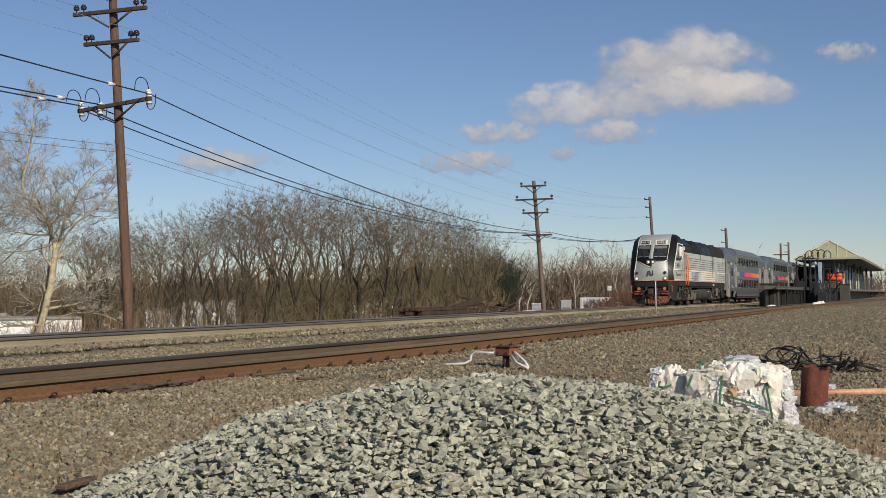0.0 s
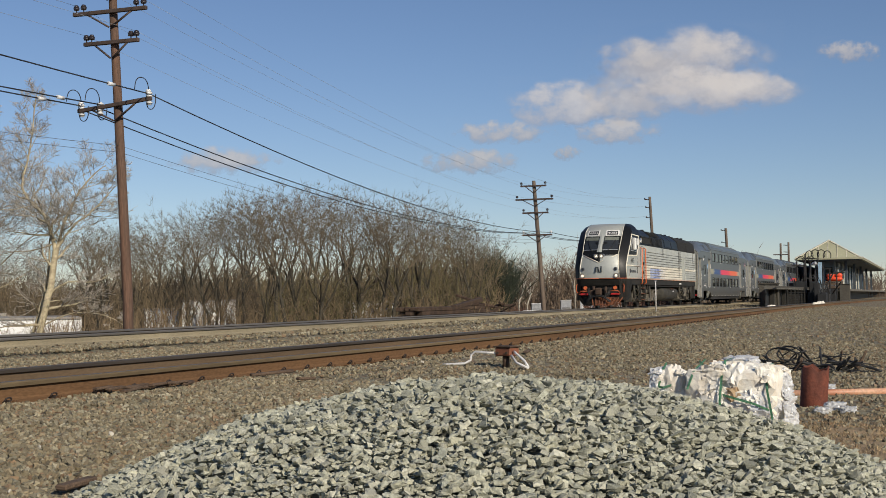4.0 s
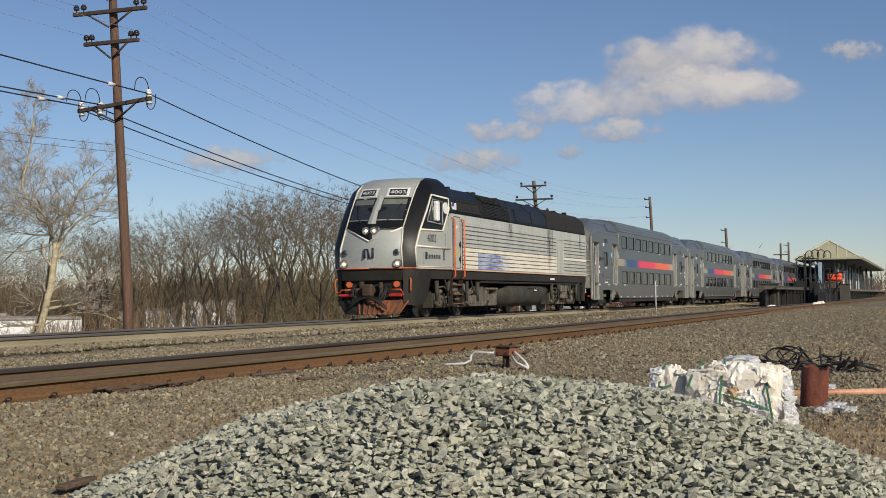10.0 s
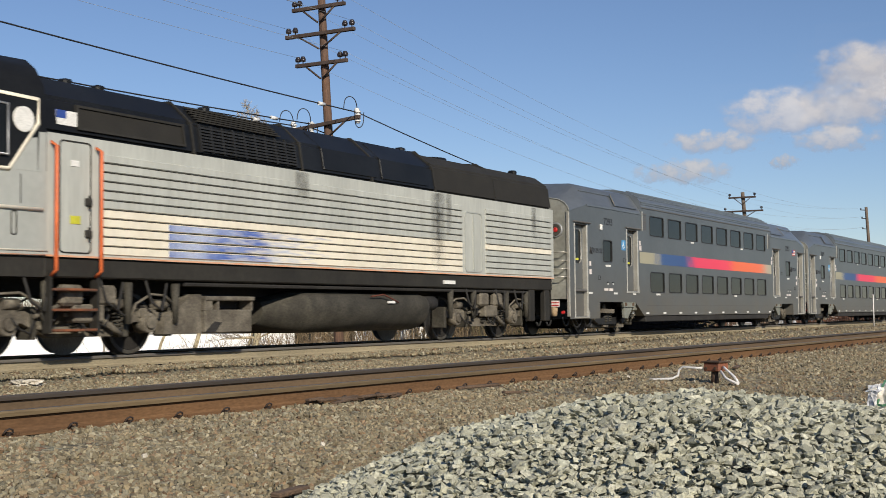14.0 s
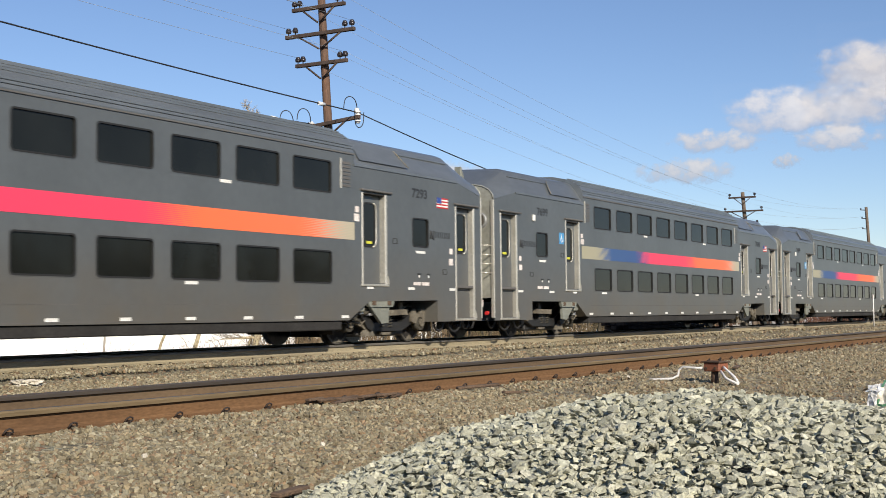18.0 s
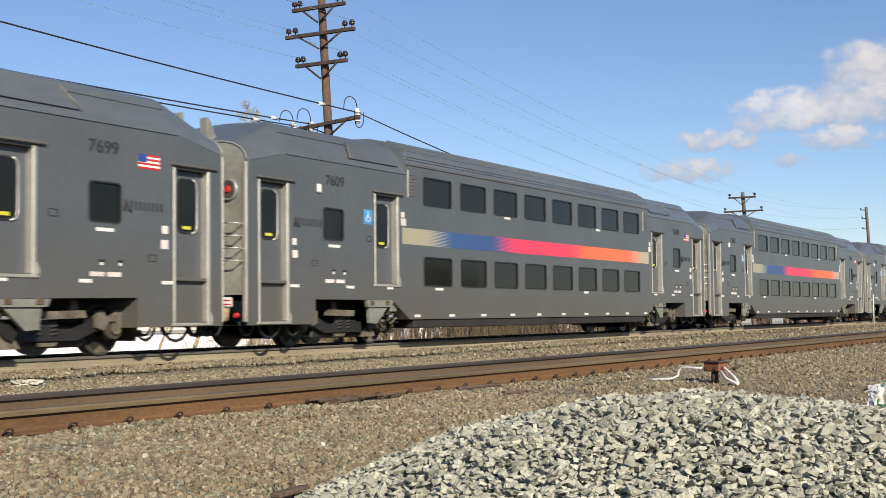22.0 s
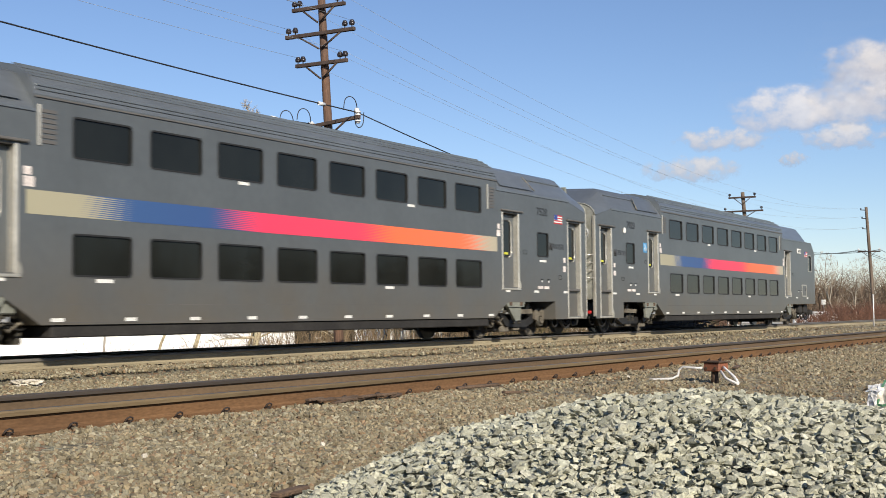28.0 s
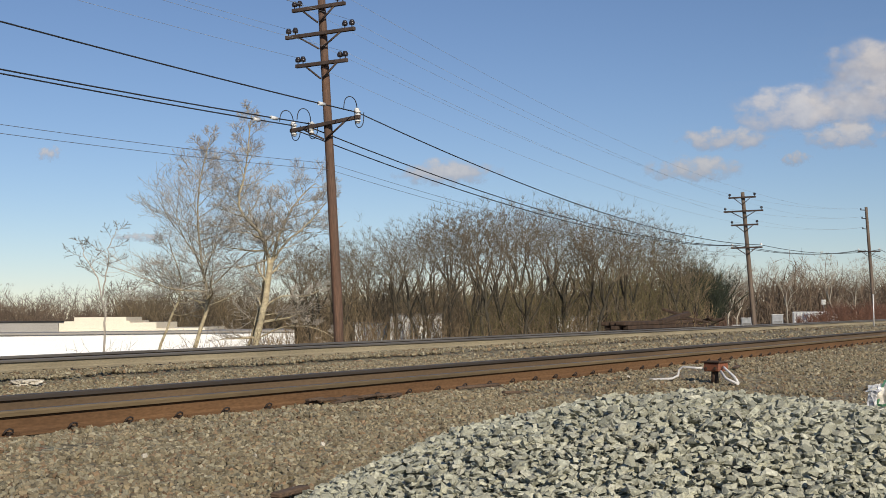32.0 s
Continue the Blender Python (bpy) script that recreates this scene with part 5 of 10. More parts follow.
            part("brake_cock", bm, M["red"], th, "small red brake cock")
        for k, (off, wide, deep) in enumerate(((0.12, 0.42, 0.24), (0.6, 0.66, 0.30), (0.95, 0.3, 0.2), (1.42, 0.46, 0.27))):
            x0 = xe - s * off
            bm = bmesh.new()
            pipe(bm, [(x0 - s * wide * u, -1.22 - 0.05 * (k % 2), 0.5 - deep * (1 - (2 * u - 1) ** 2) ** 0.6) for u in (0, 0.05, 0.14, 0.28, 0.5, 0.72, 0.86, 0.95, 1)], 0.022 + 0.006 * (k % 2), 6)
            part("hanging_hose", bm, M["gasket"], th, "air hose hanging in a loop")
        if not (cab and s > 0):
            bm = bmesh.new()
            prism(bm, [(xe - 0.02 * s, 3.70), (xe - 0.34 * s, 3.78), (xe - 0.28 * s, 3.90), (xe - 0.14 * s, 4.16), (xe - 0.02 * s, 4.16)], -0.56, -0.50, "y")
            box(bm, min(xe + 0.02 * s, xe - 0.04 * s), max(xe + 0.02 * s, xe - 0.04 * s), -0.62, -0.44, 3.71, 4.20, 0.01)
            part("roof_bracket", bm, M["bracket"], th, "pale bracket on the roof's end")
        # bright steel corner post
        if not (cab and s > 0):
            bm = bmesh.new()
            box(bm, min(xe - 0.01 * s, xe + 0.03 * s), max(xe - 0.01 * s, xe + 0.03 * s), -1.51, -1.42, 0.5, 3.35, 0.01)
            part("corner_post", bm, M["steel"], endw)
            bm = bmesh.new()
            box(bm, min(xe - 0.01 * s, xe + 0.03 * s), max(xe - 0.01 * s, xe + 0.03 * s), 1.42, 1.51, 0.5, 3.35, 0.01)
            part("corner_post", bm, M["steel"], endw)
    # windows
    def pane(h, name="window", w=0.03, drop=0.022):
        x0, x1, z0, z1 = h
        for y in (-1.5, 1.5):
            s = 1 if y < 0 else -1
            bm = bmesh.new()
            frame_ring(bm, x0 + w, x1 - w, z0 + w, z1 - w, w - 0.002, y - 0.008 * s, y + drop * s, 0.055, y - 0.004 * s)
            fr = part(name, bm, [M["gasket"], M["car_grey"]], th)
            bm = bmesh.new()
            quads(bm, [(x0, y + drop * s, z0), (x1, y + drop * s, z0), (x1, y + drop * s, z1), (x0, y + drop * s, z1)], [(0, 1, 2, 3)])
            part("pane", bm, M["glass"], fr, "dark tinted glass pane")
    for h in wins_u + wins_l + small:
        pane(h)
    # doors
    for h, is_tall in [(h, True) for h in tall] + [(h, False) for h in short]:
        x0, x1, z0, z1 = h
        bm = bmesh.new()
        zm = 1.22 if is_tall else z0
        box(bm, x0 - 0.02, x1 + 0.02, -1.37, -1.33, zm, z1)
        if is_tall:
            box(bm, x0 - 0.02, x1 + 0.02, -1.40, -1.36, z0, zm - 0.02)
        dr = part("door", bm, M["car_grey"], th, "sliding grey coach door")
        wx0 = x0 + 0.21
        wx1 = x0 + 0.21 + 0.41
        bm = bmesh.new()
        frame_ring(bm, wx0, wx1, 2.02, 2.88, 0.03, -1.385, -1.368, 0.1)
        part("window_frame", bm, M["gasket"], dr)
        bm = bmesh.new()
        quads(bm, [(wx0, -1.374, 2.02), (wx1, -1.374, 2.02), (wx1, -1.374, 2.88), (wx0, -1.374, 2.88)], [(0, 1, 2, 3)])
        part("pane", bm, M["glass"], dr)
        # highlight on the frame's right edge, modelled as a bright strip
        bm = bmesh.new()
        pipe(bm, [(wx1 - 0.06, -1.388, 2.90), (wx1 + 0.02, -1.39, 2.86), (wx1 + 0.04, -1.39, 2.76), (wx1 + 0.04, -1.39, 2.12), (wx1 + 0.01, -1.39, 2.03), (wx1 - 0.1, -1.388, 1.99)], 0.016, 6)
        part("bright_edge", bm, M["steel"], dr, "highlight along the window frame's edge, set in steel")
        bm = bmesh.new()
        quads(bm, [(wx0 + 0.1, -1.377, 2.06), (wx1 - 0.1, -1.377, 2.06), (wx1 - 0.1, -1.377, 2.115), (wx0 + 0.1, -1.377, 2.115)], [(0, 1, 2, 3)])
        part("yellow_mark", bm, M["yellow"], dr)
        for xa, xb in ((x0 - 0.045, x0 + 0.015), (x1 - 0.03, x1 + 0.05)):
            bm = bmesh.new()
            box(bm, xa, xb, -1.512, -1.34, z0 - 0.04, z1 + 0.02, 0.014)
            part("door_jamb", bm, M["steel"], dr, "bright steel door jamb")
        bm = bmesh.new()
        prism(bm, [(x1 + 0.05, z0 - 0.015), (x1 + 0.1, z0 - 0.015), (x1 + 0.1, z0 + 0.06), (x1 + 0.05, z0 + 0.16)], -1.518, -1.47, "y")
        part("jamb_foot", bm, M["steel"], dr)
        bm = bmesh.new()
        box(bm, x0 - 0.1, x1 + 0.2, -1.56, -1.48, z1 + 0.03, z1 + 0.075, 0.012)
        part("door_header", bm, M["car_low"], dr)
        # dark strip under the header: its shade is put into the colour
        bm = bmesh.new()
        box(bm, x0 - 0.02, x1 + 0.02, -1.50, -1.34, z1 - 0.02, z1 + 0.02)
        part("header_soffit", bm, M["car_dark"], dr)
        bm = bmesh.new()
        box(bm, x0 - 0.08, x1 + 0.09, -1.525, -1.36, z0 - 0.07, z0 - 0.02, 0.01)
        part("threshold", bm, M["steel"], dr)
        if is_tall:
            bm = bmesh.new()
            box(bm, x0 - 0.02, x1 + 0.02, -1.50, -1.38, 1.19, 1.25, 0.012)
            part("door_ledge", bm, M["car_low"], dr)
    # painted band
    bm = bmesh.new()
    box(bm, X(-0.88), X(13.75), -1.504, -1.49, 2.10, 2.45)
    part("colour_band", bm, M["band"], th, "cream, blue, pink and orange painted band")
    # plate seams along the lower body
    for xa, xb, z in ((X(-0.3), X(13.3), 0.80), (X(-0.3), X(13.3), 0.525)):
        bm = bmesh.new()
        box(bm, xa, xb, -1.5025, -1.49, z, z + 0.012)
        part("plate_seam", bm, M["car_low"], th)
    # louvres
    for xa in (X(-0.62), X(13.3)):
        bm = bmesh.new()
        box(bm, xa - 0.05, xa, -1.52, -1.49, 3.1, 3.7, 0.005)
        part("louvre_post", bm, M["steel"], th)
        bm = bmesh.new()
        for k in range(7):
            box(bm, xa + 0.01, xa + 0.3, -1.512, -1.495, 3.14 + 0.075 * k, 3.19 + 0.075 * k)
        part("louvre", bm, M["car_low"], th)
    # signs and marks
    bm = bmesh.new()
    box(bm, X(-2.36), X(-2.05), -1.503, -1.49, 2.44, 2.74)
    sg = part("access_sign", bm, M["sign_blue"], th, "blue wheelchair sign")
    bm = bmesh.new()
    rod(bm, (X(-2.22), -1.504, 2.68), (X(-2.22), -1.506, 2.68), 0.022, seg=10)
    pipe(bm, [(X(-2.22), -1.505, 2.65), (X(-2.21), -1.505, 2.58), (X(-2.14), -1.505, 2.575), (X(-2.11), -1.505, 2.51)], 0.012, 4)
    pipe(bm, [(X(-2.21) + 0.062 * math.cos(a), -1.505, 2.545 + 0.062 * math.sin(a)) for a in [2.0 + 0.42 * k for k in range(11)]], 0.009, 4)
    part("wheelchair_symbol", bm, M["white"], sg)
    marks = [(X(v), 0.545, 0.25) for v in np.arange(-0.4, 13.3, 1.52)] + [(X(-4.85), 1.13, 0.28), (X(-3.0), 1.13, 0.28), (X(-1.5), 1.13, 0.24), (X(14.2), 1.13, 0.24), (X(15.8), 1.13, 0.26), (X(17.6), 1.13, 0.26)]
    marks += [(X(3.9), 2.91, 0.3), (X(9.6), 2.91, 0.3), (X(0.5), 1.13, 0.36), (X(8.7), 1.14, 0.32), (X(-3.6), 1.92, 0.38)] + ([] if cab else [(X(16.14), 1.92, 0.38)])
    for x, z, w in marks:
        bm = bmesh.new()
        box(bm, x, x + w, -1.504, -1.49, z, z + 0.055)
        part("white_mark", bm, M["white"], th)
    for x, z, w, h in ((X(-4.78), 1.92, 0.13, 0.12), (X(-4.78), 1.68, 0.16, 0.14), (X(-0.93), 2.66, 0.14, 0.12), (X(-0.93), 2.49, 0.2, 0.15), (X(13.78), 2.66, 0.13, 0.12), (X(13.74), 2.48, 0.18, 0.15),
                       (X(17.6), 1.95, 0.14, 0.13), (X(17.58), 1.7, 0.17, 0.15), (X(-3.72), 1.23, 0.3, 0.07), (X(-3.36), 1.23, 0.3, 0.07), (X(16.02), 1.23, 0.3, 0.07), (X(16.38), 1.23, 0.3, 0.07)):
        if cab and x > X(15.0):
            continue
        bm = bmesh.new()
        box(bm, x, x + w, -1.504, -1.49, z, z + h)
        part("white_label", bm, M["label"], th, "white label with red print")
    for x in (X(-3.5), X(-3.12), X(16.2), X(16.6)):
        bm = bmesh.new()
        box(bm, x, x + 0.1, -1.53, -1.49, 1.46, 1.49, 0.004)
        hk = part("tie_hook", bm, M["ink"], th)
        bm = bmesh.new()
        box(bm, x + 0.03, x + 0.09, -1.505, -1.49, 1.40, 1.455)
        part("hook_plate", bm, M["white"], hk)
    for x, z in ((X(-5.0 + 0.85), 1.55), (X(-1.3 - 0.95), 2.1), (X(15.2), 2.1), (X(17.3), 1.5)):
        bm = bmesh.new()
        frame_ring(bm, x, x + 0.16, z, z + 0.09, 0.012, -1.506, -1.495, 0.01)
        part("access_latch", bm, M["car_dark"], th)
    bm = bmesh.new()
    box(bm, X(-4.0), X(-3.88), -1.55, -1.49, 2.95, 3.12, 0.02)
    part("side_lamp", bm, M["white"], th)
    letters("road_number", number, 0.64, 0.21, X(-3.38), -1.504, 3.22, th, M["ink"])
    if not cab:
        letters("road_number", number, 0.64, 0.21, X(16.3), -1.504, 3.22, th, M["ink"])
    for xs in ([X(-4.72)] if cab else [X(-4.72), X(16.74)]):
        bm = bmesh.new()
        pipe(bm, [(xs, -1.503, 2.26), (xs + 0.02, -1.503, 2.44), (xs + 0.05, -1.503, 2.44), (xs + 0.1, -1.503, 2.27), (xs + 0.15, -1.503, 2.25), (xs + 0.17, -1.503, 2.44)], 0.02, 4)
        wm = part("wordmark", bm, M["ink"], th, "dark operator mark")
        for k in range(7):
            bm = bmesh.new()
            box(bm, xs + 0.24 + 0.098 * k, xs + 0.285 + 0.098 * k, -1.504, -1.49, 2.29, 2.43)
            part("letter_bar", bm, M["ink"], wm)
    # flag at the rear
    fx = X(17.35) if cab else X(17.05)
    bm = bmesh.new()
    for k in range(7):
        box(bm, fx, fx + 0.5, -1.504, -1.49, 2.96 + 0.034 * k, 2.96 + 0.034 * (k + 1), mi=0 if k % 2 == 0 else 1)
    box(bm, fx, fx + 0.2, -1.507, -1.503, 3.07, 3.198, mi=2)
    bmesh.ops.remove_doubles(bm, verts=bm.verts[:], dist=2e-4)
    part("flag", bm, [M["red"], M["white"], M["blue"]], th, "small striped flag decal")
    if cab:
        bm = bmesh.new()
        box(bm, X(16.12), X(16.72), -1.52, -1.49, 3.08, 3.29, 0.01)
        nb = part("number_board", bm, M["white"], th, "white lit number board")
        bm = bmesh.new()
        for k in range(4):
            box(bm, X(16.22) + 0.11 * k, X(16.29) + 0.11 * k, -1.524, -1.518, 3.13, 3.24)
        part("number_bar", bm, M["ink"], nb)
        bm = bmesh.new()
        frame_ring(bm, X(17.99), X(18.5), 2.35, 3.03, 0.035, -1.512, -1.49, 0.03)
        part("cab_window_frame", bm, M["steel"], th, "bright steel window frame")
        for yy in (-1.38, 1.38):
            bm = bmesh.new()
            pipe(bm, [(e1, yy, 2.6), (e1 + 0.07, yy, 2.55), (e1 + 0.07, yy, 1.2), (e1, yy, 1.15)], 0.018, 5)
            part("grab_iron", bm, M["steel"], th)
        bm = bmesh.new()
        frame_ring(bm, X(16.82), X(17.55), 1.26, 1.7, 0.04, -1.515, -1.49, 0.04)
        part("equipment_hatch", bm, M["steel"], th)
        bm = bmesh.new()
        rod(bm, (e1 + 0.01, -0.6, 1.75), (e1 + 0.06, -0.6, 1.75), 0.12, 0.1, 14)
        rod(bm, (e1 + 0.01, 0.6, 1.75), (e1 + 0.06, 0.6, 1.75), 0.12, 0.1, 14)
        part("tail_lamp", bm, M["red"], th)
        bm = bmesh.new()
        for k in (0, 1):
            box(bm, X(17.0) + 0.9 * k, X(17.6) + 0.9 * k, -1.3, 1.3, 0.5, 0.88, 0.04)
        box(bm, e1 - 0.25, e1 + 0.15, -1.35, 1.35, 0.42, 0.62, 0.05)
        part("pilot", bm, M["car_dark"], th)
    # underframe
    bm = bmesh.new()
    box(bm, X(-0.35), X(13.35), -1.46, 1.46, 0.31, 0.496, 0.02)
    under = part("underframe", bm, M["car_dark"], th, "black underframe")
    for xa, xb in ((X(-4.0), X(-1.0)), (X(14.0), X(17.0))):
        bm = bmesh.new()
        box(bm, xa, xb, -0.75, 0.75, 0.7, 0.9)
        part("bolster", bm, M["car_dark"], under)
    # anchor brackets and small gear in the openings over the trucks
    rg = random.Random(19)
    for mirror in (False, True):
        f = (lambda v: X(13.0 - v)) if mirror else X
        for s in (-1, 1):
            bm = bmesh.new()
            prism(bm, [(f(14.19), 0.925), (f(15.28), 0.925), (f(15.2), 0.765), (f(14.32), 0.765)], s * 1.42, s * 1.49, "y")
            br = part("anchor_bracket", bm, M["bracket"], th, "pale grey-green anchor bracket over the truck")
            bm = bmesh.new()
            prism(bm, [(f(14.4), 0.765), (f(15.12), 0.765), (f(15.08), 0.44), (f(14.82), 0.42), (f(14.72), 0.50)], s * 1.38, s * 1.45, "y")
            part("anchor_plate", bm, M["bracket"], br)
            # arm in black: the shade behind the bracket put into its colour
            bm = bmesh.new()
            prism(bm, [(f(14.18), 0.76), (f(14.4), 0.76), (f(14.86), 0.40), (f(14.76), 0.27), (f(14.6), 0.34)], s * 1.18, s * 1.25, "y")
            part("anchor_arm", bm, M["gasket"], br)
            for v in (14.4, 14.98):
                bm = bmesh.new()
                box(bm, min(f(v), f(v + 0.14)), max(f(v), f(v + 0.14)), s * 1.495 - 0.008, s * 1.495 + 0.008, 0.80, 0.89, 0.004)
                part("bolted_pad", bm, M["tie"], br)
            bm = bmesh.new()
            box(bm, min(f(13.98), f(14.24)), max(f(13.98), f(14.24)), min(s * 1.25, s * 1.42), max(s * 1.25, s * 1.42), 0.66, 0.88, 0.02)
            part("junction_box", bm, M["bracket"], th)
        for k in range(9):
            bm = bmesh.new()
            v, z = rg.uniform(13.75, 14.5), rg.uniform(0.5, 0.8)
            if k % 3 == 0:
                rod(bm, (f(v), -1.3, z), (f(v + rg.uniform(0.1, 0.3)), -1.34, z + rg.uniform(-0.1, 0.1)), rg.uniform(0.02, 0.05), seg=8)
            else:
                box(bm, min(f(v), f(v + 0.12)), max(f(v), f(v + 0.12)), -1.36, -1.26, z, z + rg.uniform(0.04, 0.12), 0.01)
            part("brake_valve", bm, M["galv"] if k % 4 == 1 else M["truck"], th)
    for cx in (X(-2.52), X(15.52)):
        coach_truck(th, cx, 1.41, 0.42, 1 if cx > 0 else -1)
        for dx in (-1.41, 1.41):
            wheelset(WHEEL_CAR, th, cx + dx, 0.42)
    return th


WHEEL_CAR = wheelset_mesh(0.42)
WHEEL_LOCO = wheelset_mesh(0.51)


def locomotive():
    th = thing("locomotive", "silver and black diesel passenger locomotive with orange trim, headlights lit", "locomotive")
    O = 17.3
    X = lambda v: v + O
    rear, cabx = X(-7.12), X(-24.62)
    # hood sides
    bm = bmesh.new()
    box(bm, cabx, rear, -1.49, 1.49, 1.5, 3.32)
    hood = part("hood", bm, M["silver_dirty"], th, "silver ribbed engine hood, streaked")
    for xa, xb in ((X(-23.55), X(-12.12)), (X(-10.95), X(-7.3))):
        for k in range(11):
            z = 1.62 + 0.142 * k
            cream = (k < 5 and xa < X(-20)) or (k == 4)
            for s in (-1, 1):
                bm = bmesh.new()
                prism(bm, [(s * 1.488, z - 0.064), (s * 1.515, z - 0.05), (s * 1.515, z + 0.05), (s * 1.488, z + 0.064)], xa, xb, "x")
                part("hood_rib", bm, M["cream"] if cream else M["silver_dirty"], hood)
            if k < 10:
                bm = bmesh.new()
                box(bm, xa, xb, -1.4935, -1.487, z + 0.064, z + 0.078)
                part("rib_groove", bm, M["black_dust"], hood)
    for k in (0, 1, 2, 3):
        z = 1.62 + 0.142 * k
        bm = bmesh.new()
        box(bm, X(-22.02), X(-17.0), -1.5185, -1.5155, z - 0.05, z + 0.05)
        part("blue_stripe", bm, M["blue_fade"], hood, "blue stripe fading into streaks")
    for x, z0, z1, w in ((-13.6, 1.56, 3.3, 0.7), (-13.32, 1.56, 3.3, 0.16), (-12.9, 2.3, 3.3, 0.3), (-18.6, 2.7, 3.3, 0.5), (-8.5, 2.4, 3.3, 0.3)):
        bm = bmesh.new()
        box(bm, X(x), X(x) + w, -1.5195, -1.5165, z0, z1)
        part("soot_streak", bm, M["soot"], hood, "dark soot streak")
    bm = bmesh.new()
    frame_ring(bm, X(-11.95), X(-11.15), 1.6, 2.95, 0.03, -1.505, -1.485, 0.1)
    box(bm, X(-11.57), X(-11.53), -1.51, -1.485, 1.62, 2.93)
    part("equipment_door", bm, M["silver"], hood, "tall double equipment door")
    # roof in sections
    def roof(name, xa, xb, top, half, material, shoulder=3.86):
        b = bmesh.new()
        prism(b, [(-1.49, 3.32), (-1.40, shoulder), (-half, top), (half, top), (1.40, shoulder), (1.49, 3.32)], xa, xb, "x")
        bmesh.ops.bevel(b, geom=[e for e in b.edges if abs(e.verts[0].co.x - e.verts[1].co.x) > 0.5], offset=0.05, segments=2, affect="EDGES")
        return part(name, b, material, hood)
    roof("roof_section", cabx, X(-21.35), 4.24, 0.95, M["black"])
    g = roof("roof_section", X(-21.35), X(-18.3), 4.22, 1.0, M["black"])
    roof("roof_section", X(-18.3), X(-13.3), 4.26, 0.9, M["black"])
    roof("roof_section", X(-13.3), X(-7.25), 4.2, 1.0, M["panel_brown"], 3.92)
    for x in (-21.4, -18.32, -15.9, -13.32, -10.4):
        bm = bmesh.new()
        prism(bm, [(-1.505, 3.33), (-1.415, 3.87), (-0.96, 4.265), (0.96, 4.265), (1.415, 3.87), (1.505, 3.33)], X(x), X(x) + 0.05, "x")
        part("roof_seam", bm, M["black_dust"], hood)
    bm = bmesh.new()
    for za, zb in ((3.42, 3.46), (3.76, 3.80)):
        prism(bm, [(-1.49 + 0.163 * (za - 3.32), za), (-1.53 + 0.163 * (za - 3.32), za), (-1.53 + 0.163 * (zb - 3.32), zb), (-1.49 + 0.163 * (zb - 3.32), zb)], X(-24.0), X(-21.6), "x")
    for x in (-24.0, -21.64):
        prism(bm, [(-1.475, 3.42), (-1.52, 3.42), (-1.455, 3.80), (-1.41, 3.80)], X(x), X(x) + 0.04, "x")
    part("roof_panel_frame", bm, M["black_dust"], hood, "raised frame round a roof panel")
    bm = bmesh.new()
    prism(bm, [(-1.48, 3.46), (-1.482, 3.46), (-1.432, 3.76), (-1.40, 3.76)], X(-23.95), X(-21.65), "x")
    part("roof_panel", bm, M["panel_brown"], hood, "brownish black screened panel")
    for x0, x1 in ((-17.6, -15.7), (-15.5, -13.6)):
        bm = bmesh.new()
        prism(bm, [(-1.478, 3.42), (-1.496, 3.42), (-1.424, 3.84), (-1.01, 4.19), (-0.99, 4.17), (-1.39, 3.82)], X(x0), X(x1), "x")
        bmesh.ops.bevel(bm, geom=bm.edges[:], offset=0.006, segments=1, affect="EDGES")
        part("roof_hatch", bm, M["black"], hood, "raised hatch in the roof's shoulder")
    bm = bmesh.new()
    for k in range(8):
        z = 3.40 + 0.055 * k
        box(bm, X(-21.2), X(-18.5), -1.52 + 0.011 * k, -1.44 + 0.011 * k, z, z + 0.03)
    for k in range(10):
        x = X(-21.2) + 0.3 * k
        prism(bm, [(-1.515, 3.38), (-1.435, 3.86), (-1.40, 3.86), (-1.47, 3.38)], x, x + 0.025, "x")
    part("grille", bm, M["gasket"], hood, "black radiator grille")
    bm = bmesh.new()
    for k in range(6):
        z = 3.9 + 0.05 * k
        y = 1.39 - 0.055 * k
        box(bm, X(-21.2), X(-18.9), -y - 0.03, -y + 0.02, z, z + 0.025)
    part("roof_louvre", bm, M["black_dust"], hood)
    for x, r in ((X(-12.6), 0.55), (X(-11.2), 0.55), (X(-9.5), 0.5), (X(-16.2), 0.4), (X(-14.6), 0.4)):
        bm = bmesh.new()
        rod(bm, (x, 0, 4.2), (x, 0, 4.36), r, r * 0.92, 20)
        part("roof_fan", bm, M["black"], hood)
    for x in (X(-23.6), X(-22.9), X(-20.3), X(-13.6), X(-8.0)):
        bm = bmesh.new()
        box(bm, x, x + 0.18, -0.8, -0.6, 4.2, 4.34, 0.03)
        part("roof_fitting", bm, M["black"], hood)
    # cab shell: rings at rising heights
    # height; front corner, bow of the front, half width of the front; side's front edge, half width there and at the rear
    lev = [(1.5, -27.56, 0.12, 1.03, -27.24, 1.34, 1.5), (2.12, -27.58, 0.18, 1.0, -27.31, 1.335, 1.5), (2.74, -27.30, 0.31, 0.94, -26.93, 1.355, 1.5), (3.32, -26.87, 0.31, 0.97, -26.44, 1.39, 1.5),
           (3.98, -26.32, 0.26, 1.0, -25.9, 1.36, 1.44), (4.26, -25.92, 0.25, 0.98, -25.55, 1.2, 1.26), (4.42, -25.3, 0.24, 0.9, -25.1, 1.0, 1.05)]
    heights = [l[0] for l in lev]
    bm = bmesh.new()
    rings = []
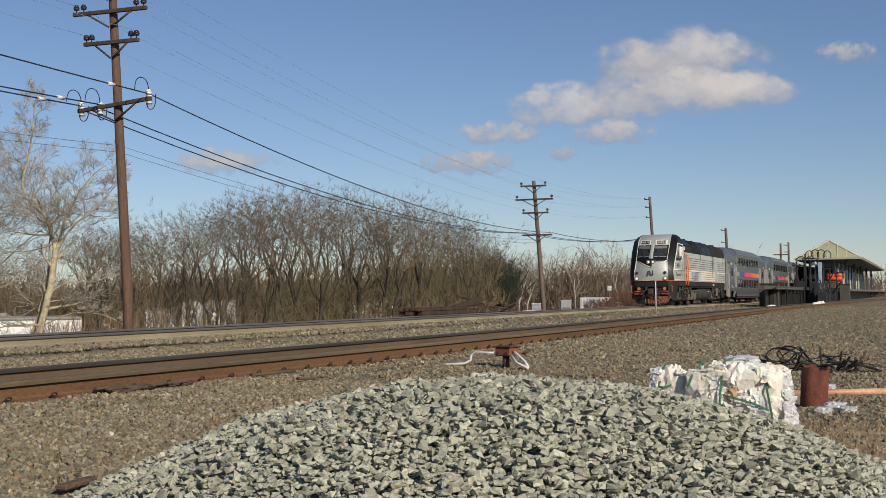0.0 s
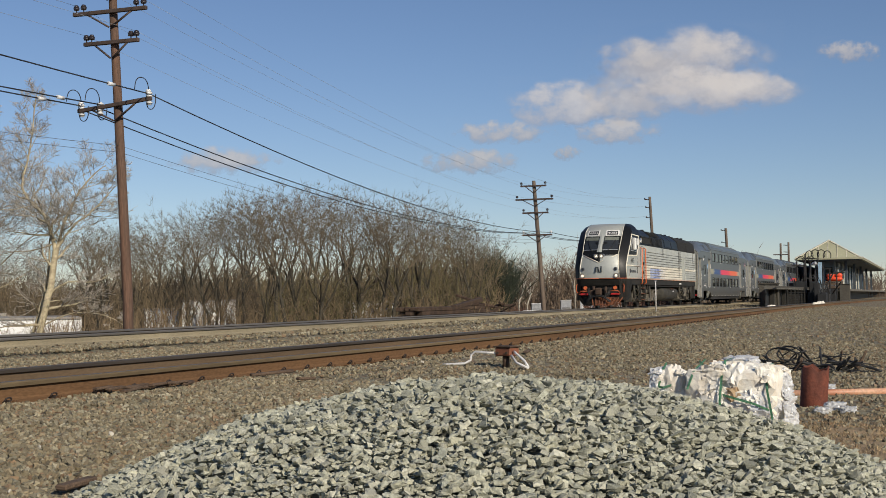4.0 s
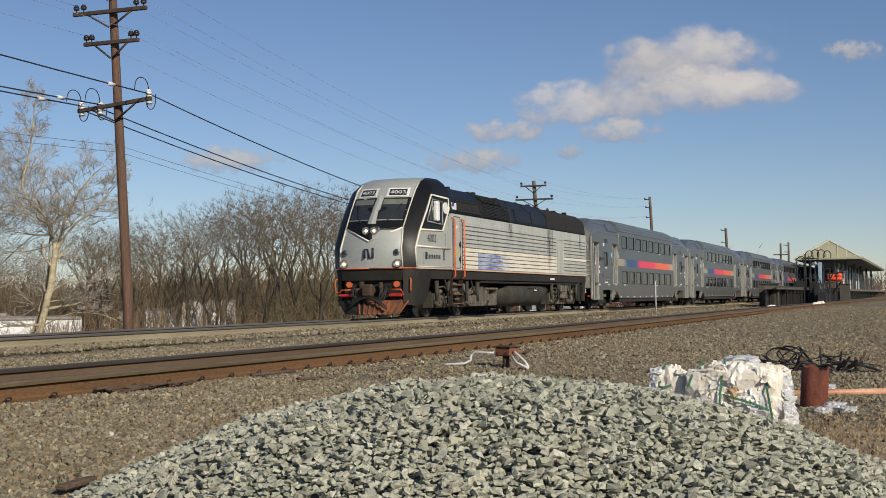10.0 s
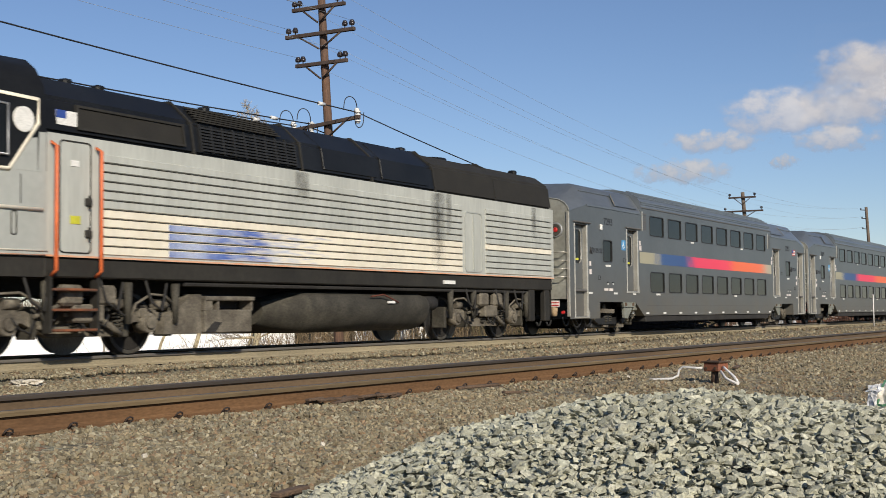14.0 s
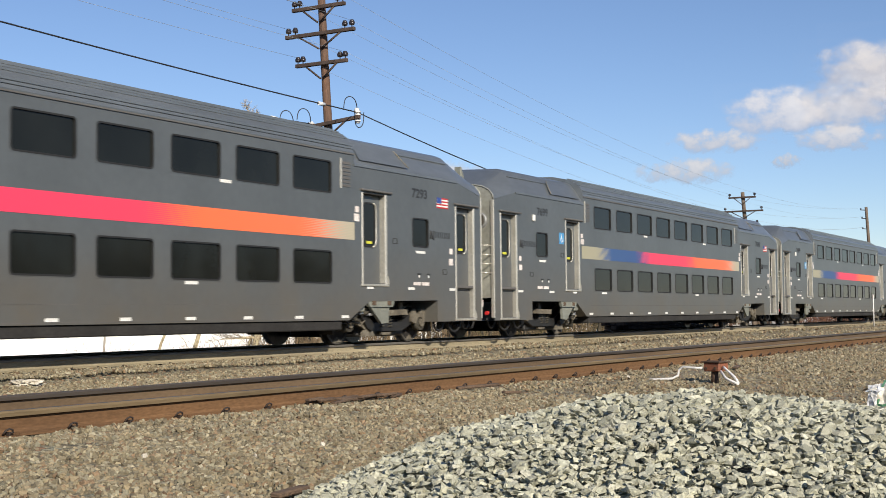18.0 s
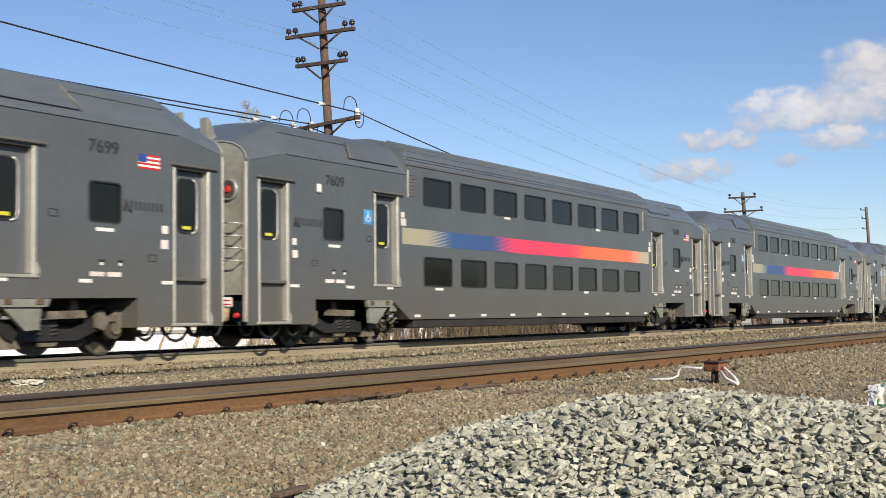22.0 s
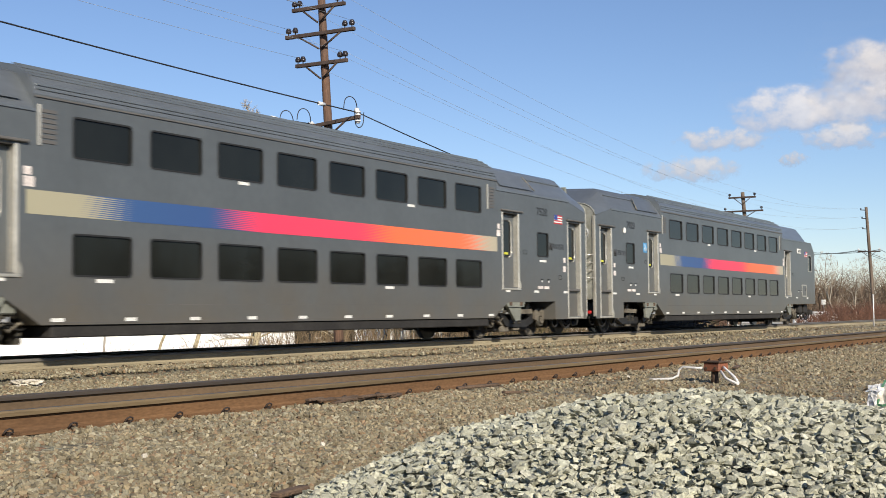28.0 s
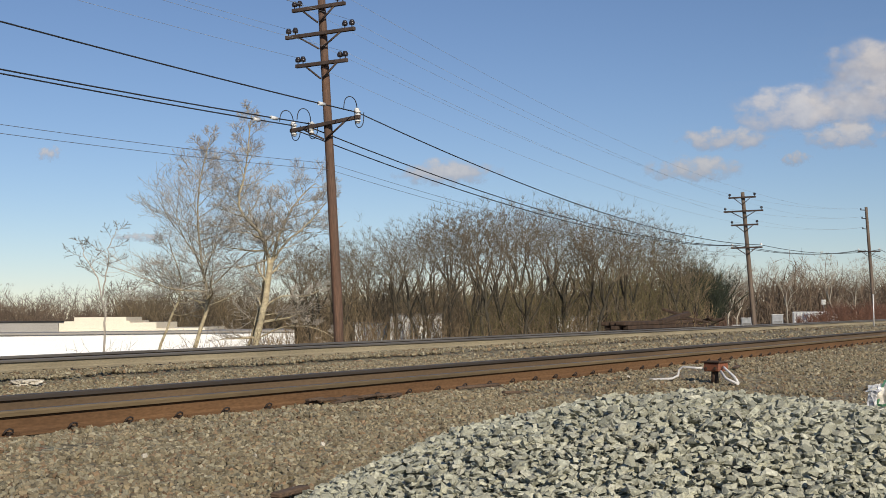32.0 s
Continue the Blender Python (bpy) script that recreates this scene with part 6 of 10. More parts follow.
    for z, xf, bow, fw, xs, hw, hr in lev:
        rings.append([bm.verts.new(p) for p in ((cabx, -hr, z), (X(xs), -hw, z), (X(xf), -fw, z), (X(xf) - bow, 0, z), (X(xf), fw, z), (X(xs), hw, z), (cabx, hr, z))])
    for k, (a, b) in enumerate(zip(rings, rings[1:])):
        for i in range(7):
            j = (i + 1) % 7
            f = bm.faces.new((a[i], a[j], b[j], b[i]))
            z = lev[k][0]
            if i in (1, 4, 6):
                f.material_index = 1
            elif i in (2, 3):
                f.material_index = 0
            else:
                f.material_index = 0 if z < 2.7 else 1
    bm.faces.new(rings[-1]).material_index = 1
    bm.faces.new(rings[0][::-1]).material_index = 1
    bmesh.ops.recalc_face_normals(bm, faces=bm.faces[:])
    cab = part("cab", soften(bm, 28.0), [M["silver"], M["black"]], th, "silver and black sloping cab")

    def front(y, z, off=0.0):
        """A point on the cab's front face."""
        xf, bow, fw = (float(np.interp(z, heights, [l[i] for l in lev])) for i in (1, 2, 3))
        return (X(xf) - bow * (1 - min(1.0, abs(y) / fw)) - off, y, z)

    def taper(x):
        """How far the cab's side lies inside the hood's."""
        return 0.16 * max(0.0, -24.62 - x) / 2.6

    def side(x, z, off=0.0):
        """A point on the cab's tapering side."""
        x += 0.072 * max(0.0, -24.62 - x)
        hr = float(np.interp(z, heights, [l[6] for l in lev]))
        return (X(x), taper(x) - hr - off, z)

    def lay(b):
        """Lay a flat fitting on the tapering side."""
        for v in b.verts:
            x = v.co.x - O
            x += 0.072 * max(0.0, -24.62 - x)
            v.co.x, v.co.y = X(x), v.co.y + taper(x)
        return b

    def plate(name, pts, material, parent, thick=0.02, label=""):
        b = bmesh.new()
        vs = [b.verts.new(p) for p in pts]
        f = b.faces.new(vs)
        b.normal_update()
        n = f.normal.copy()
        if (n.x > 0 if abs(n.x) > abs(n.y) else n.y > 0):
            n = -n
        out = bmesh.ops.extrude_face_region(b, geom=[f])
        for v in [g for g in out["geom"] if isinstance(g, bmesh.types.BMVert)]:
            v.co -= n * thick
        bmesh.ops.recalc_face_normals(b, faces=b.faces[:])
        return part(name, b, material, parent, label)

    # black mask round the windscreens with a pointed lower edge
    for s in (-1, 1):
        plate("windscreen_surround", [front(s * 0.926, 2.735, 0.012), front(0, 2.34, 0.012), front(0, 2.735, 0.012)], M["black"], cab, 0.01)
        plate("windscreen_surround", [front(0, 2.745, 0.012), front(s * 0.926, 2.745, 0.012), front(s * 0.942, 3.315, 0.012), front(0, 3.315, 0.012)], M["black"], cab, 0.01)
        plate("windscreen_surround", [front(s * 0.13, 3.325, 0.012), front(s * 0.942, 3.325, 0.012), front(s * 0.942, 3.72, 0.012), front(s * 0.12, 3.72, 0.012)], M["black"], cab, 0.01)
        ws = plate("windscreen", [front(s * 0.15, 3.02, 0.032), front(s * 0.868, 3.02, 0.032), front(s * 0.868, 3.68, 0.032), front(s * 0.14, 3.68, 0.032)], M["screen"], cab, 0.012, "dark sloping windscreen")
        plate("windscreen_sill", [front(s * 0.15, 2.985, 0.034), front(s * 0.891, 2.985, 0.034), front(s * 0.891, 3.015, 0.034), front(s * 0.15, 3.015, 0.034)], M["galv"], ws, 0.01)
        # grey-green strip laid over the top of each windscreen
        plate("sun_blind", [front(s * 0.16, 3.5, 0.0335), front(s * 0.863, 3.5, 0.0335), front(s * 0.863, 3.67, 0.0335), front(s * 0.15, 3.67, 0.0335)], M["blind"], ws, 0.001, "grey-green strip across the top of the windscreen")
        bm = bmesh.new()
        pipe(bm, [front(s * 0.394, 2.92, 0.06), front(s * 0.582, 3.16, 0.06), front(s * 0.731, 3.52, 0.06)], 0.016, 5)
        part("wiper", bm, M["gasket"], ws)
        nb = plate("number_board", [front(s * 0.17, 3.76, 0.03), front(s * 0.844, 3.76, 0.03), front(s * 0.826, 4.04, 0.03), front(s * 0.16, 4.04, 0.03)], M["white"], cab, 0.03, "number board with white border")
        plate("board_face", [front(s * 0.24, 3.80, 0.04), front(s * 0.770, 3.80, 0.04), front(s * 0.750, 4.0, 0.04), front(s * 0.23, 4.0, 0.04)], M["ink"], nb, 0.006)
        c0, up = Vector(front(s * 0.497, 3.9, 0.062)), (Vector(front(0, 4.0)) - Vector(front(0, 3.86))).normalized()
        right = (Vector(front(s * 0.478 - 0.2, 3.925)) - Vector(front(s * 0.478 + 0.2, 3.925))).normalized()
        nrm = right.cross(up).normalized()
        up = nrm.cross(right)
        mtx = Matrix((right, up, nrm)).transposed().to_4x4()
        mtx.translation = c0
        letters("road_number", "4003", 0.48, 0.15, 0, 0, 0, nb, M["white"], lean=mtx, weight=0.0)
        plate("centre_post", [front(0, 2.88, 0.034), front(s * 0.13, 2.88, 0.034), front(s * 0.10, 3.32, 0.034), front(0, 3.32, 0.034)], M["silver"], cab, 0.02)
        plate("centre_post", [front(0, 3.32, 0.034), front(s * 0.10, 3.32, 0.034), front(s * 0.09, 3.76, 0.034), front(0, 3.76, 0.034)], M["silver"], cab, 0.02)
    # white edging
    bm = bmesh.new()
    for s in (-1, 1):
        pipe(bm, [front(0, 2.34, 0.01), front(s * 0.926, 2.75, 0.01)], 0.03, 4)
        pipe(bm, [front(s * 0.942, 2.74, 0.0), front(s * 0.960, 3.32, 0.0), front(s * 0.979, 3.98, 0.0), front(s * 0.942, 4.2, 0.0)], 0.022, 4)
        pipe(bm, [front(s * 1.03, 1.55, 0.0), front(s * 1.0, 2.12, 0.0), front(s * 0.97, 2.5, 0.0), front(s * 0.94, 2.74, 0.0)], 0.028, 4)
    part("white_edging", bm, M["cream"], cab, "white painted edge lines")
    bm = bmesh.new()
    pipe(bm, [side(-27.42, 1.55, 0.004), side(-27.5, 2.12, 0.004), side(-27.12, 2.7, 0.004), side(-26.6, 3.3, 0.004), side(-26.12, 3.82, 0.004), side(-24.76, 3.78, 0.004), side(-24.78, 3.42, 0.004), side(-25.34, 2.72, 0.004), side(-27.1, 2.7, 0.004)], 0.036, 4)
    pipe(bm, [side(-27.42, 2.19, 0.004), side(-24.7, 2.17, 0.004)], 0.036, 4)
    pipe(bm, [side(-27.4, 1.575, 0.0), side(-24.6, 1.575, 0.0)], 0.016, 4)
    part("white_side_line", bm, M["cream"], cab)
    plate("side_black", [side(-27.08, 2.72, 0.006), side(-25.36, 2.74, 0.006), side(-24.8, 3.43, 0.006), side(-24.78, 3.77, 0.006), side(-26.1, 3.8, 0.006)], M["black"], cab, 0.004)
    plate("side_silver", [side(-24.79, 2.72, 0.003), side(-24.63, 2.72, 0.003), side(-24.63, 3.3, 0.003), side(-24.77, 3.3, 0.003)], M["silver"], cab, 0.002)
    plate("side_silver", [side(-25.3, 2.72, 0.003), side(-24.8, 2.72, 0.003), side(-24.8, 3.36, 0.003)], M["silver"], cab, 0.002)
    cw = plate("cab_window", [side(-26.6, 2.99, 0.03), side(-25.4, 2.93, 0.03), side(-25.38, 3.62, 0.03), side(-26.1, 3.66, 0.03)], M["glass"], cab, 0.01, "cab side window")
    bm = bmesh.new()
    pipe(bm, [side(-26.64, 2.97, 0.034), side(-25.38, 2.91, 0.034), side(-25.36, 3.64, 0.034), side(-26.12, 3.68, 0.034), side(-26.64, 2.97, 0.034)], 0.022, 4)
    pipe(bm, [side(-26.14, 2.96, 0.034), side(-26.13, 3.66, 0.034)], 0.018, 4)
    part("window_frame", bm, M["galv"], cw, "dull grey metal window frame")
    bm = bmesh.new()
    box(bm, X(-26.12), X(-25.9), -1.66, -1.52, 3.0, 3.62, 0.03)
    lay(bm)
    part("white_sunshade", bm, M["white"], cw, "white wind deflector")
    bm = bmesh.new()
    rod(bm, (X(-25.07), -1.45, 3.45), (X(-25.07), -1.522, 3.45), 0.185, 0.185, 22)
    lay(bm)
    part("round_plate", bm, M["white"], cab)
    bm = bmesh.new()
    box(bm, X(-24.4), X(-23.98), -1.47, -1.40, 3.46, 3.68)
    part("flag", bm, M["white"], hood, "small flag decal")
    bm = bmesh.new()
    box(bm, X(-24.4), X(-24.22), -1.474, -1.41, 3.56, 3.68)
    part("flag_canton", bm, M["blue"], hood)
    # lights
    p = front(0, 2.68, 0.0)
    bm = bmesh.new()
    box(bm, p[0] + 0.03, p[0] + 0.36, -0.29, 0.29, 2.53, 2.79, 0.04)
    part("headlight_housing", bm, M["tread"], cab, "chrome twin headlight housing")
    for y, z, r in ((-0.13, 2.66, 0.085), (0.13, 2.66, 0.085), (-0.88, 1.66, 0.095), (0.88, 1.66, 0.095)):
        p = front(y, z, 0.02)
        bm = bmesh.new()
        rod(bm, p, (p[0] - 0.06, p[1], p[2]), r * 1.45, r * 1.25, 20, caps=False)
        rod(bm, (p[0] - 0.06, y, z), (p[0] - 0.01, y, z), r * 1.25, r * 0.8, 20, caps=False)
        hb = part("headlight", bm, M["tread"], cab, "round headlight, lit")
        bm = bmesh.new()
        rod(bm, (p[0] - 0.012, y, z), (p[0] - 0.045, y, z), r * 0.66, r * 0.45, 18)
        part("lens", bm, M["lamp"], hb, "glowing headlight lens")
    for y in (-0.86, 0.86):
        p = front(y, 2.0, 0.01)
        bm = bmesh.new()
        rod(bm, p, (p[0] - 0.04, p[1], p[2]), 0.1, 0.09, 16)
        ml = part("marker_light", bm, M["tread"], cab)
        bm = bmesh.new()
        rod(bm, (p[0] - 0.03, p[1], p[2]), (p[0] - 0.055, p[1], p[2]), 0.07, 0.05, 16)
        part("lens", bm, M["ink"], ml)
    # nose mark, drawn plainly
    bm = bmesh.new()
    p = front(0, 2.0, 0.004)
    pipe(bm, [(p[0], 0.13, 1.84), (p[0], 0.13, 2.10), (p[0], 0.02, 2.10), (p[0], -0.03, 1.84), (p[0], -0.14, 1.84), (p[0], -0.14, 2.14)], 0.032, 4)
    part("nose_mark", bm, M["ink"], cab, "dark operator mark")
    letters("road_number", "4003", 0.66, 0.25, 0, 0, 0, cab, M["ink"], Matrix.Translation(side(-26.22, 2.46, 0.006)) @ Euler((radians(90), 0, -math.atan(0.16 / 2.6))).to_matrix().to_4x4(), 0.0)
    bm = bmesh.new()
    box(bm, X(-26.74), X(-26.56), -1.504, -1.49, 1.80, 2.02)
    for k in range(7):
        box(bm, X(-26.48) + 0.142 * k, X(-26.39) + 0.142 * k, -1.504, -1.49, 1.82, 1.95)
    lay(bm)
    part("wordmark", bm, M["ink"], cab, "dark operator mark")
    bm = bmesh.new()
    frame_ring(bm, X(-26.97), X(-26.81), 1.64, 2.0, 0.012, -1.512, -1.5, 0.01)
    lay(bm)
    rc = part("step_recess", bm, M["silver"], cab)
    bm = bmesh.new()
    box(bm, X(-26.97), X(-26.81), -1.503, -1.49, 1.64, 2.0)
    lay(bm)
    part("recess_back", bm, M["grey_wall"], rc)
    # side door and handrails
    bm = bmesh.new()
    frame_ring(bm, X(-24.35), X(-23.75), 1.58, 3.22, 0.02, -1.50, -1.48, 0.06)
    dd = part("side_door", bm, M["black_dust"], hood, "narrow crew door outline")
    bm = bmesh.new()
    box(bm, X(-24.15), X(-23.95), -1.5, -1.48, 2.0, 2.12)
    part("warning_plate", bm, M["yellow"], dd)
    bm = bmesh.new()
    box(bm, X(-24.14), X(-23.98), -1.5, -1.48, 2.86, 2.95)
    part("small_label", bm, M["white"], dd)
    for z in (2.34, 1.86):
        bm = bmesh.new()
        box(bm, X(-23.86), X(-23.72), -1.525, -1.48, z - 0.06, z + 0.06, 0.012)
        rod(bm, (X(-23.8), -1.53, z - 0.1), (X(-23.8), -1.53, z + 0.1), 0.018, 0.018, 8)
        part("hinge", bm, M["black_dust"], dd, "black door hinge")
    bm = bmesh.new()
    frame_ring(bm, X(-25.28), X(-25.2), 1.8, 2.12, 0.015, -1.512, -1.49, 0.03)
    lay(bm)
    part("grab_recess", bm, M["black_dust"], cab)
    bm = bmesh.new()
    box(bm, X(-25.12), X(-25.105), -1.504, -1.49, 2.24, 2.66)
    lay(bm)
    part("panel_seam", bm, M["black_dust"], cab)
    for x in (-24.52, -23.62):
        bm = bmesh.new()
        pipe(bm, [(X(x), -1.48, 3.18), (X(x), -1.6, 3.12), (X(x), -1.6, 1.3), (X(x), -1.48, 1.22)], 0.03, 6)
        part("handrail", bm, M["orange"], th, "orange handrail")
    for z in (0.40, 0.70, 1.0):
        bm = bmesh.new()
        box(bm, X(-24.5), X(-23.65), -1.56, -1.3, z, z + 0.04, 0.01)
        part("step", bm, M["orange_dust"], th, "orange-edged step")
    for x in (-24.55, -23.6):
        bm = bmesh.new()
        box(bm, X(x), X(x) + 0.05, -1.5, -1.35, 0.38, 1.3)
        part("step_stringer", bm, M["black_dust"], th)
    # sill
    bm = bmesh.new()
    box(bm, X(-24.62), rear - 0.05, -1.46, 1.46, 1.2, 1.498, 0.02)
    prism(bm, [(X(-27.2), -1.29), (X(-24.62), -1.46), (X(-24.62), 1.46), (X(-27.2), 1.29)], 1.2, 1.496, "z")
    part("sill", bm, M["black_dust"], th, "black frame sill")
    bm = bmesh.new()
    box(bm, X(-24.62), rear - 0.02, -1.508, -1.488, 1.50, 1.528)
    pipe(bm, [side(-27.4, 1.514), side(-24.63, 1.514)], 0.014, 4)
    part("orange_line", bm, M["orange_worn"], th, "thin worn orange line along the sill")
    bm = bmesh.new()
    for s in (-1, 1):
        pipe(bm, [front(0, 1.52, 0.0), front(s * 1.03, 1.52, 0.0), (X(-27.24), s * 1.345, 1.52)], 0.022, 4)
    part("orange_line", bm, M["orange"], th, "orange line round the nose")
    # nose underside: apron, corner skirts, plough, coupler gear
    def skirt(name, corners, z0, z1, label=""):
        """A black plate hung below the nose, through the given plan corners."""
        b = bmesh.new()
        vs = [(b.verts.new((X(x), y, z1)), b.verts.new((X(x) + 0.04, y * 0.985, z[0] if z else z0))) for x, y, *z in corners]
        for (p, q), (u, v) in zip(vs, vs[1:]):
            b.faces.new((p, q, v, u))
        bmesh.ops.solidify(b, geom=b.faces[:], thickness=0.03)
        bmesh.ops.recalc_face_normals(b, faces=b.faces[:])
        return part(name, soften(b, 40.0), M["black_dust"], th, label)
    skirt("apron", [(-27.52, 1.02), (-27.64, 0), (-27.52, -1.02)], 1.16, 1.497, "black front apron")
    for s in (-1, 1):
        skirt("corner_skirt", [(-27.52, s * 1.02, 0.44), (-27.45, s * 1.13, 0.42), (-27.35, s * 1.23, 0.4), (-27.2, s * 1.31, 0.38), (-26.95, s * 1.345, 0.4), (-26.55, s * 1.37, 0.5), (-26.42, s * 1.375, 0.6), (-26.22, s * 1.385, 1.1), (-26.12, s * 1.39, 1.2)], 0.5, 1.497, "black corner skirt")
    # beam in black: the shade of its pocket put into the colour
    bm = bmesh.new()
    box(bm, X(-27.05), X(-26.9), -1.15, 1.15, 0.3, 1.45)
    part("buffer_beam", bm, M["black"], th, "buffer beam, black for the shade in its pocket")
    # far wing black, not orange like the rest: its shade put into colour
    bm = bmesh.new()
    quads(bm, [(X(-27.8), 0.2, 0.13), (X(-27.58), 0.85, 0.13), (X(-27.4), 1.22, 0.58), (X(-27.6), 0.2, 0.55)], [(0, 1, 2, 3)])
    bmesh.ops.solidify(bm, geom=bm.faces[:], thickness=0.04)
    part("plough_wing", bm, M["black_dust"], th, "far wing of the plough, black for its shaded look")
    bm = bmesh.new()
    quads(bm, [(X(-27.8), -0.2, 0.13), (X(-27.58), -0.85, 0.13), (X(-27.4), -1.1, 0.58), (X(-27.6), -0.2, 0.55)], [(0, 1, 2, 3)])
    quads(bm, [(X(-27.8), -0.2, 0.13), (X(-27.8), 0.2, 0.13), (X(-27.6), 0.2, 0.55), (X(-27.6), -0.2, 0.55)], [(0, 1, 2, 3)])
    bmesh.ops.solidify(bm, geom=bm.faces[:], thickness=0.04)
    pl = part("plough", bm, M["orange_dust"], th, "dirty orange plough with slats")
    for k in range(-6, 3):
        y = k * 0.15
        f = max(0.0, abs(y) - 0.2) / 0.95
        bm = bmesh.new()
        rod(bm, (X(-27.8 + 0.28 * f) - 0.02, y, 0.14), (X(-27.6 + 0.2 * f) - 0.02, y * 1.3, 0.54), 0.03, seg=6)
        part("plough_slat", bm, M["orange_dust"], pl)
    bm = bmesh.new()
    rod(bm, (X(-27.0), 0, 0.86), (X(-27.75), 0, 0.86), 0.13, 0.11, 10)
    box(bm, X(-27.95), X(-27.7), -0.17, 0.17, 0.66, 1.04, 0.05)
    box(bm, X(-27.4), X(-27.2), -0.3, 0.3, 0.7, 1.05, 0.03)
    cp = part("coupler", bm, M["scrap"], th, "rusty knuckle coupler")
    for y0, z0, r in ((0.42, 0.78, 0.11), (0.3, 0.98, 0.08), (-0.33, 0.95, 0.07)):
        bm = bmesh.new()
        rod(bm, (X(-27.6), y0, z0 - 0.2), (X(-27.6), y0, z0 + 0.15), r, r * 0.9, 12)
        part("air_valve", bm, M["scrap"], cp)
    hr = random.Random(12)
    for k in range(7):
        y0 = hr.choice((-0.55, -0.45, 0.5, 0.6)) + hr.uniform(-0.08, 0.08)
        y1 = y0 + hr.uniform(-0.15, 0.45) * (1 if y0 < 0 else -1)
        low = hr.uniform(0.42, 0.68)
        bm = bmesh.new()
        pipe(bm, [(X(-27.3), y0, 1.0 + hr.uniform(-0.06, 0.08)), (X(-27.6), y0, 0.98), (X(-27.76), y0 * 0.97 + y1 * 0.03, 0.8), (X(-27.82), y0 * 0.6 + y1 * 0.4, low), (X(-27.84), y0 * 0.25 + y1 * 0.75, low - 0.04), (X(-27.8), y1, low + hr.uniform(-0.1, 0.12))], hr.choice((0.014, 0.018, 0.026)), 6)
        part("air_hose", bm, M["gasket"], cp, "black air hose")
    for lift, r in ((0.0, 0.034), (0.07, 0.02)):
        bm = bmesh.new()
        pipe(bm, [(X(-27.86), 0.62 - 0.125 * k, 0.30 + lift + 0.34 * math.sin(math.pi * min(1.0, k / 9.5)) ** 0.8) for k in range(11)], r, 7)
        part("air_hose", bm, M["gasket"], cp, "black air hose arched over the plough")
    # dark plate that paints in the shade behind the coupler
    bm = bmesh.new()
    box(bm, X(-27.42), X(-27.38), -0.95, 0.95, 0.52, 1.18, 0.01)
    part("pilot_plate", bm, M["black_dust"], th, "dark plate behind the coupler, for the shade in the pocket")
    for s in (-1, 1):
        bm = bmesh.new()
        rod(bm, (X(-27.3), s * 0.78, 1.04), (X(-27.48), s * 0.78, 1.04), 0.11, 0.10, 6)
        part("ditch_bracket", bm, M["orange"], th, "orange bracket")
        bm = bmesh.new()
        box(bm, X(-27.62), X(-27.4), s * 0.8 - 0.22, s * 0.8 + 0.22, 0.66, 0.76, 0.03)
        part("hose_rack", bm, M["red"], th, "red hose rack")
        bm = bmesh.new()
        pipe(bm, [(X(-27.55), s * 0.55, 0.88), (X(-27.6), s * 0.98, 0.88), (X(-27.6), s * 1.08, 0.72), (X(-27.55), s * 0.7, 0.70)], 0.02, 5)
        part("cut_lever", bm, M["orange"], th, "orange cut lever")
        bm = bmesh.new()
        pipe(bm, [(X(-27.4), s * 1.2, 1.22), (X(-27.46), s * 1.25, 1.18), (X(-27.45), s * 1.24, 0.84), (X(-27.4), s * 1.19, 0.8)], 0.022, 5)
        part("grab_iron", bm, M["orange"], th, "orange grab iron")
    # rear
    bm = bmesh.new()
    box(bm, rear - 0.02, rear + 0.02, -1.4, 1.4, 0.55, 3.3)
    rod(bm, (rear, 0, 0.8), (rear + 0.5, 0, 0.8), 0.13, 0.11, 10)
    part("rear_wall", bm, M["black_dust"], th)
    # tank and gear below
    bm = bmesh.new()
    outline = [(-1.18, 1.06), (-1.36, 1.0), (-1.45, 0.88), (-1.47, 0.74), (-1.43, 0.58), (-1.33, 0.44), (-1.18, 0.33), (-0.98, 0.27)]
    outline += [(-y, z) for y, z in reversed(outline)]
    ends = []
    for x, k in ((-18.75, 0.6), (-18.55, 0.72), (-18.0, 1.0), (-15.9, 1.0), (-15.88, 0.992), (-13.62, 0.992), (-13.45, 0.95), (-13.38, 0.8)):
        ends.append([(X(x), y * k, 0.66 + (z - 0.66) * k) for y, z in outline])
    rings = loft(bm, ends, close=True)
    for r in (rings[0], rings[-1]):
        bm.faces.new(r)
    bmesh.ops.recalc_face_normals(bm, faces=bm.faces[:])
    part("fuel_tank", soften(bm, 32.0), M["truck"], th, "dusty rounded fuel tank")
    bm = bmesh.new()
    pipe(bm, [(X(-15.9), -1.46, 0.98), (X(-15.5), -1.5, 1.02), (X(-15.2), -1.5, 0.94), (X(-14.9), -1.49, 0.86)], 0.018, 5)
    part("filler_hose", bm, M["rust"], th)
    bm = bmesh.new()
    box(bm, X(-15.3), X(-15.05), -1.5, -1.46, 0.84, 0.89)
    part("filler_plate", bm, M["white"], th)
    for s in (-1, 1):
        bm = bmesh.new()
        y0, y1 = sorted((s * 1.12, s * 1.4))
        box(bm, X(-20.98), X(-19.72), y0, y1, 0.32, 0.72, 0.02)
        bx = part("battery_box", bm, M["truck_lit"], th, "dusty brown equipment box with an open top")
        bm = bmesh.new()
        box(bm, X(-21.0), X(-19.66), *sorted((s * 1.1, s * 1.43)), 0.87, 0.95, 0.02)
        part("box_ledge", bm, M["truck_lit"], bx)
        for x in (-21.0, -20.66, -19.74):
            bm = bmesh.new()
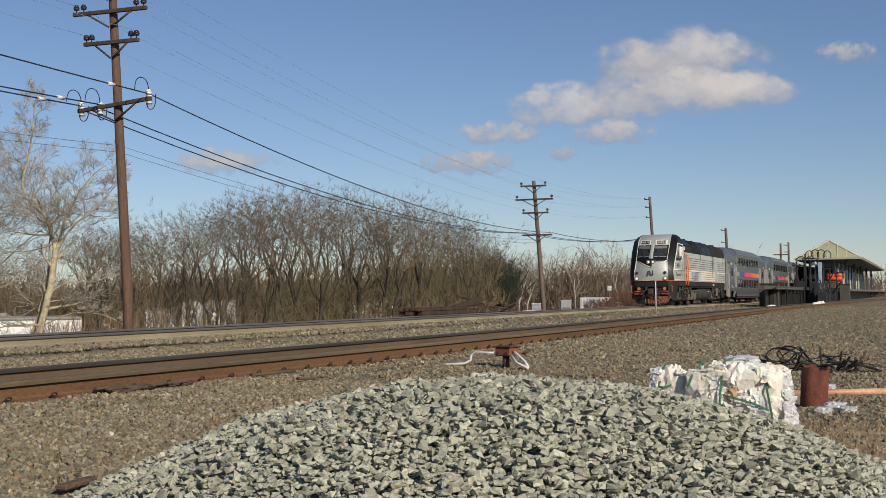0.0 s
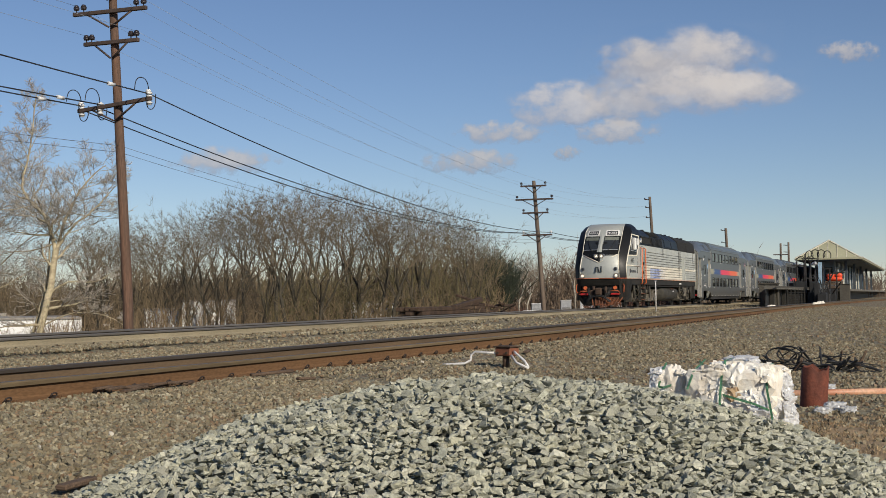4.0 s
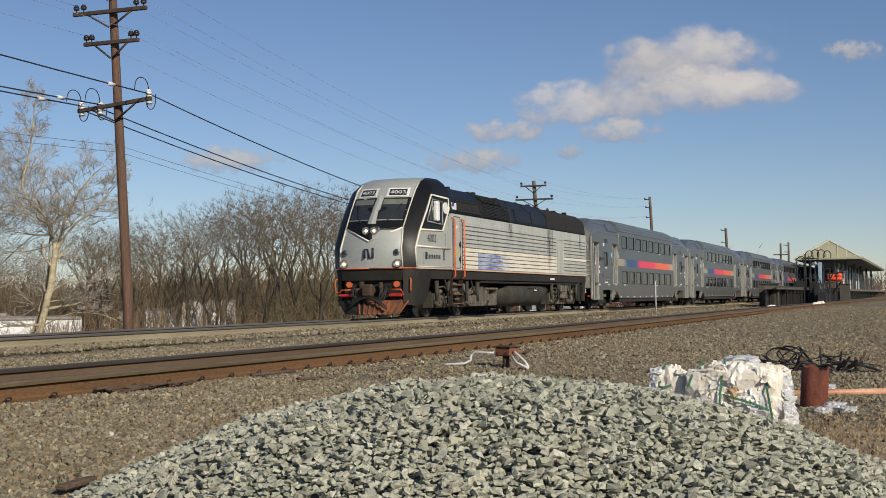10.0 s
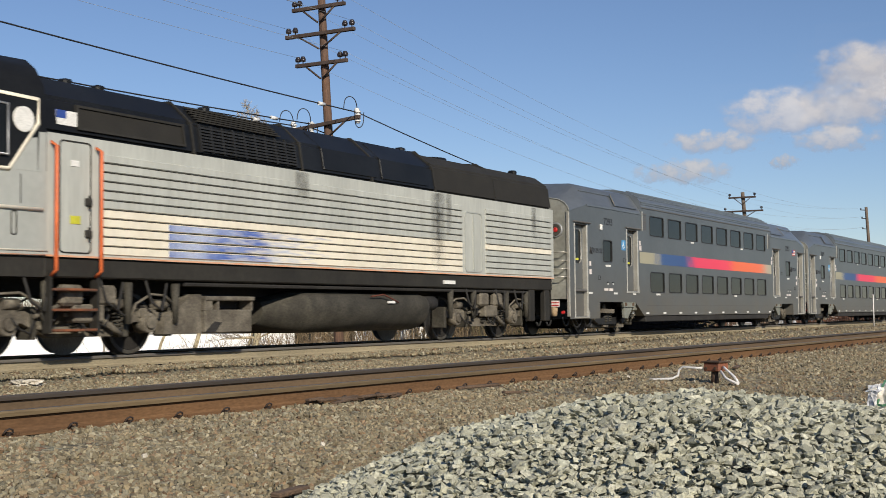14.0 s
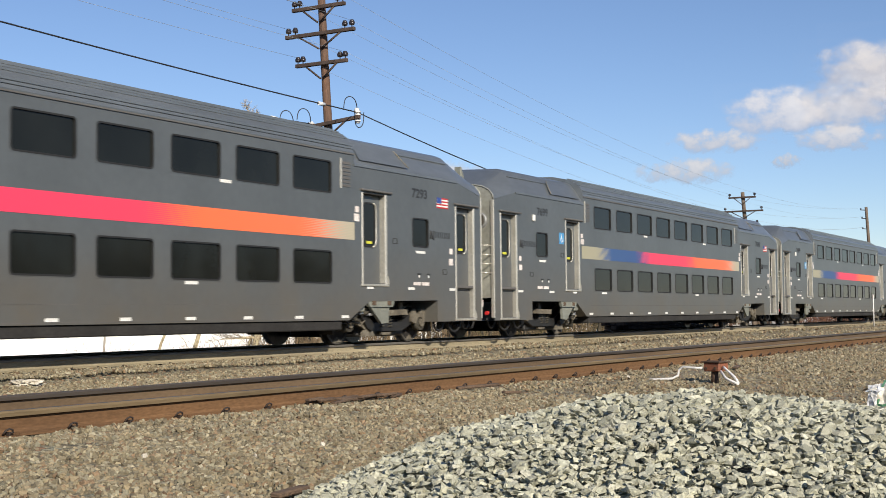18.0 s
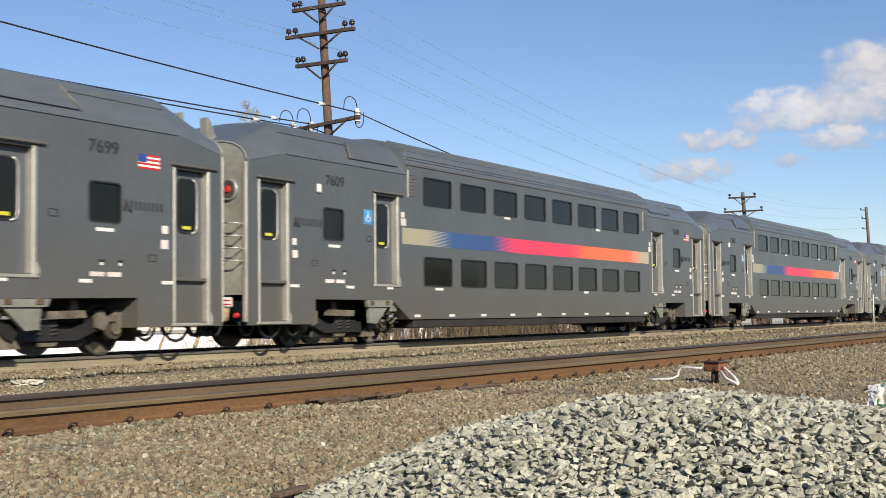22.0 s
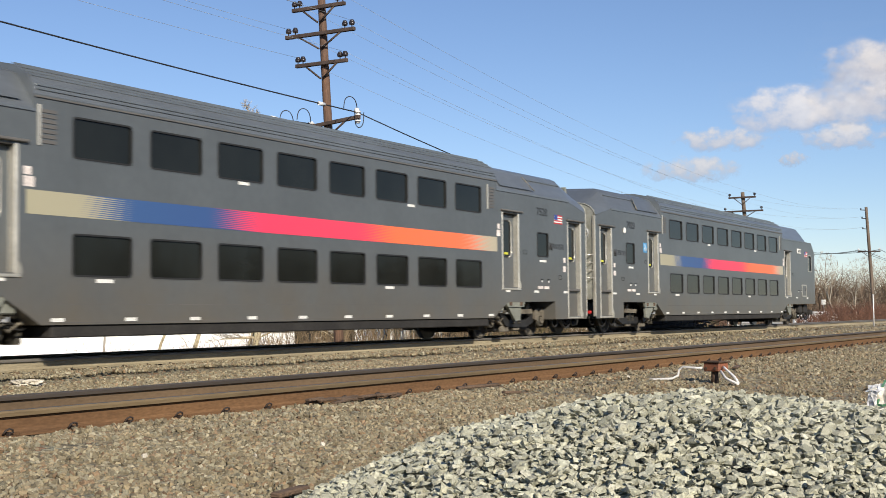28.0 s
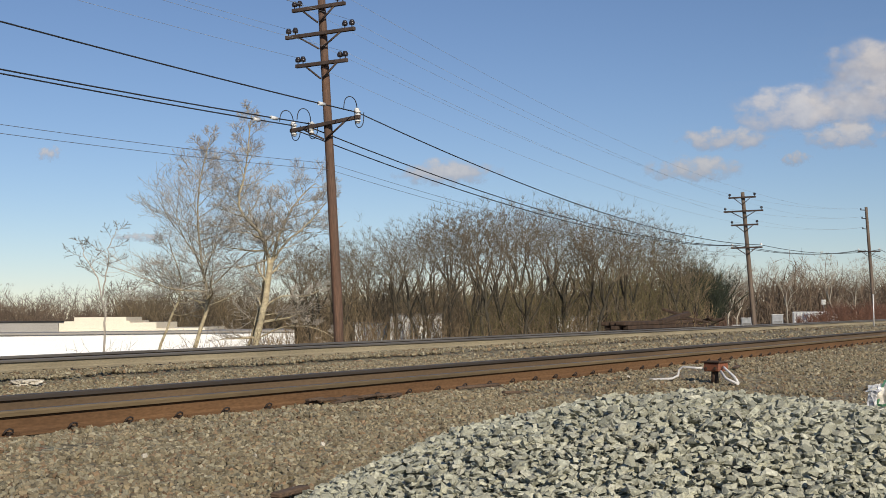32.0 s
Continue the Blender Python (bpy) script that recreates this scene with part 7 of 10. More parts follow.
            box(bm, X(x), X(x) + 0.05 + (0.16 if x < -20.7 else 0.0), y0, y1, 0.7, 0.88, 0.01)
            part("box_post", bm, M["truck_lit"], bx)
        bm = bmesh.new()
        prism(bm, [(X(-21.95), 0.32), (X(-21.02), 0.32), (X(-21.02), 0.98), (X(-21.2), 0.98), (X(-21.9), 0.6)], *sorted((s * 1.1, s * 1.34)), "y")
        part("side_box", bm, M["truck_lit"], th, "dusty brown slanted box")
        # dark triangle low on the box's leading end
        bm = bmesh.new()
        prism(bm, [(X(-21.0), 0.34), (X(-20.72), 0.34), (X(-20.55), 0.5), (X(-20.75), 0.52)], *sorted((s * 1.402, s * 1.406)), "y")
        part("torn_patch", bm, M["car_dark"], bx)
    bm = bmesh.new()
    box(bm, X(-20.9), X(-19.8), -1.1, 1.1, 0.4, 0.98)
    part("battery_core", bm, M["car_dark"], th)
    bm = bmesh.new()
    for y in (-1.38, -1.2, 1.3):
        rod(bm, (X(-21.5), y, 1.14), (X(-8.2), y, 1.14), 0.035, seg=6)
    box(bm, X(-26.0), X(-7.4), -0.7, 0.7, 0.95, 1.2)
    rod(bm, (X(-13.6), -1.2, 0.85), (X(-13.0), -1.2, 0.85), 0.16, seg=12)
    part("pipework", bm, M["car_dark"], th, "dark air pipes under the frame")
    bm = bmesh.new()
    box(bm, X(-12.95), X(-12.45), -1.5, -1.46, 1.28, 1.36)
    part("white_plate", bm, M["white"], th)
    for x in (-8.5, -7.6):
        bm = bmesh.new()
        box(bm, X(x), X(x) + 0.3, -1.45, -1.3, 0.4, 1.2, 0.02)
        part("rear_step", bm, M["black_dust"], th)
    for cx in (X(-23.65), X(-10.5)):
        truck(th, cx, 2.9, 0.51, 1.2)
        for dx in (-1.95, -0.85, 0.85, 1.95):
            bm = bmesh.new()
            rod(bm, (cx + dx, -1.36, 0.5), (cx + dx, -1.36, 1.15), 0.05, 0.075, 10)
            part("damper", bm, M["truck"], th)
        for dx in (-1.3, 0.2, 1.2):
            bm = bmesh.new()
            pipe(bm, [(cx + dx, -1.4, 1.2), (cx + dx + 0.1, -1.44, 0.85), (cx + dx + 0.35, -1.44, 0.7), (cx + dx + 0.5, -1.4, 1.15)], 0.025, 6)
            part("hose", bm, M["car_dark"], th)
        for dx in (-0.35, 0.35):
            bm = bmesh.new()
            box(bm, cx + dx - 0.22, cx + dx + 0.22, -1.42, -1.25, 0.78, 1.1, 0.05)
            part("brake_unit", bm, M["truck_lit"], th)
        for dx in (-1.45, 1.45):
            wheelset(WHEEL_LOCO, th, cx + dx, 0.51)
    return th


M["lamp"] = glow("headlight_glow", (1.0, 0.86, 0.66), 1.0)
loco = locomotive()
numbers = ["7293", "7699", "7609", "7665", "7528", "7023"]
coaches = []
first = coach(numbers[0])
coaches.append(first)


def copy_coach(src, number):
    """Another coach like src, with its own number and wheels of its own."""
    ob = copy_thing(src, Matrix.Identity(4))
    for c in ob.children:
        n = c.name.split(".")[0]
        if n == "road_number":
            bpy.data.objects.remove(c)
        elif n == "wheelset":
            KEYED.append((c, c.location.x, 0.42))
    for x in (-9.88, 9.8):
        letters("road_number", number, 0.64, 0.21, x, -1.504, 3.22, ob, M["ink"])
    return ob


for n in numbers[1:5]:
    coaches.append(copy_coach(first, n))
coaches.append(coach(numbers[5], cab=True))


def motions():
    """The train gathers speed out of the station; its wheels roll."""
    ts = [0.5 * k for k in range(65)]
    walk(loco, [(t, pose(travel(t) - 17.3, TRACK_Y, 0)) for t in ts])
    for k, c in enumerate(coaches):
        walk(c, [(t, pose(travel(t) + LENGTH * k + 6.5, TRACK_Y, 0)) for t in ts])
    for ob, m, v in CLOUDS:
        walk(ob, [(t, Matrix.Translation(v * t) @ m) for t in (0.0, 16.0, 32.0)])
    for ob, x, r in KEYED:
        rows, last = [], 999.0
        for k in range(32 * FPS + 1):
            now = math.degrees((travel(k / FPS) - travel(0)) / r)
            ahead = math.degrees((travel((k + 1) / FPS) - travel(0)) / r)
            if last - ahead > 80 or k in (0, 32 * FPS):
                rows.append((k / FPS, pose(x, 0, r, 0, now, 0)))
                last = now
        walk(ob, rows)

# ---- poles and wires ----
def spot(px, depth, yaw=60.306, f=2276.0):
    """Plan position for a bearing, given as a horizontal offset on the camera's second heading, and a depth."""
    a = radians(yaw) + math.atan((px - 784) / f)
    d = depth / math.cos(math.atan((px - 784) / f))
    return d * math.sin(a), d * math.cos(a)


def utility_pole(name, at, base_z, height, lean, arms, r0, r1, label, material, foot=0.6):
    th = thing(name, label, "utility pole", "poles of the line", at=pose(at[0], at[1], base_z))
    bm = bmesh.new()
    pts = [(lean[0] * k / 12, lean[1] * k / 12, height * k / 12) for k in range(13)]
    pipe(bm, [(0, 0, -foot)] + pts[1:], [r0] + [r0 + (r1 - r0) * k / 12 for k in range(1, 13)], 12)
    part("pole", bm, material, th, "creosoted wooden pole", smooth=True)
    tops = {}
    for k, (z, length, kind) in enumerate(arms):
        cx, cy = lean[0] * z / height, lean[1] * z / height
        tip = 0.09 if kind == "low" and height > 11.2 else 0.0    # the low arm hangs askew
        if kind == "peg":
            bm = bmesh.new()
            rod(bm, (cx, cy, z), (cx, cy + length, z + 0.04), 0.045, 0.04, seg=6)
            arm = part("bracket", bm, M["arm"], th, "short dark side bracket")
            bm = bmesh.new()
            rod(bm, (cx, cy + length, z + 0.02), (cx, cy + length, z + 0.2), 0.07, 0.05, seg=8)
            part("insulator", bm, M["insul_dark"], arm)
            tops[(k, -1, 0.46)] = tops[(k, 1, 0.46)] = Vector((at[0] + cx, at[1] + cy + length, base_z + z + 0.18))
            continue
        bm = bmesh.new()
        box(bm, cx - r0 - 0.09, cx - r0 + 0.03, cy - length / 2, cy + length / 2, z - 0.06, z + 0.06, 0.01)
        for v in bm.verts:
            v.co.z -= (v.co.y - cy) * tip
        arm = part("crossarm", bm, M["arm"], th, "dark wooden crossarm")
        for s in (-1, 1):
            bm = bmesh.new()
            box_len = length * 0.30
            pipe(bm, [(cx - r0 - 0.05, cy + s * box_len, z - 0.05 - s * box_len * tip), (cx - r0 - 0.02, cy + s * 0.04, z - 0.5)], 0.036, 4)
            part("brace", bm, M["arm"], arm)
            offs = (0.46, 0.36) if kind == "twin" else (0.46,)
            for o in offs:
                y = cy + s * length * o
                zi = z - (y - cy) * tip
                bm = bmesh.new()
                rod(bm, (cx - r0 - 0.03, y, zi + 0.05), (cx - r0 - 0.03, y, zi + 0.17), 0.02, seg=6)
                rod(bm, (cx - r0 - 0.03, y, zi + 0.14), (cx - r0 - 0.03, y, zi + 0.21), 0.085, 0.10, seg=10)
                rod(bm, (cx - r0 - 0.03, y, zi + 0.21), (cx - r0 - 0.03, y, zi + 0.30), 0.10, 0.06, seg=10)
                part("insulator", bm, M["insul"] if kind == "low" else M["insul_dark"], arm)
                tops[(k, s, o)] = Vector((at[0] + cx - r0 - 0.03, at[1] + y, base_z + zi + 0.28))
    return th, tops


def catenary(a, b, sag, n=18):
    out = []
    for k in range(n + 1):
        s = k / n
        p = a.lerp(b, s)
        p.z -= 4 * sag * s * (1 - s)
        out.append(p)
    return out


P1, P2, P3, P4 = spot(600, 42.0), spot(1334, 93.0), spot(1546, 122.0), (170.0, 24.0)
P0 = (P1[0] * 2 - P2[0] + 12, P1[1] - 1.5)
arm_set = [(11.07, 2.1, "twin"), (10.2, 2.75, "twin"), (9.21, 2.05, "twin"), (7.21, 2.75, "low")]
pole_1, t1 = utility_pole("utility_pole", P1, -0.35, 11.5, (-0.30, 0.45), arm_set, 0.168, 0.128, "tall leaning creosoted wooden utility pole with four crossarms", M["pole"], 2.6)
arm_2 = [(10.0, 2.0, "pin"), (9.0, 2.9, "pin"), (8.0, 2.0, "pin"), (6.35, 2.3, "low")]
pole_2, t2 = utility_pole("utility_pole", P2, -1.15, 10.4, (-0.2, 0.65), arm_2, 0.19, 0.13, "wooden utility pole with four crossarms beyond the track", M["pole_grey"], 1.4)
arm_3 = [(10.7, 0.5, "peg"), (9.9, 0.45, "peg"), (8.9, 0.45, "peg"), (6.75, 2.1, "low")]
pole_3, t3 = utility_pole("utility_pole", P3, -0.6, 11.0, (-0.2, 0.5), arm_3, 0.18, 0.13, "bare-topped wooden utility pole in the distance", M["pole_grey"])
pole_4, t4 = utility_pole("utility_pole", P4, -0.6, 9.9, (-0.1, 0.4), [(9.6, 0.6, "peg"), (8.0, 0.6, "peg"), (6.3, 2.1, "low")], 0.22, 0.17, "far wooden utility pole", M["pole_grey"])
P0V = Vector((P0[0], P0[1], -0.35))


def wires():
    def strand(name, a, b, sag, r, material, label):
        bm = bmesh.new()
        pipe(bm, catenary(a, b, sag), r, 5)
        tagged(part(name, bm, material), label, "cable")
    for s, o, rise in ((-1, 0.46, 1.2), (1, 0.46, 0.16), (1, 0.2, -0.06)):
        a = t1[(3, s, 0.46)] + Vector((0, (0.46 - o) * -2.7 * s, -0.12))
        b = t2[(3, s, 0.46)] + Vector((0, (0.46 - o) * -2.2 * s, -0.12))
        c = t3[(3, s, 0.46)] + Vector((0, (0.46 - o) * -2.0 * s, -0.12))
        d = t4[(2, s, 0.46)]
        z = Vector((P0[0], a.y - 0.6, a.z + rise))
        lower = Vector((0.0, 0.0, 0.0 if s < 0 else -0.12))
        strand("power_cable", z, a, 0.35, 0.021, M["wire"], "heavy black overhead power cable")
        strand("power_cable", a + lower, b, 1.0, 0.021, M["wire"], "heavy black overhead power cable")
        strand("power_cable", b, c, 0.5, 0.021, M["wire"], "heavy black overhead power cable")
        strand("power_cable", c, d, 0.7, 0.021, M["wire"], "heavy black overhead power cable")
        # jumper loops and white line posts at the near pole
        for k, (x0, span, rise_) in enumerate(((-0.75, 0.75, 0.42), (-0.12, 0.5, -0.52))):
            bm = bmesh.new()
            pipe(bm, [a + Vector((x0 + span * i / 12, 0.06 * math.sin(i * 0.5), 0.04 + rise_ * math.sin(math.pi * i / 12) ** 0.8)) for i in range(13)], 0.015, 6)
            ob = part("jumper_loop", bm, M["wire"], pole_1, "looped jumper cable")
            ob.matrix_parent_inverse = pole_1.matrix_basis.inverted()
        bm = bmesh.new()
        rod(bm, a + Vector((0.05, 0, -0.35)), a + Vector((0.05, 0, 0.08)), 0.07, 0.06, 8)
        for i in range(4):
            rod(bm, a + Vector((0.05, 0, -0.30 + 0.1 * i)), a + Vector((0.05, 0, -0.26 + 0.1 * i)), 0.10, 0.10, 10)
        ob = part("cutout_insulator", bm, M["insul"], pole_1, "white porcelain cutout")
        ob.matrix_parent_inverse = pole_1.matrix_basis.inverted()
        bm = bmesh.new()
        q = z.lerp(a, 0.955) - Vector((0, 0, 0.06))
        rod(bm, q - Vector((0.16, 0, 0.0)), q + Vector((0.16, 0, 0)), 0.06, 0.06, 8)
        tagged(part("wire_clamp", bm, M["insul"]), "white clamp on a power cable", "clamp")
    for k, dz in ((0, 5.57), (1, 5.36)):
        a = Vector((P1[0] - 0.25, P1[1] + 0.2, dz))
        b = Vector((P2[0] - 0.2, P2[1] + 0.3, dz - 0.7))
        strand("telephone_cable", Vector((P0[0], P1[1] - 0.2, dz + 0.35)), a, 0.62, 0.0072, M["phone"], "thin grey overhead cable")
        strand("telephone_cable", a, b, 0.8, 0.0072, M["phone"], "thin grey overhead cable")
    for k in (0, 1, 2):
        for s in (-1, 1):
            a, b = t1[(k, s, 0.46)], t2[(k, s, 0.46)]
            c = t3[(k, s, 0.46)]
            strand("signal_wire", Vector((P0[0], a.y - 0.4, a.z + 1.2)), a, 0.6, 0.0052, M["thin_wire"], "thin pale overhead line wire")
            strand("signal_wire", a, b, 0.7, 0.0052, M["thin_wire"], "thin pale overhead line wire")
            strand("signal_wire", b, c, 0.4, 0.0052, M["thin_wire"], "thin pale overhead line wire")


wires()


# ---- trees ----
def bend(rng, pts_in, n):
    """A stem through a few bends, smoothed and slightly crooked."""
    P = [Vector(p) for p in pts_in]
    out = []
    for k in range(n + 1):
        f = k / n * (len(P) - 1)
        i = min(len(P) - 2, int(f))
        t = f - i
        p0, p1, p2, p3 = P[max(0, i - 1)], P[i], P[i + 1], P[min(len(P) - 1, i + 2)]
        q = 0.5 * (2 * p1 + (p2 - p0) * t + (2 * p0 - 5 * p1 + 4 * p2 - p3) * t * t + (3 * p1 - p0 - 3 * p2 + p3) * t ** 3)
        out.append(q + Vector((rng.gauss(0, 0.03), rng.gauss(0, 0.03), 0)))
    return out


def shoot(limbs, rng, p, d, length, r, lev, plan, up):
    """A limb and, by the plan, its shoots: plan[lev] = (segments, shoots, least angle, greatest angle, length ratio)."""
    n, kids, a0, a1, ratio = plan[lev]
    pts, rad = [p.copy()], [r]
    dd = d.copy()
    wob = 0.15 if lev < 2 else 0.17
    for k in range(n):
        dd = (dd + Vector((rng.gauss(0, wob), rng.gauss(0, wob), rng.gauss(0, wob * 0.6) + up))).normalized()
        p = p + dd * (length / n)
        pts.append(p.copy())
        rad.append(r * (1 - 0.8 * (k + 1) / n))
    limbs.append((pts, rad, lev))
    sprout(limbs, rng, pts, rad, length, lev, plan, up, 0.2 if lev > 1 else 0.28)


def sprout(limbs, rng, pts, rad, length, lev, plan, up, start, profile=None, kids=None):
    n = len(pts) - 1
    cnt, a0, a1, ratio = plan[lev][1:]
    cnt = kids or cnt
    if not cnt:
        return
    turn = rng.uniform(0, 6.28)
    for c in range(cnt):
        s = (c + rng.random()) / cnt
        f = start + (1 - start) * s
        i = min(n - 1, int(f * n))
        q = pts[i].lerp(pts[i + 1], f * n - i)
        ax = (pts[i + 1] - pts[i]).normalized()
        turn += 2.4 + rng.gauss(0, 0.5)
        side = Vector((math.cos(turn), math.sin(turn), rng.uniform(-0.1, 0.5)))
        side = (side - ax * side.dot(ax)).normalized()
        ang = radians(rng.uniform(a0, a1)) * (1.1 - 0.35 * s)
        ln = length * ratio * rng.uniform(0.7, 1.2) * (profile(s) if profile else 1.15 - 0.55 * s)
        shoot(limbs, rng, q, ax * math.cos(ang) + side * math.sin(ang), ln, max(0.008, rad[i] * rng.uniform(0.4, 0.62)), lev + 1, plan, up)


def limb_mesh(name, limbs, material, thick=1.0, min_r=0.0):
    V, F = [], []
    for pts, rad, lev in limbs:
        seg = 8 if lev == 0 else 5 if lev == 1 else 3
        base = len(V)
        u = None
        last = len(pts) - 1
        for i, p in enumerate(pts):
            if i == last and lev > 2:
                V.append(tuple(p))
                break
            d = (pts[min(i + 1, last)] - pts[max(i - 1, 0)]).normalized()
            u = d.orthogonal().normalized() if u is None else (u - d * u.dot(d)).normalized()
            w = d.cross(u)
            r = max(min_r, rad[i] * thick)
            V += [tuple(p + (u * math.cos(2 * math.pi * k / seg) + w * math.sin(2 * math.pi * k / seg)) * r) for k in range(seg)]
        for i in range(last):
            for k in range(seg):
                j = (k + 1) % seg
                if i == last - 1 and lev > 2:
                    F.append((base + i * seg + k, base + i * seg + j, base + last * seg))
                else:
                    F.append((base + i * seg + k, base + i * seg + j, base + (i + 1) * seg + j, base + (i + 1) * seg + k))
    return mesh_of(name, V, F, [material], True)


def plant(name, label, limbs, bark, twig, min_r, at, group="", rot=0.0):
    th = thing(name, label, "tree", group, at=pose(*at, 0, 0, rot))
    a = new("trunk", limb_mesh("trunk", [l for l in limbs if l[2] < 2], bark, min_r=min_r))
    b = new("crown", limb_mesh("crown", [l for l in limbs if l[2] >= 2], twig, min_r=min_r))
    a.parent = b.parent = th
    tagged(b, "bare winter twigs")
    return th


def fork(limbs, rng, p, d, length, r, lev, last, spread, up):
    """A limb that parts in two or three at its end, again and again, into fine twigs."""
    n = 3 if lev <= 2 else 2 if lev < last - 1 else 1
    pts, rad = [p.copy()], [r]
    dd = d.copy()
    wob = 0.10 + 0.026 * lev
    for k in range(n):
        dd = (dd + Vector((rng.gauss(0, wob), rng.gauss(0, wob), rng.gauss(0, wob * 0.6) + up))).normalized()
        p = p + dd * (length / n)
        pts.append(p.copy())
        rad.append(r * (1 - 0.34 * (k + 1) / n))
    limbs.append((pts, rad, lev if lev < last - 1 else 4 if lev < last else 5))
    if lev == last:
        return
    kids = rng.choice((2, 2, 3)) if lev < last - 1 else 3
    turn = rng.uniform(0, 6.28)
    for c in range(kids):
        turn += 6.28 / kids + rng.gauss(0, 0.35)
        u = dd.orthogonal().normalized()
        w = dd.cross(u)
        ang = radians(rng.uniform(0.55, 1.25) * spread)
        e = dd * math.cos(ang) + (u * math.cos(turn) + w * math.sin(turn)) * math.sin(ang)
        fork(limbs, rng, p, e, length * rng.uniform(0.62, 0.95) * (0.72 if lev == last - 1 else 1.0), rad[-1] * (0.76 if kids == 2 else 0.64), lev + 1, last, spread, up)
    if 2 <= lev < last - 1:
        q = pts[0].lerp(pts[-1], rng.uniform(0.3, 0.8))
        e = (dd + Vector((rng.gauss(0, 0.8), rng.gauss(0, 0.8), rng.gauss(0.1, 0.4)))).normalized()
        fork(limbs, rng, q, e, length * 0.55, rad[-1] * 0.45, max(lev + 2, last - 2), last, spread, up)


def wood_tree(seed, height, forks, lean=0.2, last=6, spread=29.0):
    """A forest tree: a bare stem that parts into a few rising limbs and a rounded crown of twigs."""
    rng = random.Random(seed)
    limbs = []
    h0 = height * rng.uniform(0.20, 0.36)
    r = 0.0135 * height
    stem = bend(rng, [(0, 0, -0.4), (rng.gauss(0, 0.15), rng.gauss(0, 0.15), h0 * 0.5), (rng.gauss(0, 0.35), rng.gauss(0, 0.35), h0)], 6)
    limbs.append((stem, [r * (1 - 0.05 * k) for k in range(7)], 0))
    t0 = rng.uniform(0, 6.28)
    step = (height - h0) / (1 + 0.76 + 0.58 + 0.44 + 0.33 + 0.25)
    for k in range(forks):
        a = t0 + 6.28 * k / forks + rng.gauss(0, 0.4)
        d = Vector((math.cos(a) * lean * rng.uniform(0.6, 2.0), math.sin(a) * lean * rng.uniform(0.6, 2.0), 1)).normalized()
        fork(limbs, rng, stem[-1], d, step * rng.uniform(0.95, 1.2), r * 0.66, 1, last, spread, 0.025)
    for k in range(3):
        a = rng.uniform(0, 6.28)
        i = rng.randint(3, 5)
        d = Vector((math.cos(a), math.sin(a), rng.uniform(0.3, 0.9))).normalized()
        fork(limbs, rng, stem[i], d, step * rng.uniform(0.4, 0.7), r * 0.3, 3, last, spread * 1.15, 0.05)
    # bring the crown to its height
    zs = sorted(p.z for pts, _, _ in limbs for p in pts)
    top = zs[int(0.998 * len(zs))]
    f = (height - h0) / (top - h0)
    base = stem[-1]
    out = [limbs[0]]
    for pts, rad, lev in limbs[1:]:
        out.append(([Vector((base.x + (p.x - base.x) * f, base.y + (p.y - base.y) * f, base.z + (p.z - base.z) * f if p.z > h0 else p.z)) for p in pts], rad, lev))
    return out


def soil(x, y):
    return ground_z(x, y) - 0.05


def at_px(px, depth):
    x, y = spot(px, depth)
    return (x, y, soil(x, y))


def stem_tree(seed, stems, plan, up=0.06, start=0.25):
    """A tree on given stems: (bends, foot radius, tip radius, shoots, length ratio, outline)."""
    rng = random.Random(seed)
    limbs = []
    for bends, r0, r1, kids, first, outline in stems:
        pts = bend(rng, bends, 14)
        rad = [r0 + (r1 - r0) * (k / 14) ** 0.8 for k in range(15)]
        limbs.append((pts, rad, 0))
        length = sum((b - a).length for a, b in zip(pts, pts[1:]))
        sprout(limbs, rng, pts, rad, length, 0, plan, up, first, outline, kids)
    return limbs


def spire(s):
    """Long lower limbs, short ones towards the top."""
    return (1.1 + 1.6 * s) if s < 0.2 else 1.42 - 1.25 * ((s - 0.2) / 0.8) ** 0.8


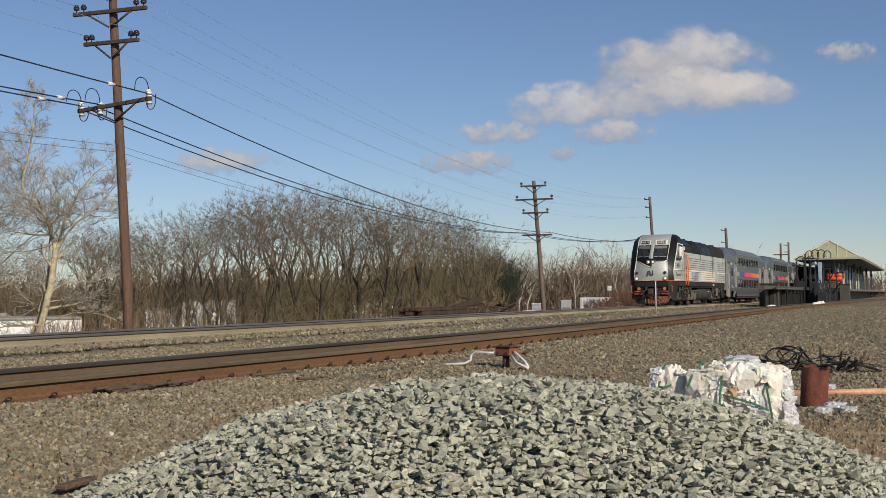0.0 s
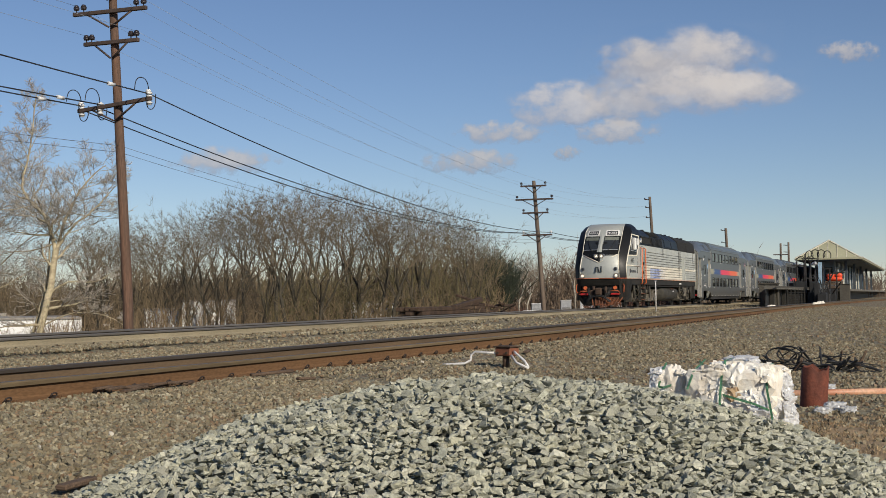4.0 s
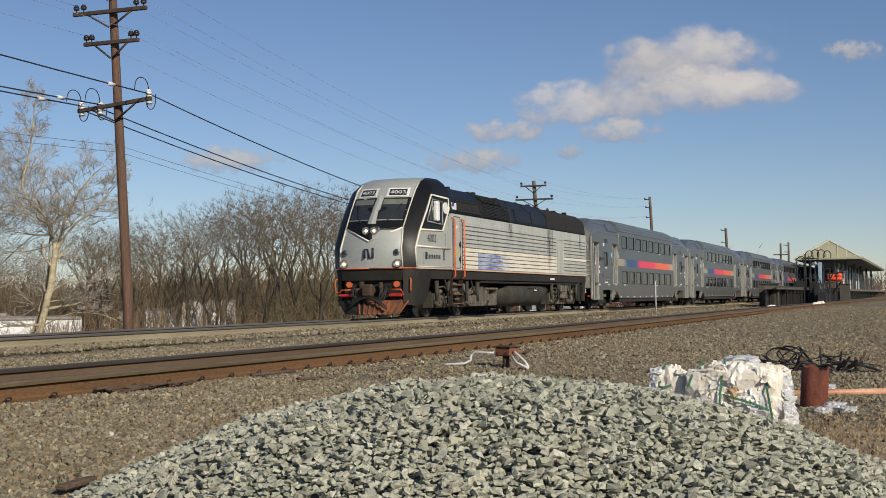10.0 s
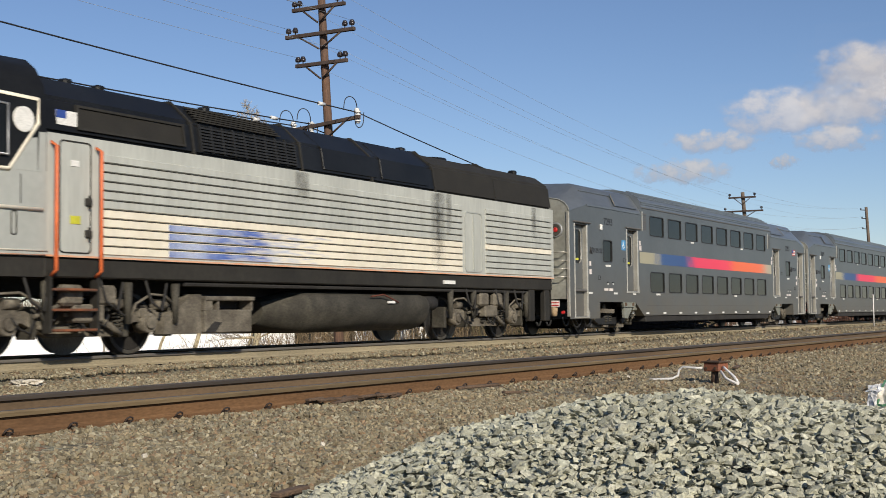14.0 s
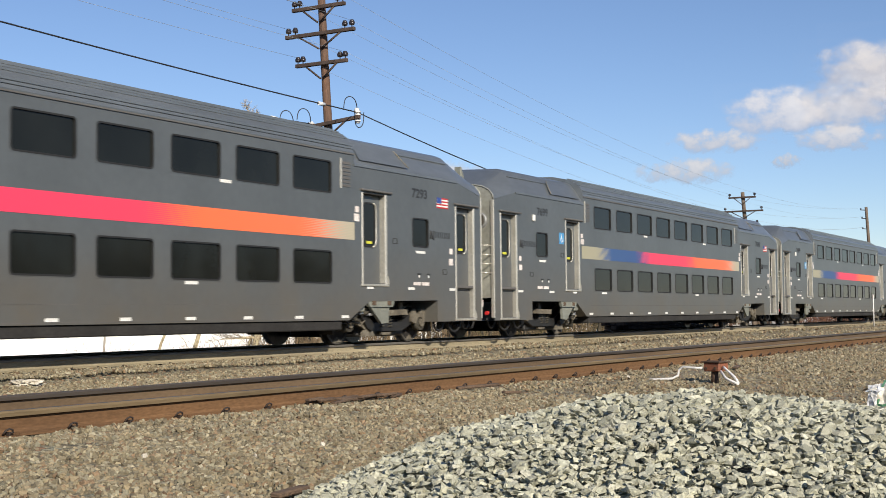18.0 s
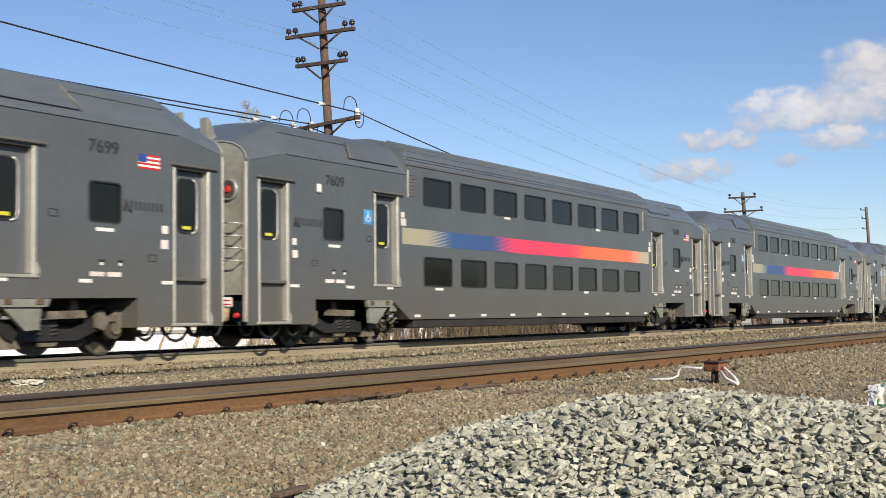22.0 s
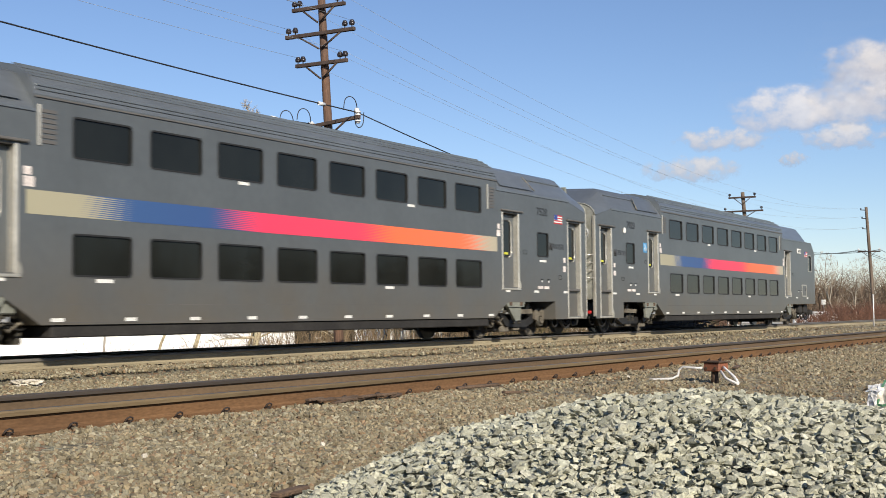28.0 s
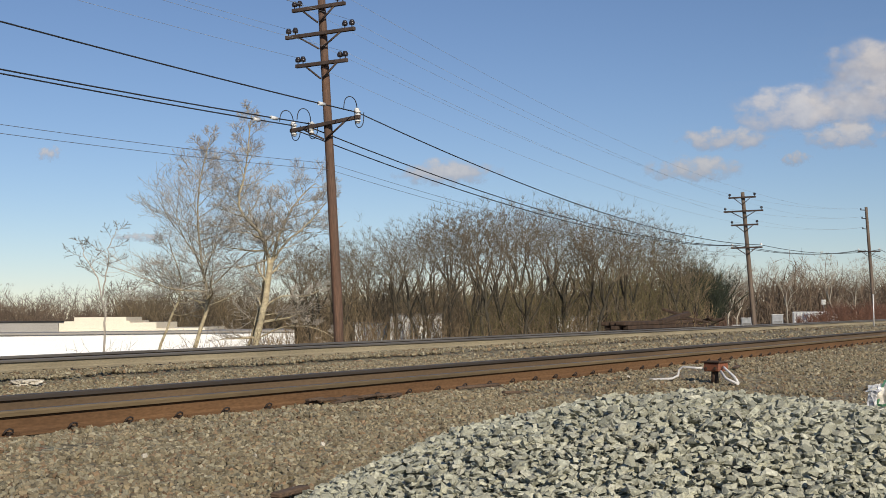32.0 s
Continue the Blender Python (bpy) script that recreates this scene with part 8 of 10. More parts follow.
def build_trees():
    # two pale sycamores and a small tree before them
    plan = {0: (14, 20, 50, 84, 0.275), 1: (7, 10, 28, 58, 0.5), 2: (4, 5, 26, 58, 0.6), 3: (3, 3, 26, 54, 0.6), 4: (1, 0, 0, 0, 0)}
    plant("sycamore_tree", "bare sycamore with pale mottled trunk and a second leaning stem",
          stem_tree(21, [([(0, 0, -0.4), (0.6, 0, 2.6), (1.35, 0.1, 5.4), (0.95, 0.2, 7.6), (0.75, 0.1, 11.2), (1.5, 0, 15.0)], 0.165, 0.022, 40, 0.34, spire),
                         ([(-2.4, 0.8, -0.4), (-1.6, 0.8, 2.6), (-0.7, 0.7, 5.0), (-0.3, 0.6, 6.4), (-0.9, 0.5, 8.8)], 0.11, 0.025, 12, 0.45, None)], plan, 0.035),
          M["syc"], M["syc_twig"], 0.0085, at_px(325, 74), "sycamores", -60.3)
    plant("sycamore_tree", "bare sycamore with pale yellowish forked trunk",
          stem_tree(35, [([(0, 0, -0.4), (0.5, 0, 2.7), (1.0, 0, 5.0), (1.35, 0.1, 7.3)], 0.22, 0.17, 5, 0.4, None),
                         ([(1.35, 0.1, 7.3), (0.85, 0.1, 9.0), (-0.35, 0, 10.7), (0.15, -0.1, 13.3), (0.35, 0, 15.8)], 0.125, 0.02, 34, 0.05, lambda s: 1.35 - 1.0 * s),
                         ([(1.35, 0.1, 7.3), (2.0, 0.3, 9.4), (2.9, 0.4, 11.0), (3.9, 0.5, 12.0)], 0.10, 0.02, 17, 0.1, lambda s: 1.7 - 0.8 * s),
                         ([(1.35, 0.1, 7.3), (2.3, -0.2, 8.6), (3.5, -0.3, 9.6), (4.6, -0.2, 10.9)], 0.085, 0.02, 15, 0.1, lambda s: 1.5 - 0.8 * s),
                         ([(1.0, 0.0, 5.0), (2.1, -0.2, 5.6), (3.4, -0.2, 5.6), (4.4, 0.0, 6.1)], 0.06, 0.015, 9, 0.3, lambda s: 1.0 - 0.5 * s),
                         ([(0.6, 0.0, 3.2), (2.2, -0.3, 3.9), (4.2, -0.4, 3.7), (6.0, -0.3, 2.4)], 0.05, 0.012, 8, 0.3, lambda s: 0.7 - 0.3 * s),
                         ([(-0.9, 0.9, -0.4), (0.0, 0.8, 2.6), (0.8, 0.6, 5.6), (1.1, 0.5, 9.0)], 0.14, 0.04, 9, 0.45, None)], plan, 0.035),
          M["syc"], M["syc_twig"], 0.0085, at_px(434, 72), "sycamores", -60.3)
    small = {0: (14, 10, 45, 80, 0.3), 1: (5, 6, 30, 62, 0.45), 2: (3, 4, 30, 60, 0.5), 3: (2, 0, 0, 0, 0)}
    plant("small_tree", "slender bare young tree before the white building",
          stem_tree(41, [([(0, 0, -0.3), (-0.1, 0, 2.5), (-0.05, 0, 4.4), (-0.25, 0, 5.6)], 0.062, 0.045, 3, 0.7, lambda s: 0.5),
                         ([(-0.25, 0, 5.6), (-0.5, 0.1, 6.6), (-1.1, 0.2, 7.5), (-1.2, 0.2, 8.2)], 0.045, 0.012, 7, 0.2, lambda s: 1.5 - 0.7 * s),
                         ([(-0.25, 0, 5.6), (0.1, -0.1, 6.8), (0.15, 0, 7.9), (0.5, 0.1, 8.8)], 0.045, 0.012, 8, 0.2, lambda s: 1.4 - 0.7 * s),
                         ([(-0.1, 0, 5.0), (0.7, -0.1, 5.7), (1.3, 0, 5.8), (1.9, 0.1, 6.4)], 0.03, 0.01, 6, 0.2, lambda s: 1.0 - 0.5 * s)], small, 0.04),
          M["syc_twig"], M["twig"], 0.0085, at_px(187, 62), "", -60.3)
    # the wood beyond the line
    tall = (13.0, 14.5, 12.0, 13.5, 11.0, 14.0)
    kinds = [plant("bare_tree", "bare leafless deciduous tree of a small wood", wood_tree(100 + k, h, (3, 2, 4, 3, 3, 3)[k]), M["bark"], M["twig"], 0.015, at_px(600, 120), "trees of the wood") for k, h in enumerate(tall)]
    far_kinds = [plant("bare_tree", "bare leafless tree of the distant woods", wood_tree(200 + k, 12.0, 3, 0.3, 5, 30.0), M["far_twig"], M["far_twig"], 0.026, at_px(600, 120), "trees of the distant woods") for k in range(3)]
    pale_kinds = [plant("pale_tree", "bare tree with whitish limbs among the distant woods", wood_tree(300 + k, 12.0, 3, 0.3, 6, 30.0), M["syc_far"], M["syc_far"], 0.022, at_px(600, 120), "pale trees of the distant woods") for k in range(2)]
    rng = random.Random(77)
    spots = []
    for k in range(58):
        px = 598 + 645 * (k + rng.random()) / 58
        spots.append((px, rng.uniform(88, 132) if px > 740 else rng.uniform(104, 150), 0))
    for k in range(22):
        spots.append((rng.uniform(225, 640), rng.uniform(125, 175), 0))
    for k in range(64):
        spots.append((1215 + 520 * (k + rng.random()) / 64, rng.uniform(195, 290), 1))
    for k in range(56):
        spots.append((rng.uniform(-80, 600), rng.uniform(220, 330), 1))
    spots += [(1287, 168, 2), (1392, 176, 2), (1474, 180, 2), (1512, 186, 2), (1302, 190, 2), (1545, 190, 2)]
    tops = {1287: 466, 1392: 462, 1474: 446, 1512: 458, 1302: 478, 1545: 452}
    used = {}
    for k, (px, dep, sort) in enumerate(spots):
        x, y = spot(px, dep)
        if sort == 2:
            top = tops[px]
        elif sort == 1:
            top = rng.uniform(468, 492) if px > 600 else rng.uniform(498, 522)
        else:
            top = float(np.interp(px, [225, 300, 470, 600, 690, 740, 800, 900, 970, 1080, 1200, 1262], [505, 488, 440, 402, 396, 370, 354, 334, 338, 358, 394, 456])) + rng.uniform(0, 70) * rng.random()
        z = soil(x, y)
        want = (560 - top - (px - 784) * 0.0101) / 2276 * dep + 0.6 - z
        pool, hh = ((kinds, tall), (far_kinds, (12.0,) * 3), (pale_kinds, (12.0,) * 2))[sort]
        i = k % len(pool)
        f = max(0.45, min(1.7, want / hh[i]))
        m = pose(x, y, z, 0, 0, rng.uniform(0, 360))
        if (sort, i) not in used:
            used[(sort, i)] = m @ Matrix.Diagonal((f, f, f, 1))
        else:
            pool[i].matrix_basis = Matrix.Diagonal((f, f, f, 1))
            copy_thing(pool[i], m)
    for (sort, i), m in used.items():
        (kinds, far_kinds, pale_kinds)[sort][i].matrix_basis = m


def brush(name, label, n, px0, px1, d0, d1, h0, h1, material, seed, forks=4, least=0.009):
    """Crooked thin stems that part into twigs, in one mesh."""
    rng = random.Random(seed)
    limbs = []
    for k in range(n):
        x, y = spot(rng.uniform(px0, px1), rng.uniform(d0, d1))
        p = Vector((x, y, soil(x, y) - 0.1))
        h = rng.uniform(h0, h1) * (0.85 + 0.75 * noise.noise((x * 0.09, y * 0.09, 1.0)))
        d = Vector((rng.gauss(0, 0.3), rng.gauss(0, 0.3), 1)).normalized()
        r = 0.012 + 0.0035 * h
        q = p + d * h * 0.34
        d = (d + Vector((rng.gauss(0, 0.2), rng.gauss(0, 0.2), 0.05))).normalized()
        t = q + d * h * 0.2
        limbs.append(([p, q, t], [r, r * 0.85, r * 0.7], 3))
        for b in range(2 if forks < 5 else 3):
            e = (d + Vector((rng.gauss(0, 0.42), rng.gauss(0, 0.42), rng.uniform(0.0, 0.3)))).normalized()
            o = t if b < 2 else q
            m1 = o + e * h * rng.uniform(0.16, 0.26)
            e = (e + Vector((rng.gauss(0, 0.3), rng.gauss(0, 0.3), 0.1))).normalized()
            m2 = m1 + e * h * rng.uniform(0.12, 0.24)
            limbs.append(([o, m1, m2], [r * 0.6, r * 0.42, r * 0.25], 3))
            for c in range(max(1, forks // 2)):
                w = (e + Vector((rng.gauss(0, 0.7), rng.gauss(0, 0.7), rng.gauss(0.1, 0.3)))).normalized()
                v = o.lerp(m1, rng.uniform(0.3, 1.0)) if c % 2 else m1.lerp(m2, rng.random())
                limbs.append(([v, v + w * h * rng.uniform(0.1, 0.24)], [r * 0.3, r * 0.16], 3))
    ob = new(name, limb_mesh(name, limbs, material, min_r=least))
    return tagged(ob, label, "bushes", kind="stuff")


def far_woods():
    brush("underbrush", "dense tan winter underbrush of saplings", 1150, 600, 1262, 84, 140, 1.2, 5.0, M["sapling"], 5, 6, 0.011)
    brush("underbrush", "olive-brown vines and briars within the wood", 420, 840, 1235, 90, 128, 3.5, 8.0, M["vine"], 25, 6, 0.013)
    brush("thicket", "brown thicket of tall saplings within the wood", 1100, 596, 1255, 118, 165, 4.0, 8.6, M["thicket"], 15, 6, 0.03)
    brush("underbrush", "brown saplings and brambles under the sycamores", 340, 440, 620, 70, 110, 1.5, 4.5, M["sapling"], 6)
    brush("thicket", "brown thicket behind the sycamores", 1200, 215, 640, 140, 190, 4.6, 8.6, M["thicket"], 16, 7, 0.034)
    brush("red_brush", "reddish brown bushes beside the line", 520, 1452, 1600, 102, 122, 1.0, 2.2, M["red_twig"], 7, 6, 0.014)
    brush("red_brush", "reddish brown bushes before the white container", 150, 1408, 1462, 100, 110, 0.8, 1.5, M["red_twig"], 17, 6, 0.012)
    brush("red_brush", "reddish brown bush beside the scrap heap", 70, 1264, 1292, 92, 98, 1.3, 2.2, M["red_twig"], 27, 6, 0.012)
    brush("far_woods", "distant brown leafless woods", 1900, 1215, 1720, 190, 300, 5.5, 9.5, M["far_twig"], 8, 5, 0.06)
    brush("far_woods", "distant brown leafless woods on the skyline", 1900, -120, 600, 250, 330, 6.0, 10.0, M["far_twig"], 9, 7, 0.055)
    brush("far_woods", "distant brown leafless woods behind the near wood", 1700, 590, 1235, 230, 310, 8.0, 12.5, M["thicket"], 19, 5, 0.1)
    brush("far_woods", "distant brown leafless woods", 600, 1700, 2000, 230, 330, 4.0, 8.0, M["far_twig"], 10, 5, 0.05)
    brush("bank_scrub", "tan scrub on the bank behind the timber", 420, 940, 1230, 58, 84, 0.4, 1.5, M["sapling"], 23, 5, 0.008)
    brush("bank_scrub", "thin bare scrub before the white building", 190, 150, 480, 58, 70, 2.3, 4.6, M["bark"], 13, 5)
    brush("bank_scrub", "brown brambles and saplings at the foot of the sycamores", 300, 335, 560, 56, 68, 2.6, 4.9, M["sapling"], 33, 6)
    brush("evergreen_bush", "dark green evergreen bushes at the wood's edge", 380, 1212, 1266, 122, 138, 5.5, 8.2, M["green"], 12, 10, 0.026)


def woods_behind():
    """An unseen line of trees behind the camera, added for the coaches' paint and windows to mirror."""
    rng = random.Random(51)
    limbs = []
    for k in range(620):
        x, y = rng.uniform(-170, 190), rng.uniform(-84, -70)
        p = Vector((x, y, -0.6))
        h = 13.5 + 3.0 * noise.noise((x * 0.05, y * 0.05, 3.0)) + rng.uniform(-3.5, 1.5)
        q = p + Vector((rng.gauss(0, 0.4), rng.gauss(0, 0.4), h * 0.55))
        limbs.append(([p, q, q + Vector((rng.gauss(0, 0.6), rng.gauss(0, 0.6), h * 0.45))], [0.28, 0.22, 0.08], 3))
        for c in range(7):
            v = p.lerp(q, rng.uniform(0.2, 1.0))
            w = Vector((rng.gauss(0, 1.0), rng.gauss(0, 1.0), rng.uniform(0.3, 1.3))).normalized()
            limbs.append(([v, v + w * h * rng.uniform(0.15, 0.32)], [0.2, 0.1], 3))
    ob = new("woods_behind", limb_mesh("woods_behind", limbs, M["thicket"], min_r=0.12))
    tagged(ob, "bare brown trees out of view, mirrored in the coaches", "bushes", kind="stuff")


build_trees()
far_woods()
woods_behind()


# ---- white building beyond the bank ----
def warehouse():
    th = thing("warehouse", "long low white industrial building with cream upper storey", "building")
    def block(name, pxa, pxb, da, db, z0, z1, material, label=""):
        (xa, ya), (xb, yb) = spot(pxa, da), spot(pxb, db)
        way = Vector((xb - xa, yb - ya, 0))
        back = Vector((-way.y, way.x, 0)).normalized() * 14
        if back.dot(Vector((xa, ya, 0))) < 0:
            back = -back
        bm = bmesh.new()
        c = [Vector((xa, ya, 0)), Vector((xb, yb, 0)), Vector((xb, yb, 0)) + back, Vector((xa, ya, 0)) + back]
        quads(bm, [tuple(v + Vector((0, 0, z0))) for v in c] + [tuple(v + Vector((0, 0, z1))) for v in c], [(3, 2, 1, 0), (4, 5, 6, 7), (0, 1, 5, 4), (1, 2, 6, 5), (2, 3, 7, 6), (3, 0, 4, 7)])
        return part(name, bm, material, th, label)
    block("wall", -300, 520, 105, 112, -4.2, -0.72, M["white_wall"], "long white wall")
    block("roof_edge", -300, 520, 104.8, 111.8, -0.78, -0.62, M["grey_wall"], "grey roof edge")
    for k, (pa, pb, top) in enumerate(((104, 362, -0.42), (104, 276, 0.13), (113, 229, 0.30), (131, 223, 0.66))):
        block("upper_wall", pa, pb, 118 - 0.04 * k, 118.6 - 0.04 * k, -1.0, top, M["cream_wall"], "stepped cream upper storey")
    block("upper_wall", -300, 103, 117, 118, -1.0, 0.22, M["grey_wall"], "grey upper storey")
    block("roof_edge", -300, 103, 116.9, 117.9, 0.22, 0.34, M["car_dark"], "dark roof edge")


warehouse()


def sheds():
    for px, dep, wide, z1 in ((735, 124, 5.0, 0.6), (1020, 122, 4.5, 0.3), (652, 126, 3.0, -0.2)):
        x, y = spot(px, dep)
        th = thing("white_shed", "low white shed glimpsed behind the bare trees", "shed", "sheds behind the wood", at=pose(x, y, soil(x, y), 0, 0, -60.3))
        h = z1 - soil(x, y)
        bm = bmesh.new()
        box(bm, -wide / 2, wide / 2, 0, 5, 0, h, 0.03)
        part("wall", bm, M["white_wall"], th)
        bm = bmesh.new()
        box(bm, -wide / 2 - 0.2, wide / 2 + 0.2, -0.2, 5.2, h, h + 0.12, 0.02)
        part("roof", bm, M["grey_wall"], th)


sheds()

# ---- clouds: thin glowing sheets far behind everything, drifting slowly ----
def cloud_material(name, seed, body=0.0, stretch=1.0, soft=0.5, bright=0.62):
    m = bpy.data.materials.new(name)
    m.use_nodes = True
    nt = m.node_tree
    nt.nodes.clear()
    N = nt.nodes.new
    out, mix, tr, em = N("ShaderNodeOutputMaterial"), N("ShaderNodeMixShader"), N("ShaderNodeBsdfTransparent"), N("ShaderNodeEmission")
    co, mp, no, se = N("ShaderNodeTexCoord"), N("ShaderNodeMapping"), N("ShaderNodeTexNoise"), N("ShaderNodeSeparateXYZ")
    L = nt.links.new
    L(co.outputs["Generated"], se.inputs[0])
    L(co.outputs["Generated"], mp.inputs["Vector"])
    mp.inputs["Location"].default_value = (seed, seed * 1.7, 0)
    mp.inputs["Scale"].default_value = (stretch * 2.2, 2.2, 1)
    no.inputs["Scale"].default_value, no.inputs["Detail"].default_value, no.inputs["Roughness"].default_value = 1.3, 7.0, 0.55
    L(mp.outputs["Vector"], no.inputs["Vector"])

    def calc(op, a, b):
        n = N("ShaderNodeMath")
        n.operation = op
        for i, v in enumerate((a, b)):
            if isinstance(v, (int, float)):
                n.inputs[i].default_value = v
            else:
                L(v, n.inputs[i])
        return n.outputs[0]
    dx = calc("MULTIPLY", calc("SUBTRACT", se.outputs["X"], 0.5), 2.0)
    dy = calc("MULTIPLY", calc("SUBTRACT", se.outputs["Y"], 0.5), 2.0)
    r2 = calc("ADD", calc("MULTIPLY", dx, dx), calc("MULTIPLY", dy, dy))
    shape = calc("SUBTRACT", 1.0, r2)
    dens = calc("ADD", calc("ADD", calc("MULTIPLY", shape, 0.95), body - 0.42), calc("MULTIPLY", calc("SUBTRACT", no.outputs["Fac"], 0.5), 2.1))
    dens = calc("MULTIPLY", dens, calc("MINIMUM", calc("MAXIMUM", calc("MULTIPLY", shape, 3.0), 0.0), 1.0))
    mr = N("ShaderNodeMapRange")
    mr.interpolation_type = "SMOOTHSTEP"
    mr.inputs["From Min"].default_value, mr.inputs["From Max"].default_value = -0.05, soft * 1.35
    mr.inputs["To Max"].default_value = 0.75
    L(dens, mr.inputs["Value"])
    # sunlit top and grey shaded base are put into the glow's colour
    cr = N("ShaderNodeValToRGB")
    els = cr.color_ramp.elements
    els[0].position, els[0].color = 0.25, (0.44, 0.46, 0.55, 1)
    els[1].position, els[1].color = 0.8, (0.86, 0.80, 0.76, 1)
    L(calc("ADD", calc("MULTIPLY", se.outputs["Y"], 0.6), calc("MULTIPLY", dens, 0.45)), cr.inputs["Fac"])
    L(cr.outputs["Color"], em.inputs["Color"])
    em.inputs["Strength"].default_value = bright * 0.95
    L(mr.outputs["Result"], mix.inputs["Fac"])
    L(tr.outputs[0], mix.inputs[1])
    L(em.outputs[0], mix.inputs[2])
    L(mix.outputs[0], out.inputs["Surface"])
    return m


CLOUDS = []


def cloud(yaw_px, row, wide, high, seed, body=0.1, bright=0.62, stretch=1.6, soft=0.55, dist=3000.0):
    """A cloud bank; bearing and rise as offsets on the camera's first heading, sizes likewise."""
    f = 2276.0
    R = aim(69.405, 2.19, -0.65).to_3x3()
    way = R @ Vector(((yaw_px - 784) / f, (441 - row) / f, -1))
    p = Vector(EYE) + way * dist
    u = R @ Vector((1, 0, 0))
    v = R @ Vector((0, 1, 0))
    w = (R @ Vector((0, 0, 1)))
    k = dist / f
    bm = bmesh.new()
    quads(bm, [(-wide * k / 2, -high * k / 2, 0), (wide * k / 2, -high * k / 2, 0), (wide * k / 2, high * k / 2, 0), (-wide * k / 2, high * k / 2, 0)], [(0, 1, 2, 3)])
    ob = part("cloud", bm, cloud_material("cloud", seed, body, stretch, soft, bright))
    tagged(ob, "small white and grey fair-weather cloud in a blue sky", "cloud", "clouds", "structure")
    m = Matrix((u, v, w)).transposed().to_4x4()
    m.translation = p
    ob.matrix_basis = m
    ob.visible_shadow = False
    CLOUDS.append((ob, m, u * 1.19 + v * 0.3))


cloud(1220, 106, 330, 140, 1.3, 0.14, 0.82, 1.6, dist=3000.0)
cloud(1262, 92, 180, 100, 4.9, 0.15, 0.84, 1.4, dist=2940.0)
cloud(1120, 108, 190, 90, 2.2, 0.08, 0.78, 1.6, dist=2880.0)
cloud(1180, 136, 330, 100, 3.3, 0.22, 0.78, 1.9, dist=3120.0)
cloud(1235, 160, 400, 104, 4.1, 0.32, 0.84, 2.8, dist=2820.0)
cloud(1290, 158, 260, 74, 9.2, 0.3, 0.88, 2.6, dist=3060.0)
cloud(990, 186, 225, 100, 7.7, 0.34, 0.84, 1.8, dist=2760.0)
cloud(1100, 186, 210, 92, 6.4, 0.26, 0.78, 1.8, dist=3180.0)
cloud(890, 236, 210, 56, 2.6, 0.14, 0.74, 3.0, dist=2700.0)
cloud(1090, 234, 190, 60, 5.2, 0.18, 0.76, 2.4, dist=2640.0)
cloud(828, 288, 200, 60, 3.9, 0.16, 0.70, 3.0, dist=2580.0)
cloud(388, 286, 240, 62, 8.3, 0.2, 0.74, 3.0, dist=2520.0)
cloud(998, 272, 70, 34, 6.1, 0.1, 0.68, 2.0, dist=2460.0)
cloud(1500, 92, 130, 54, 0.7, 0.15, 0.74, 2.2, dist=2400.0)
cloud(-190, 398, 150, 22, 12.5, 0.1, 0.70, 4.0, dist=2340.0)
cloud(-370, 240, 70, 40, 13.1, 0.05, 0.75, 2.0, dist=2280.0)


def spot_a(px, depth):
    return spot(px, depth, 69.405)


# ---- things by the line ----
def junction_box():
    x, y = spot_a(893, 16.8)
    th = thing("junction_box", "rusty orange track junction box on a short post with white conduits", "junction box", at=pose(x, y, ground_z(x, y), 0, 0, -17))
    bm = bmesh.new()
    rod(bm, (0, 0, -0.05), (0, 0, 0.2), 0.05, 0.045, 12)
    part("post", bm, M["scrap"], th, "short dark post")
    bm = bmesh.new()
    box(bm, -0.08, 0.13, -0.12, 0.12, 0.16, 0.27, 0.012)
    body = part("housing", bm, M["rust_box"], th, "rust-orange metal housing")
    bm = bmesh.new()
    box(bm, -0.10, 0.15, -0.14, 0.14, 0.27, 0.29, 0.006)
    part("lid", bm, M["scrap"], body, "dark overhanging lid")
    bm = bmesh.new()
    for yy in (-0.07, 0.07):
        rod(bm, (-0.10, yy, 0.2), (-0.085, yy, 0.2), 0.018, seg=8)
    part("bolt", bm, M["scrap"], body)
    for pts in ([(-0.05, 0.14, 0.2), (-0.1, 0.22, 0.2), (-0.1, 0.42, 0.21), (-0.12, 0.47, 0.17), (-0.14, 0.47, 0.1), (-0.2, 0.52, 0.06), (-0.25, 0.8, 0.04), (-0.3, 1.0, 0.02)],
                [(-0.02, -0.14, 0.22), (-0.06, -0.2, 0.2), (-0.12, -0.38, 0.1), (-0.16, -0.46, 0.03)], [(-0.06, -0.13, 0.17), (-0.12, -0.25, 0.08), (-0.17, -0.46, 0.02)]):
        bm = bmesh.new()
        pipe(bm, pts, 0.016, 7)
        part("conduit", bm, M["conduit"], th, "white bent conduit")


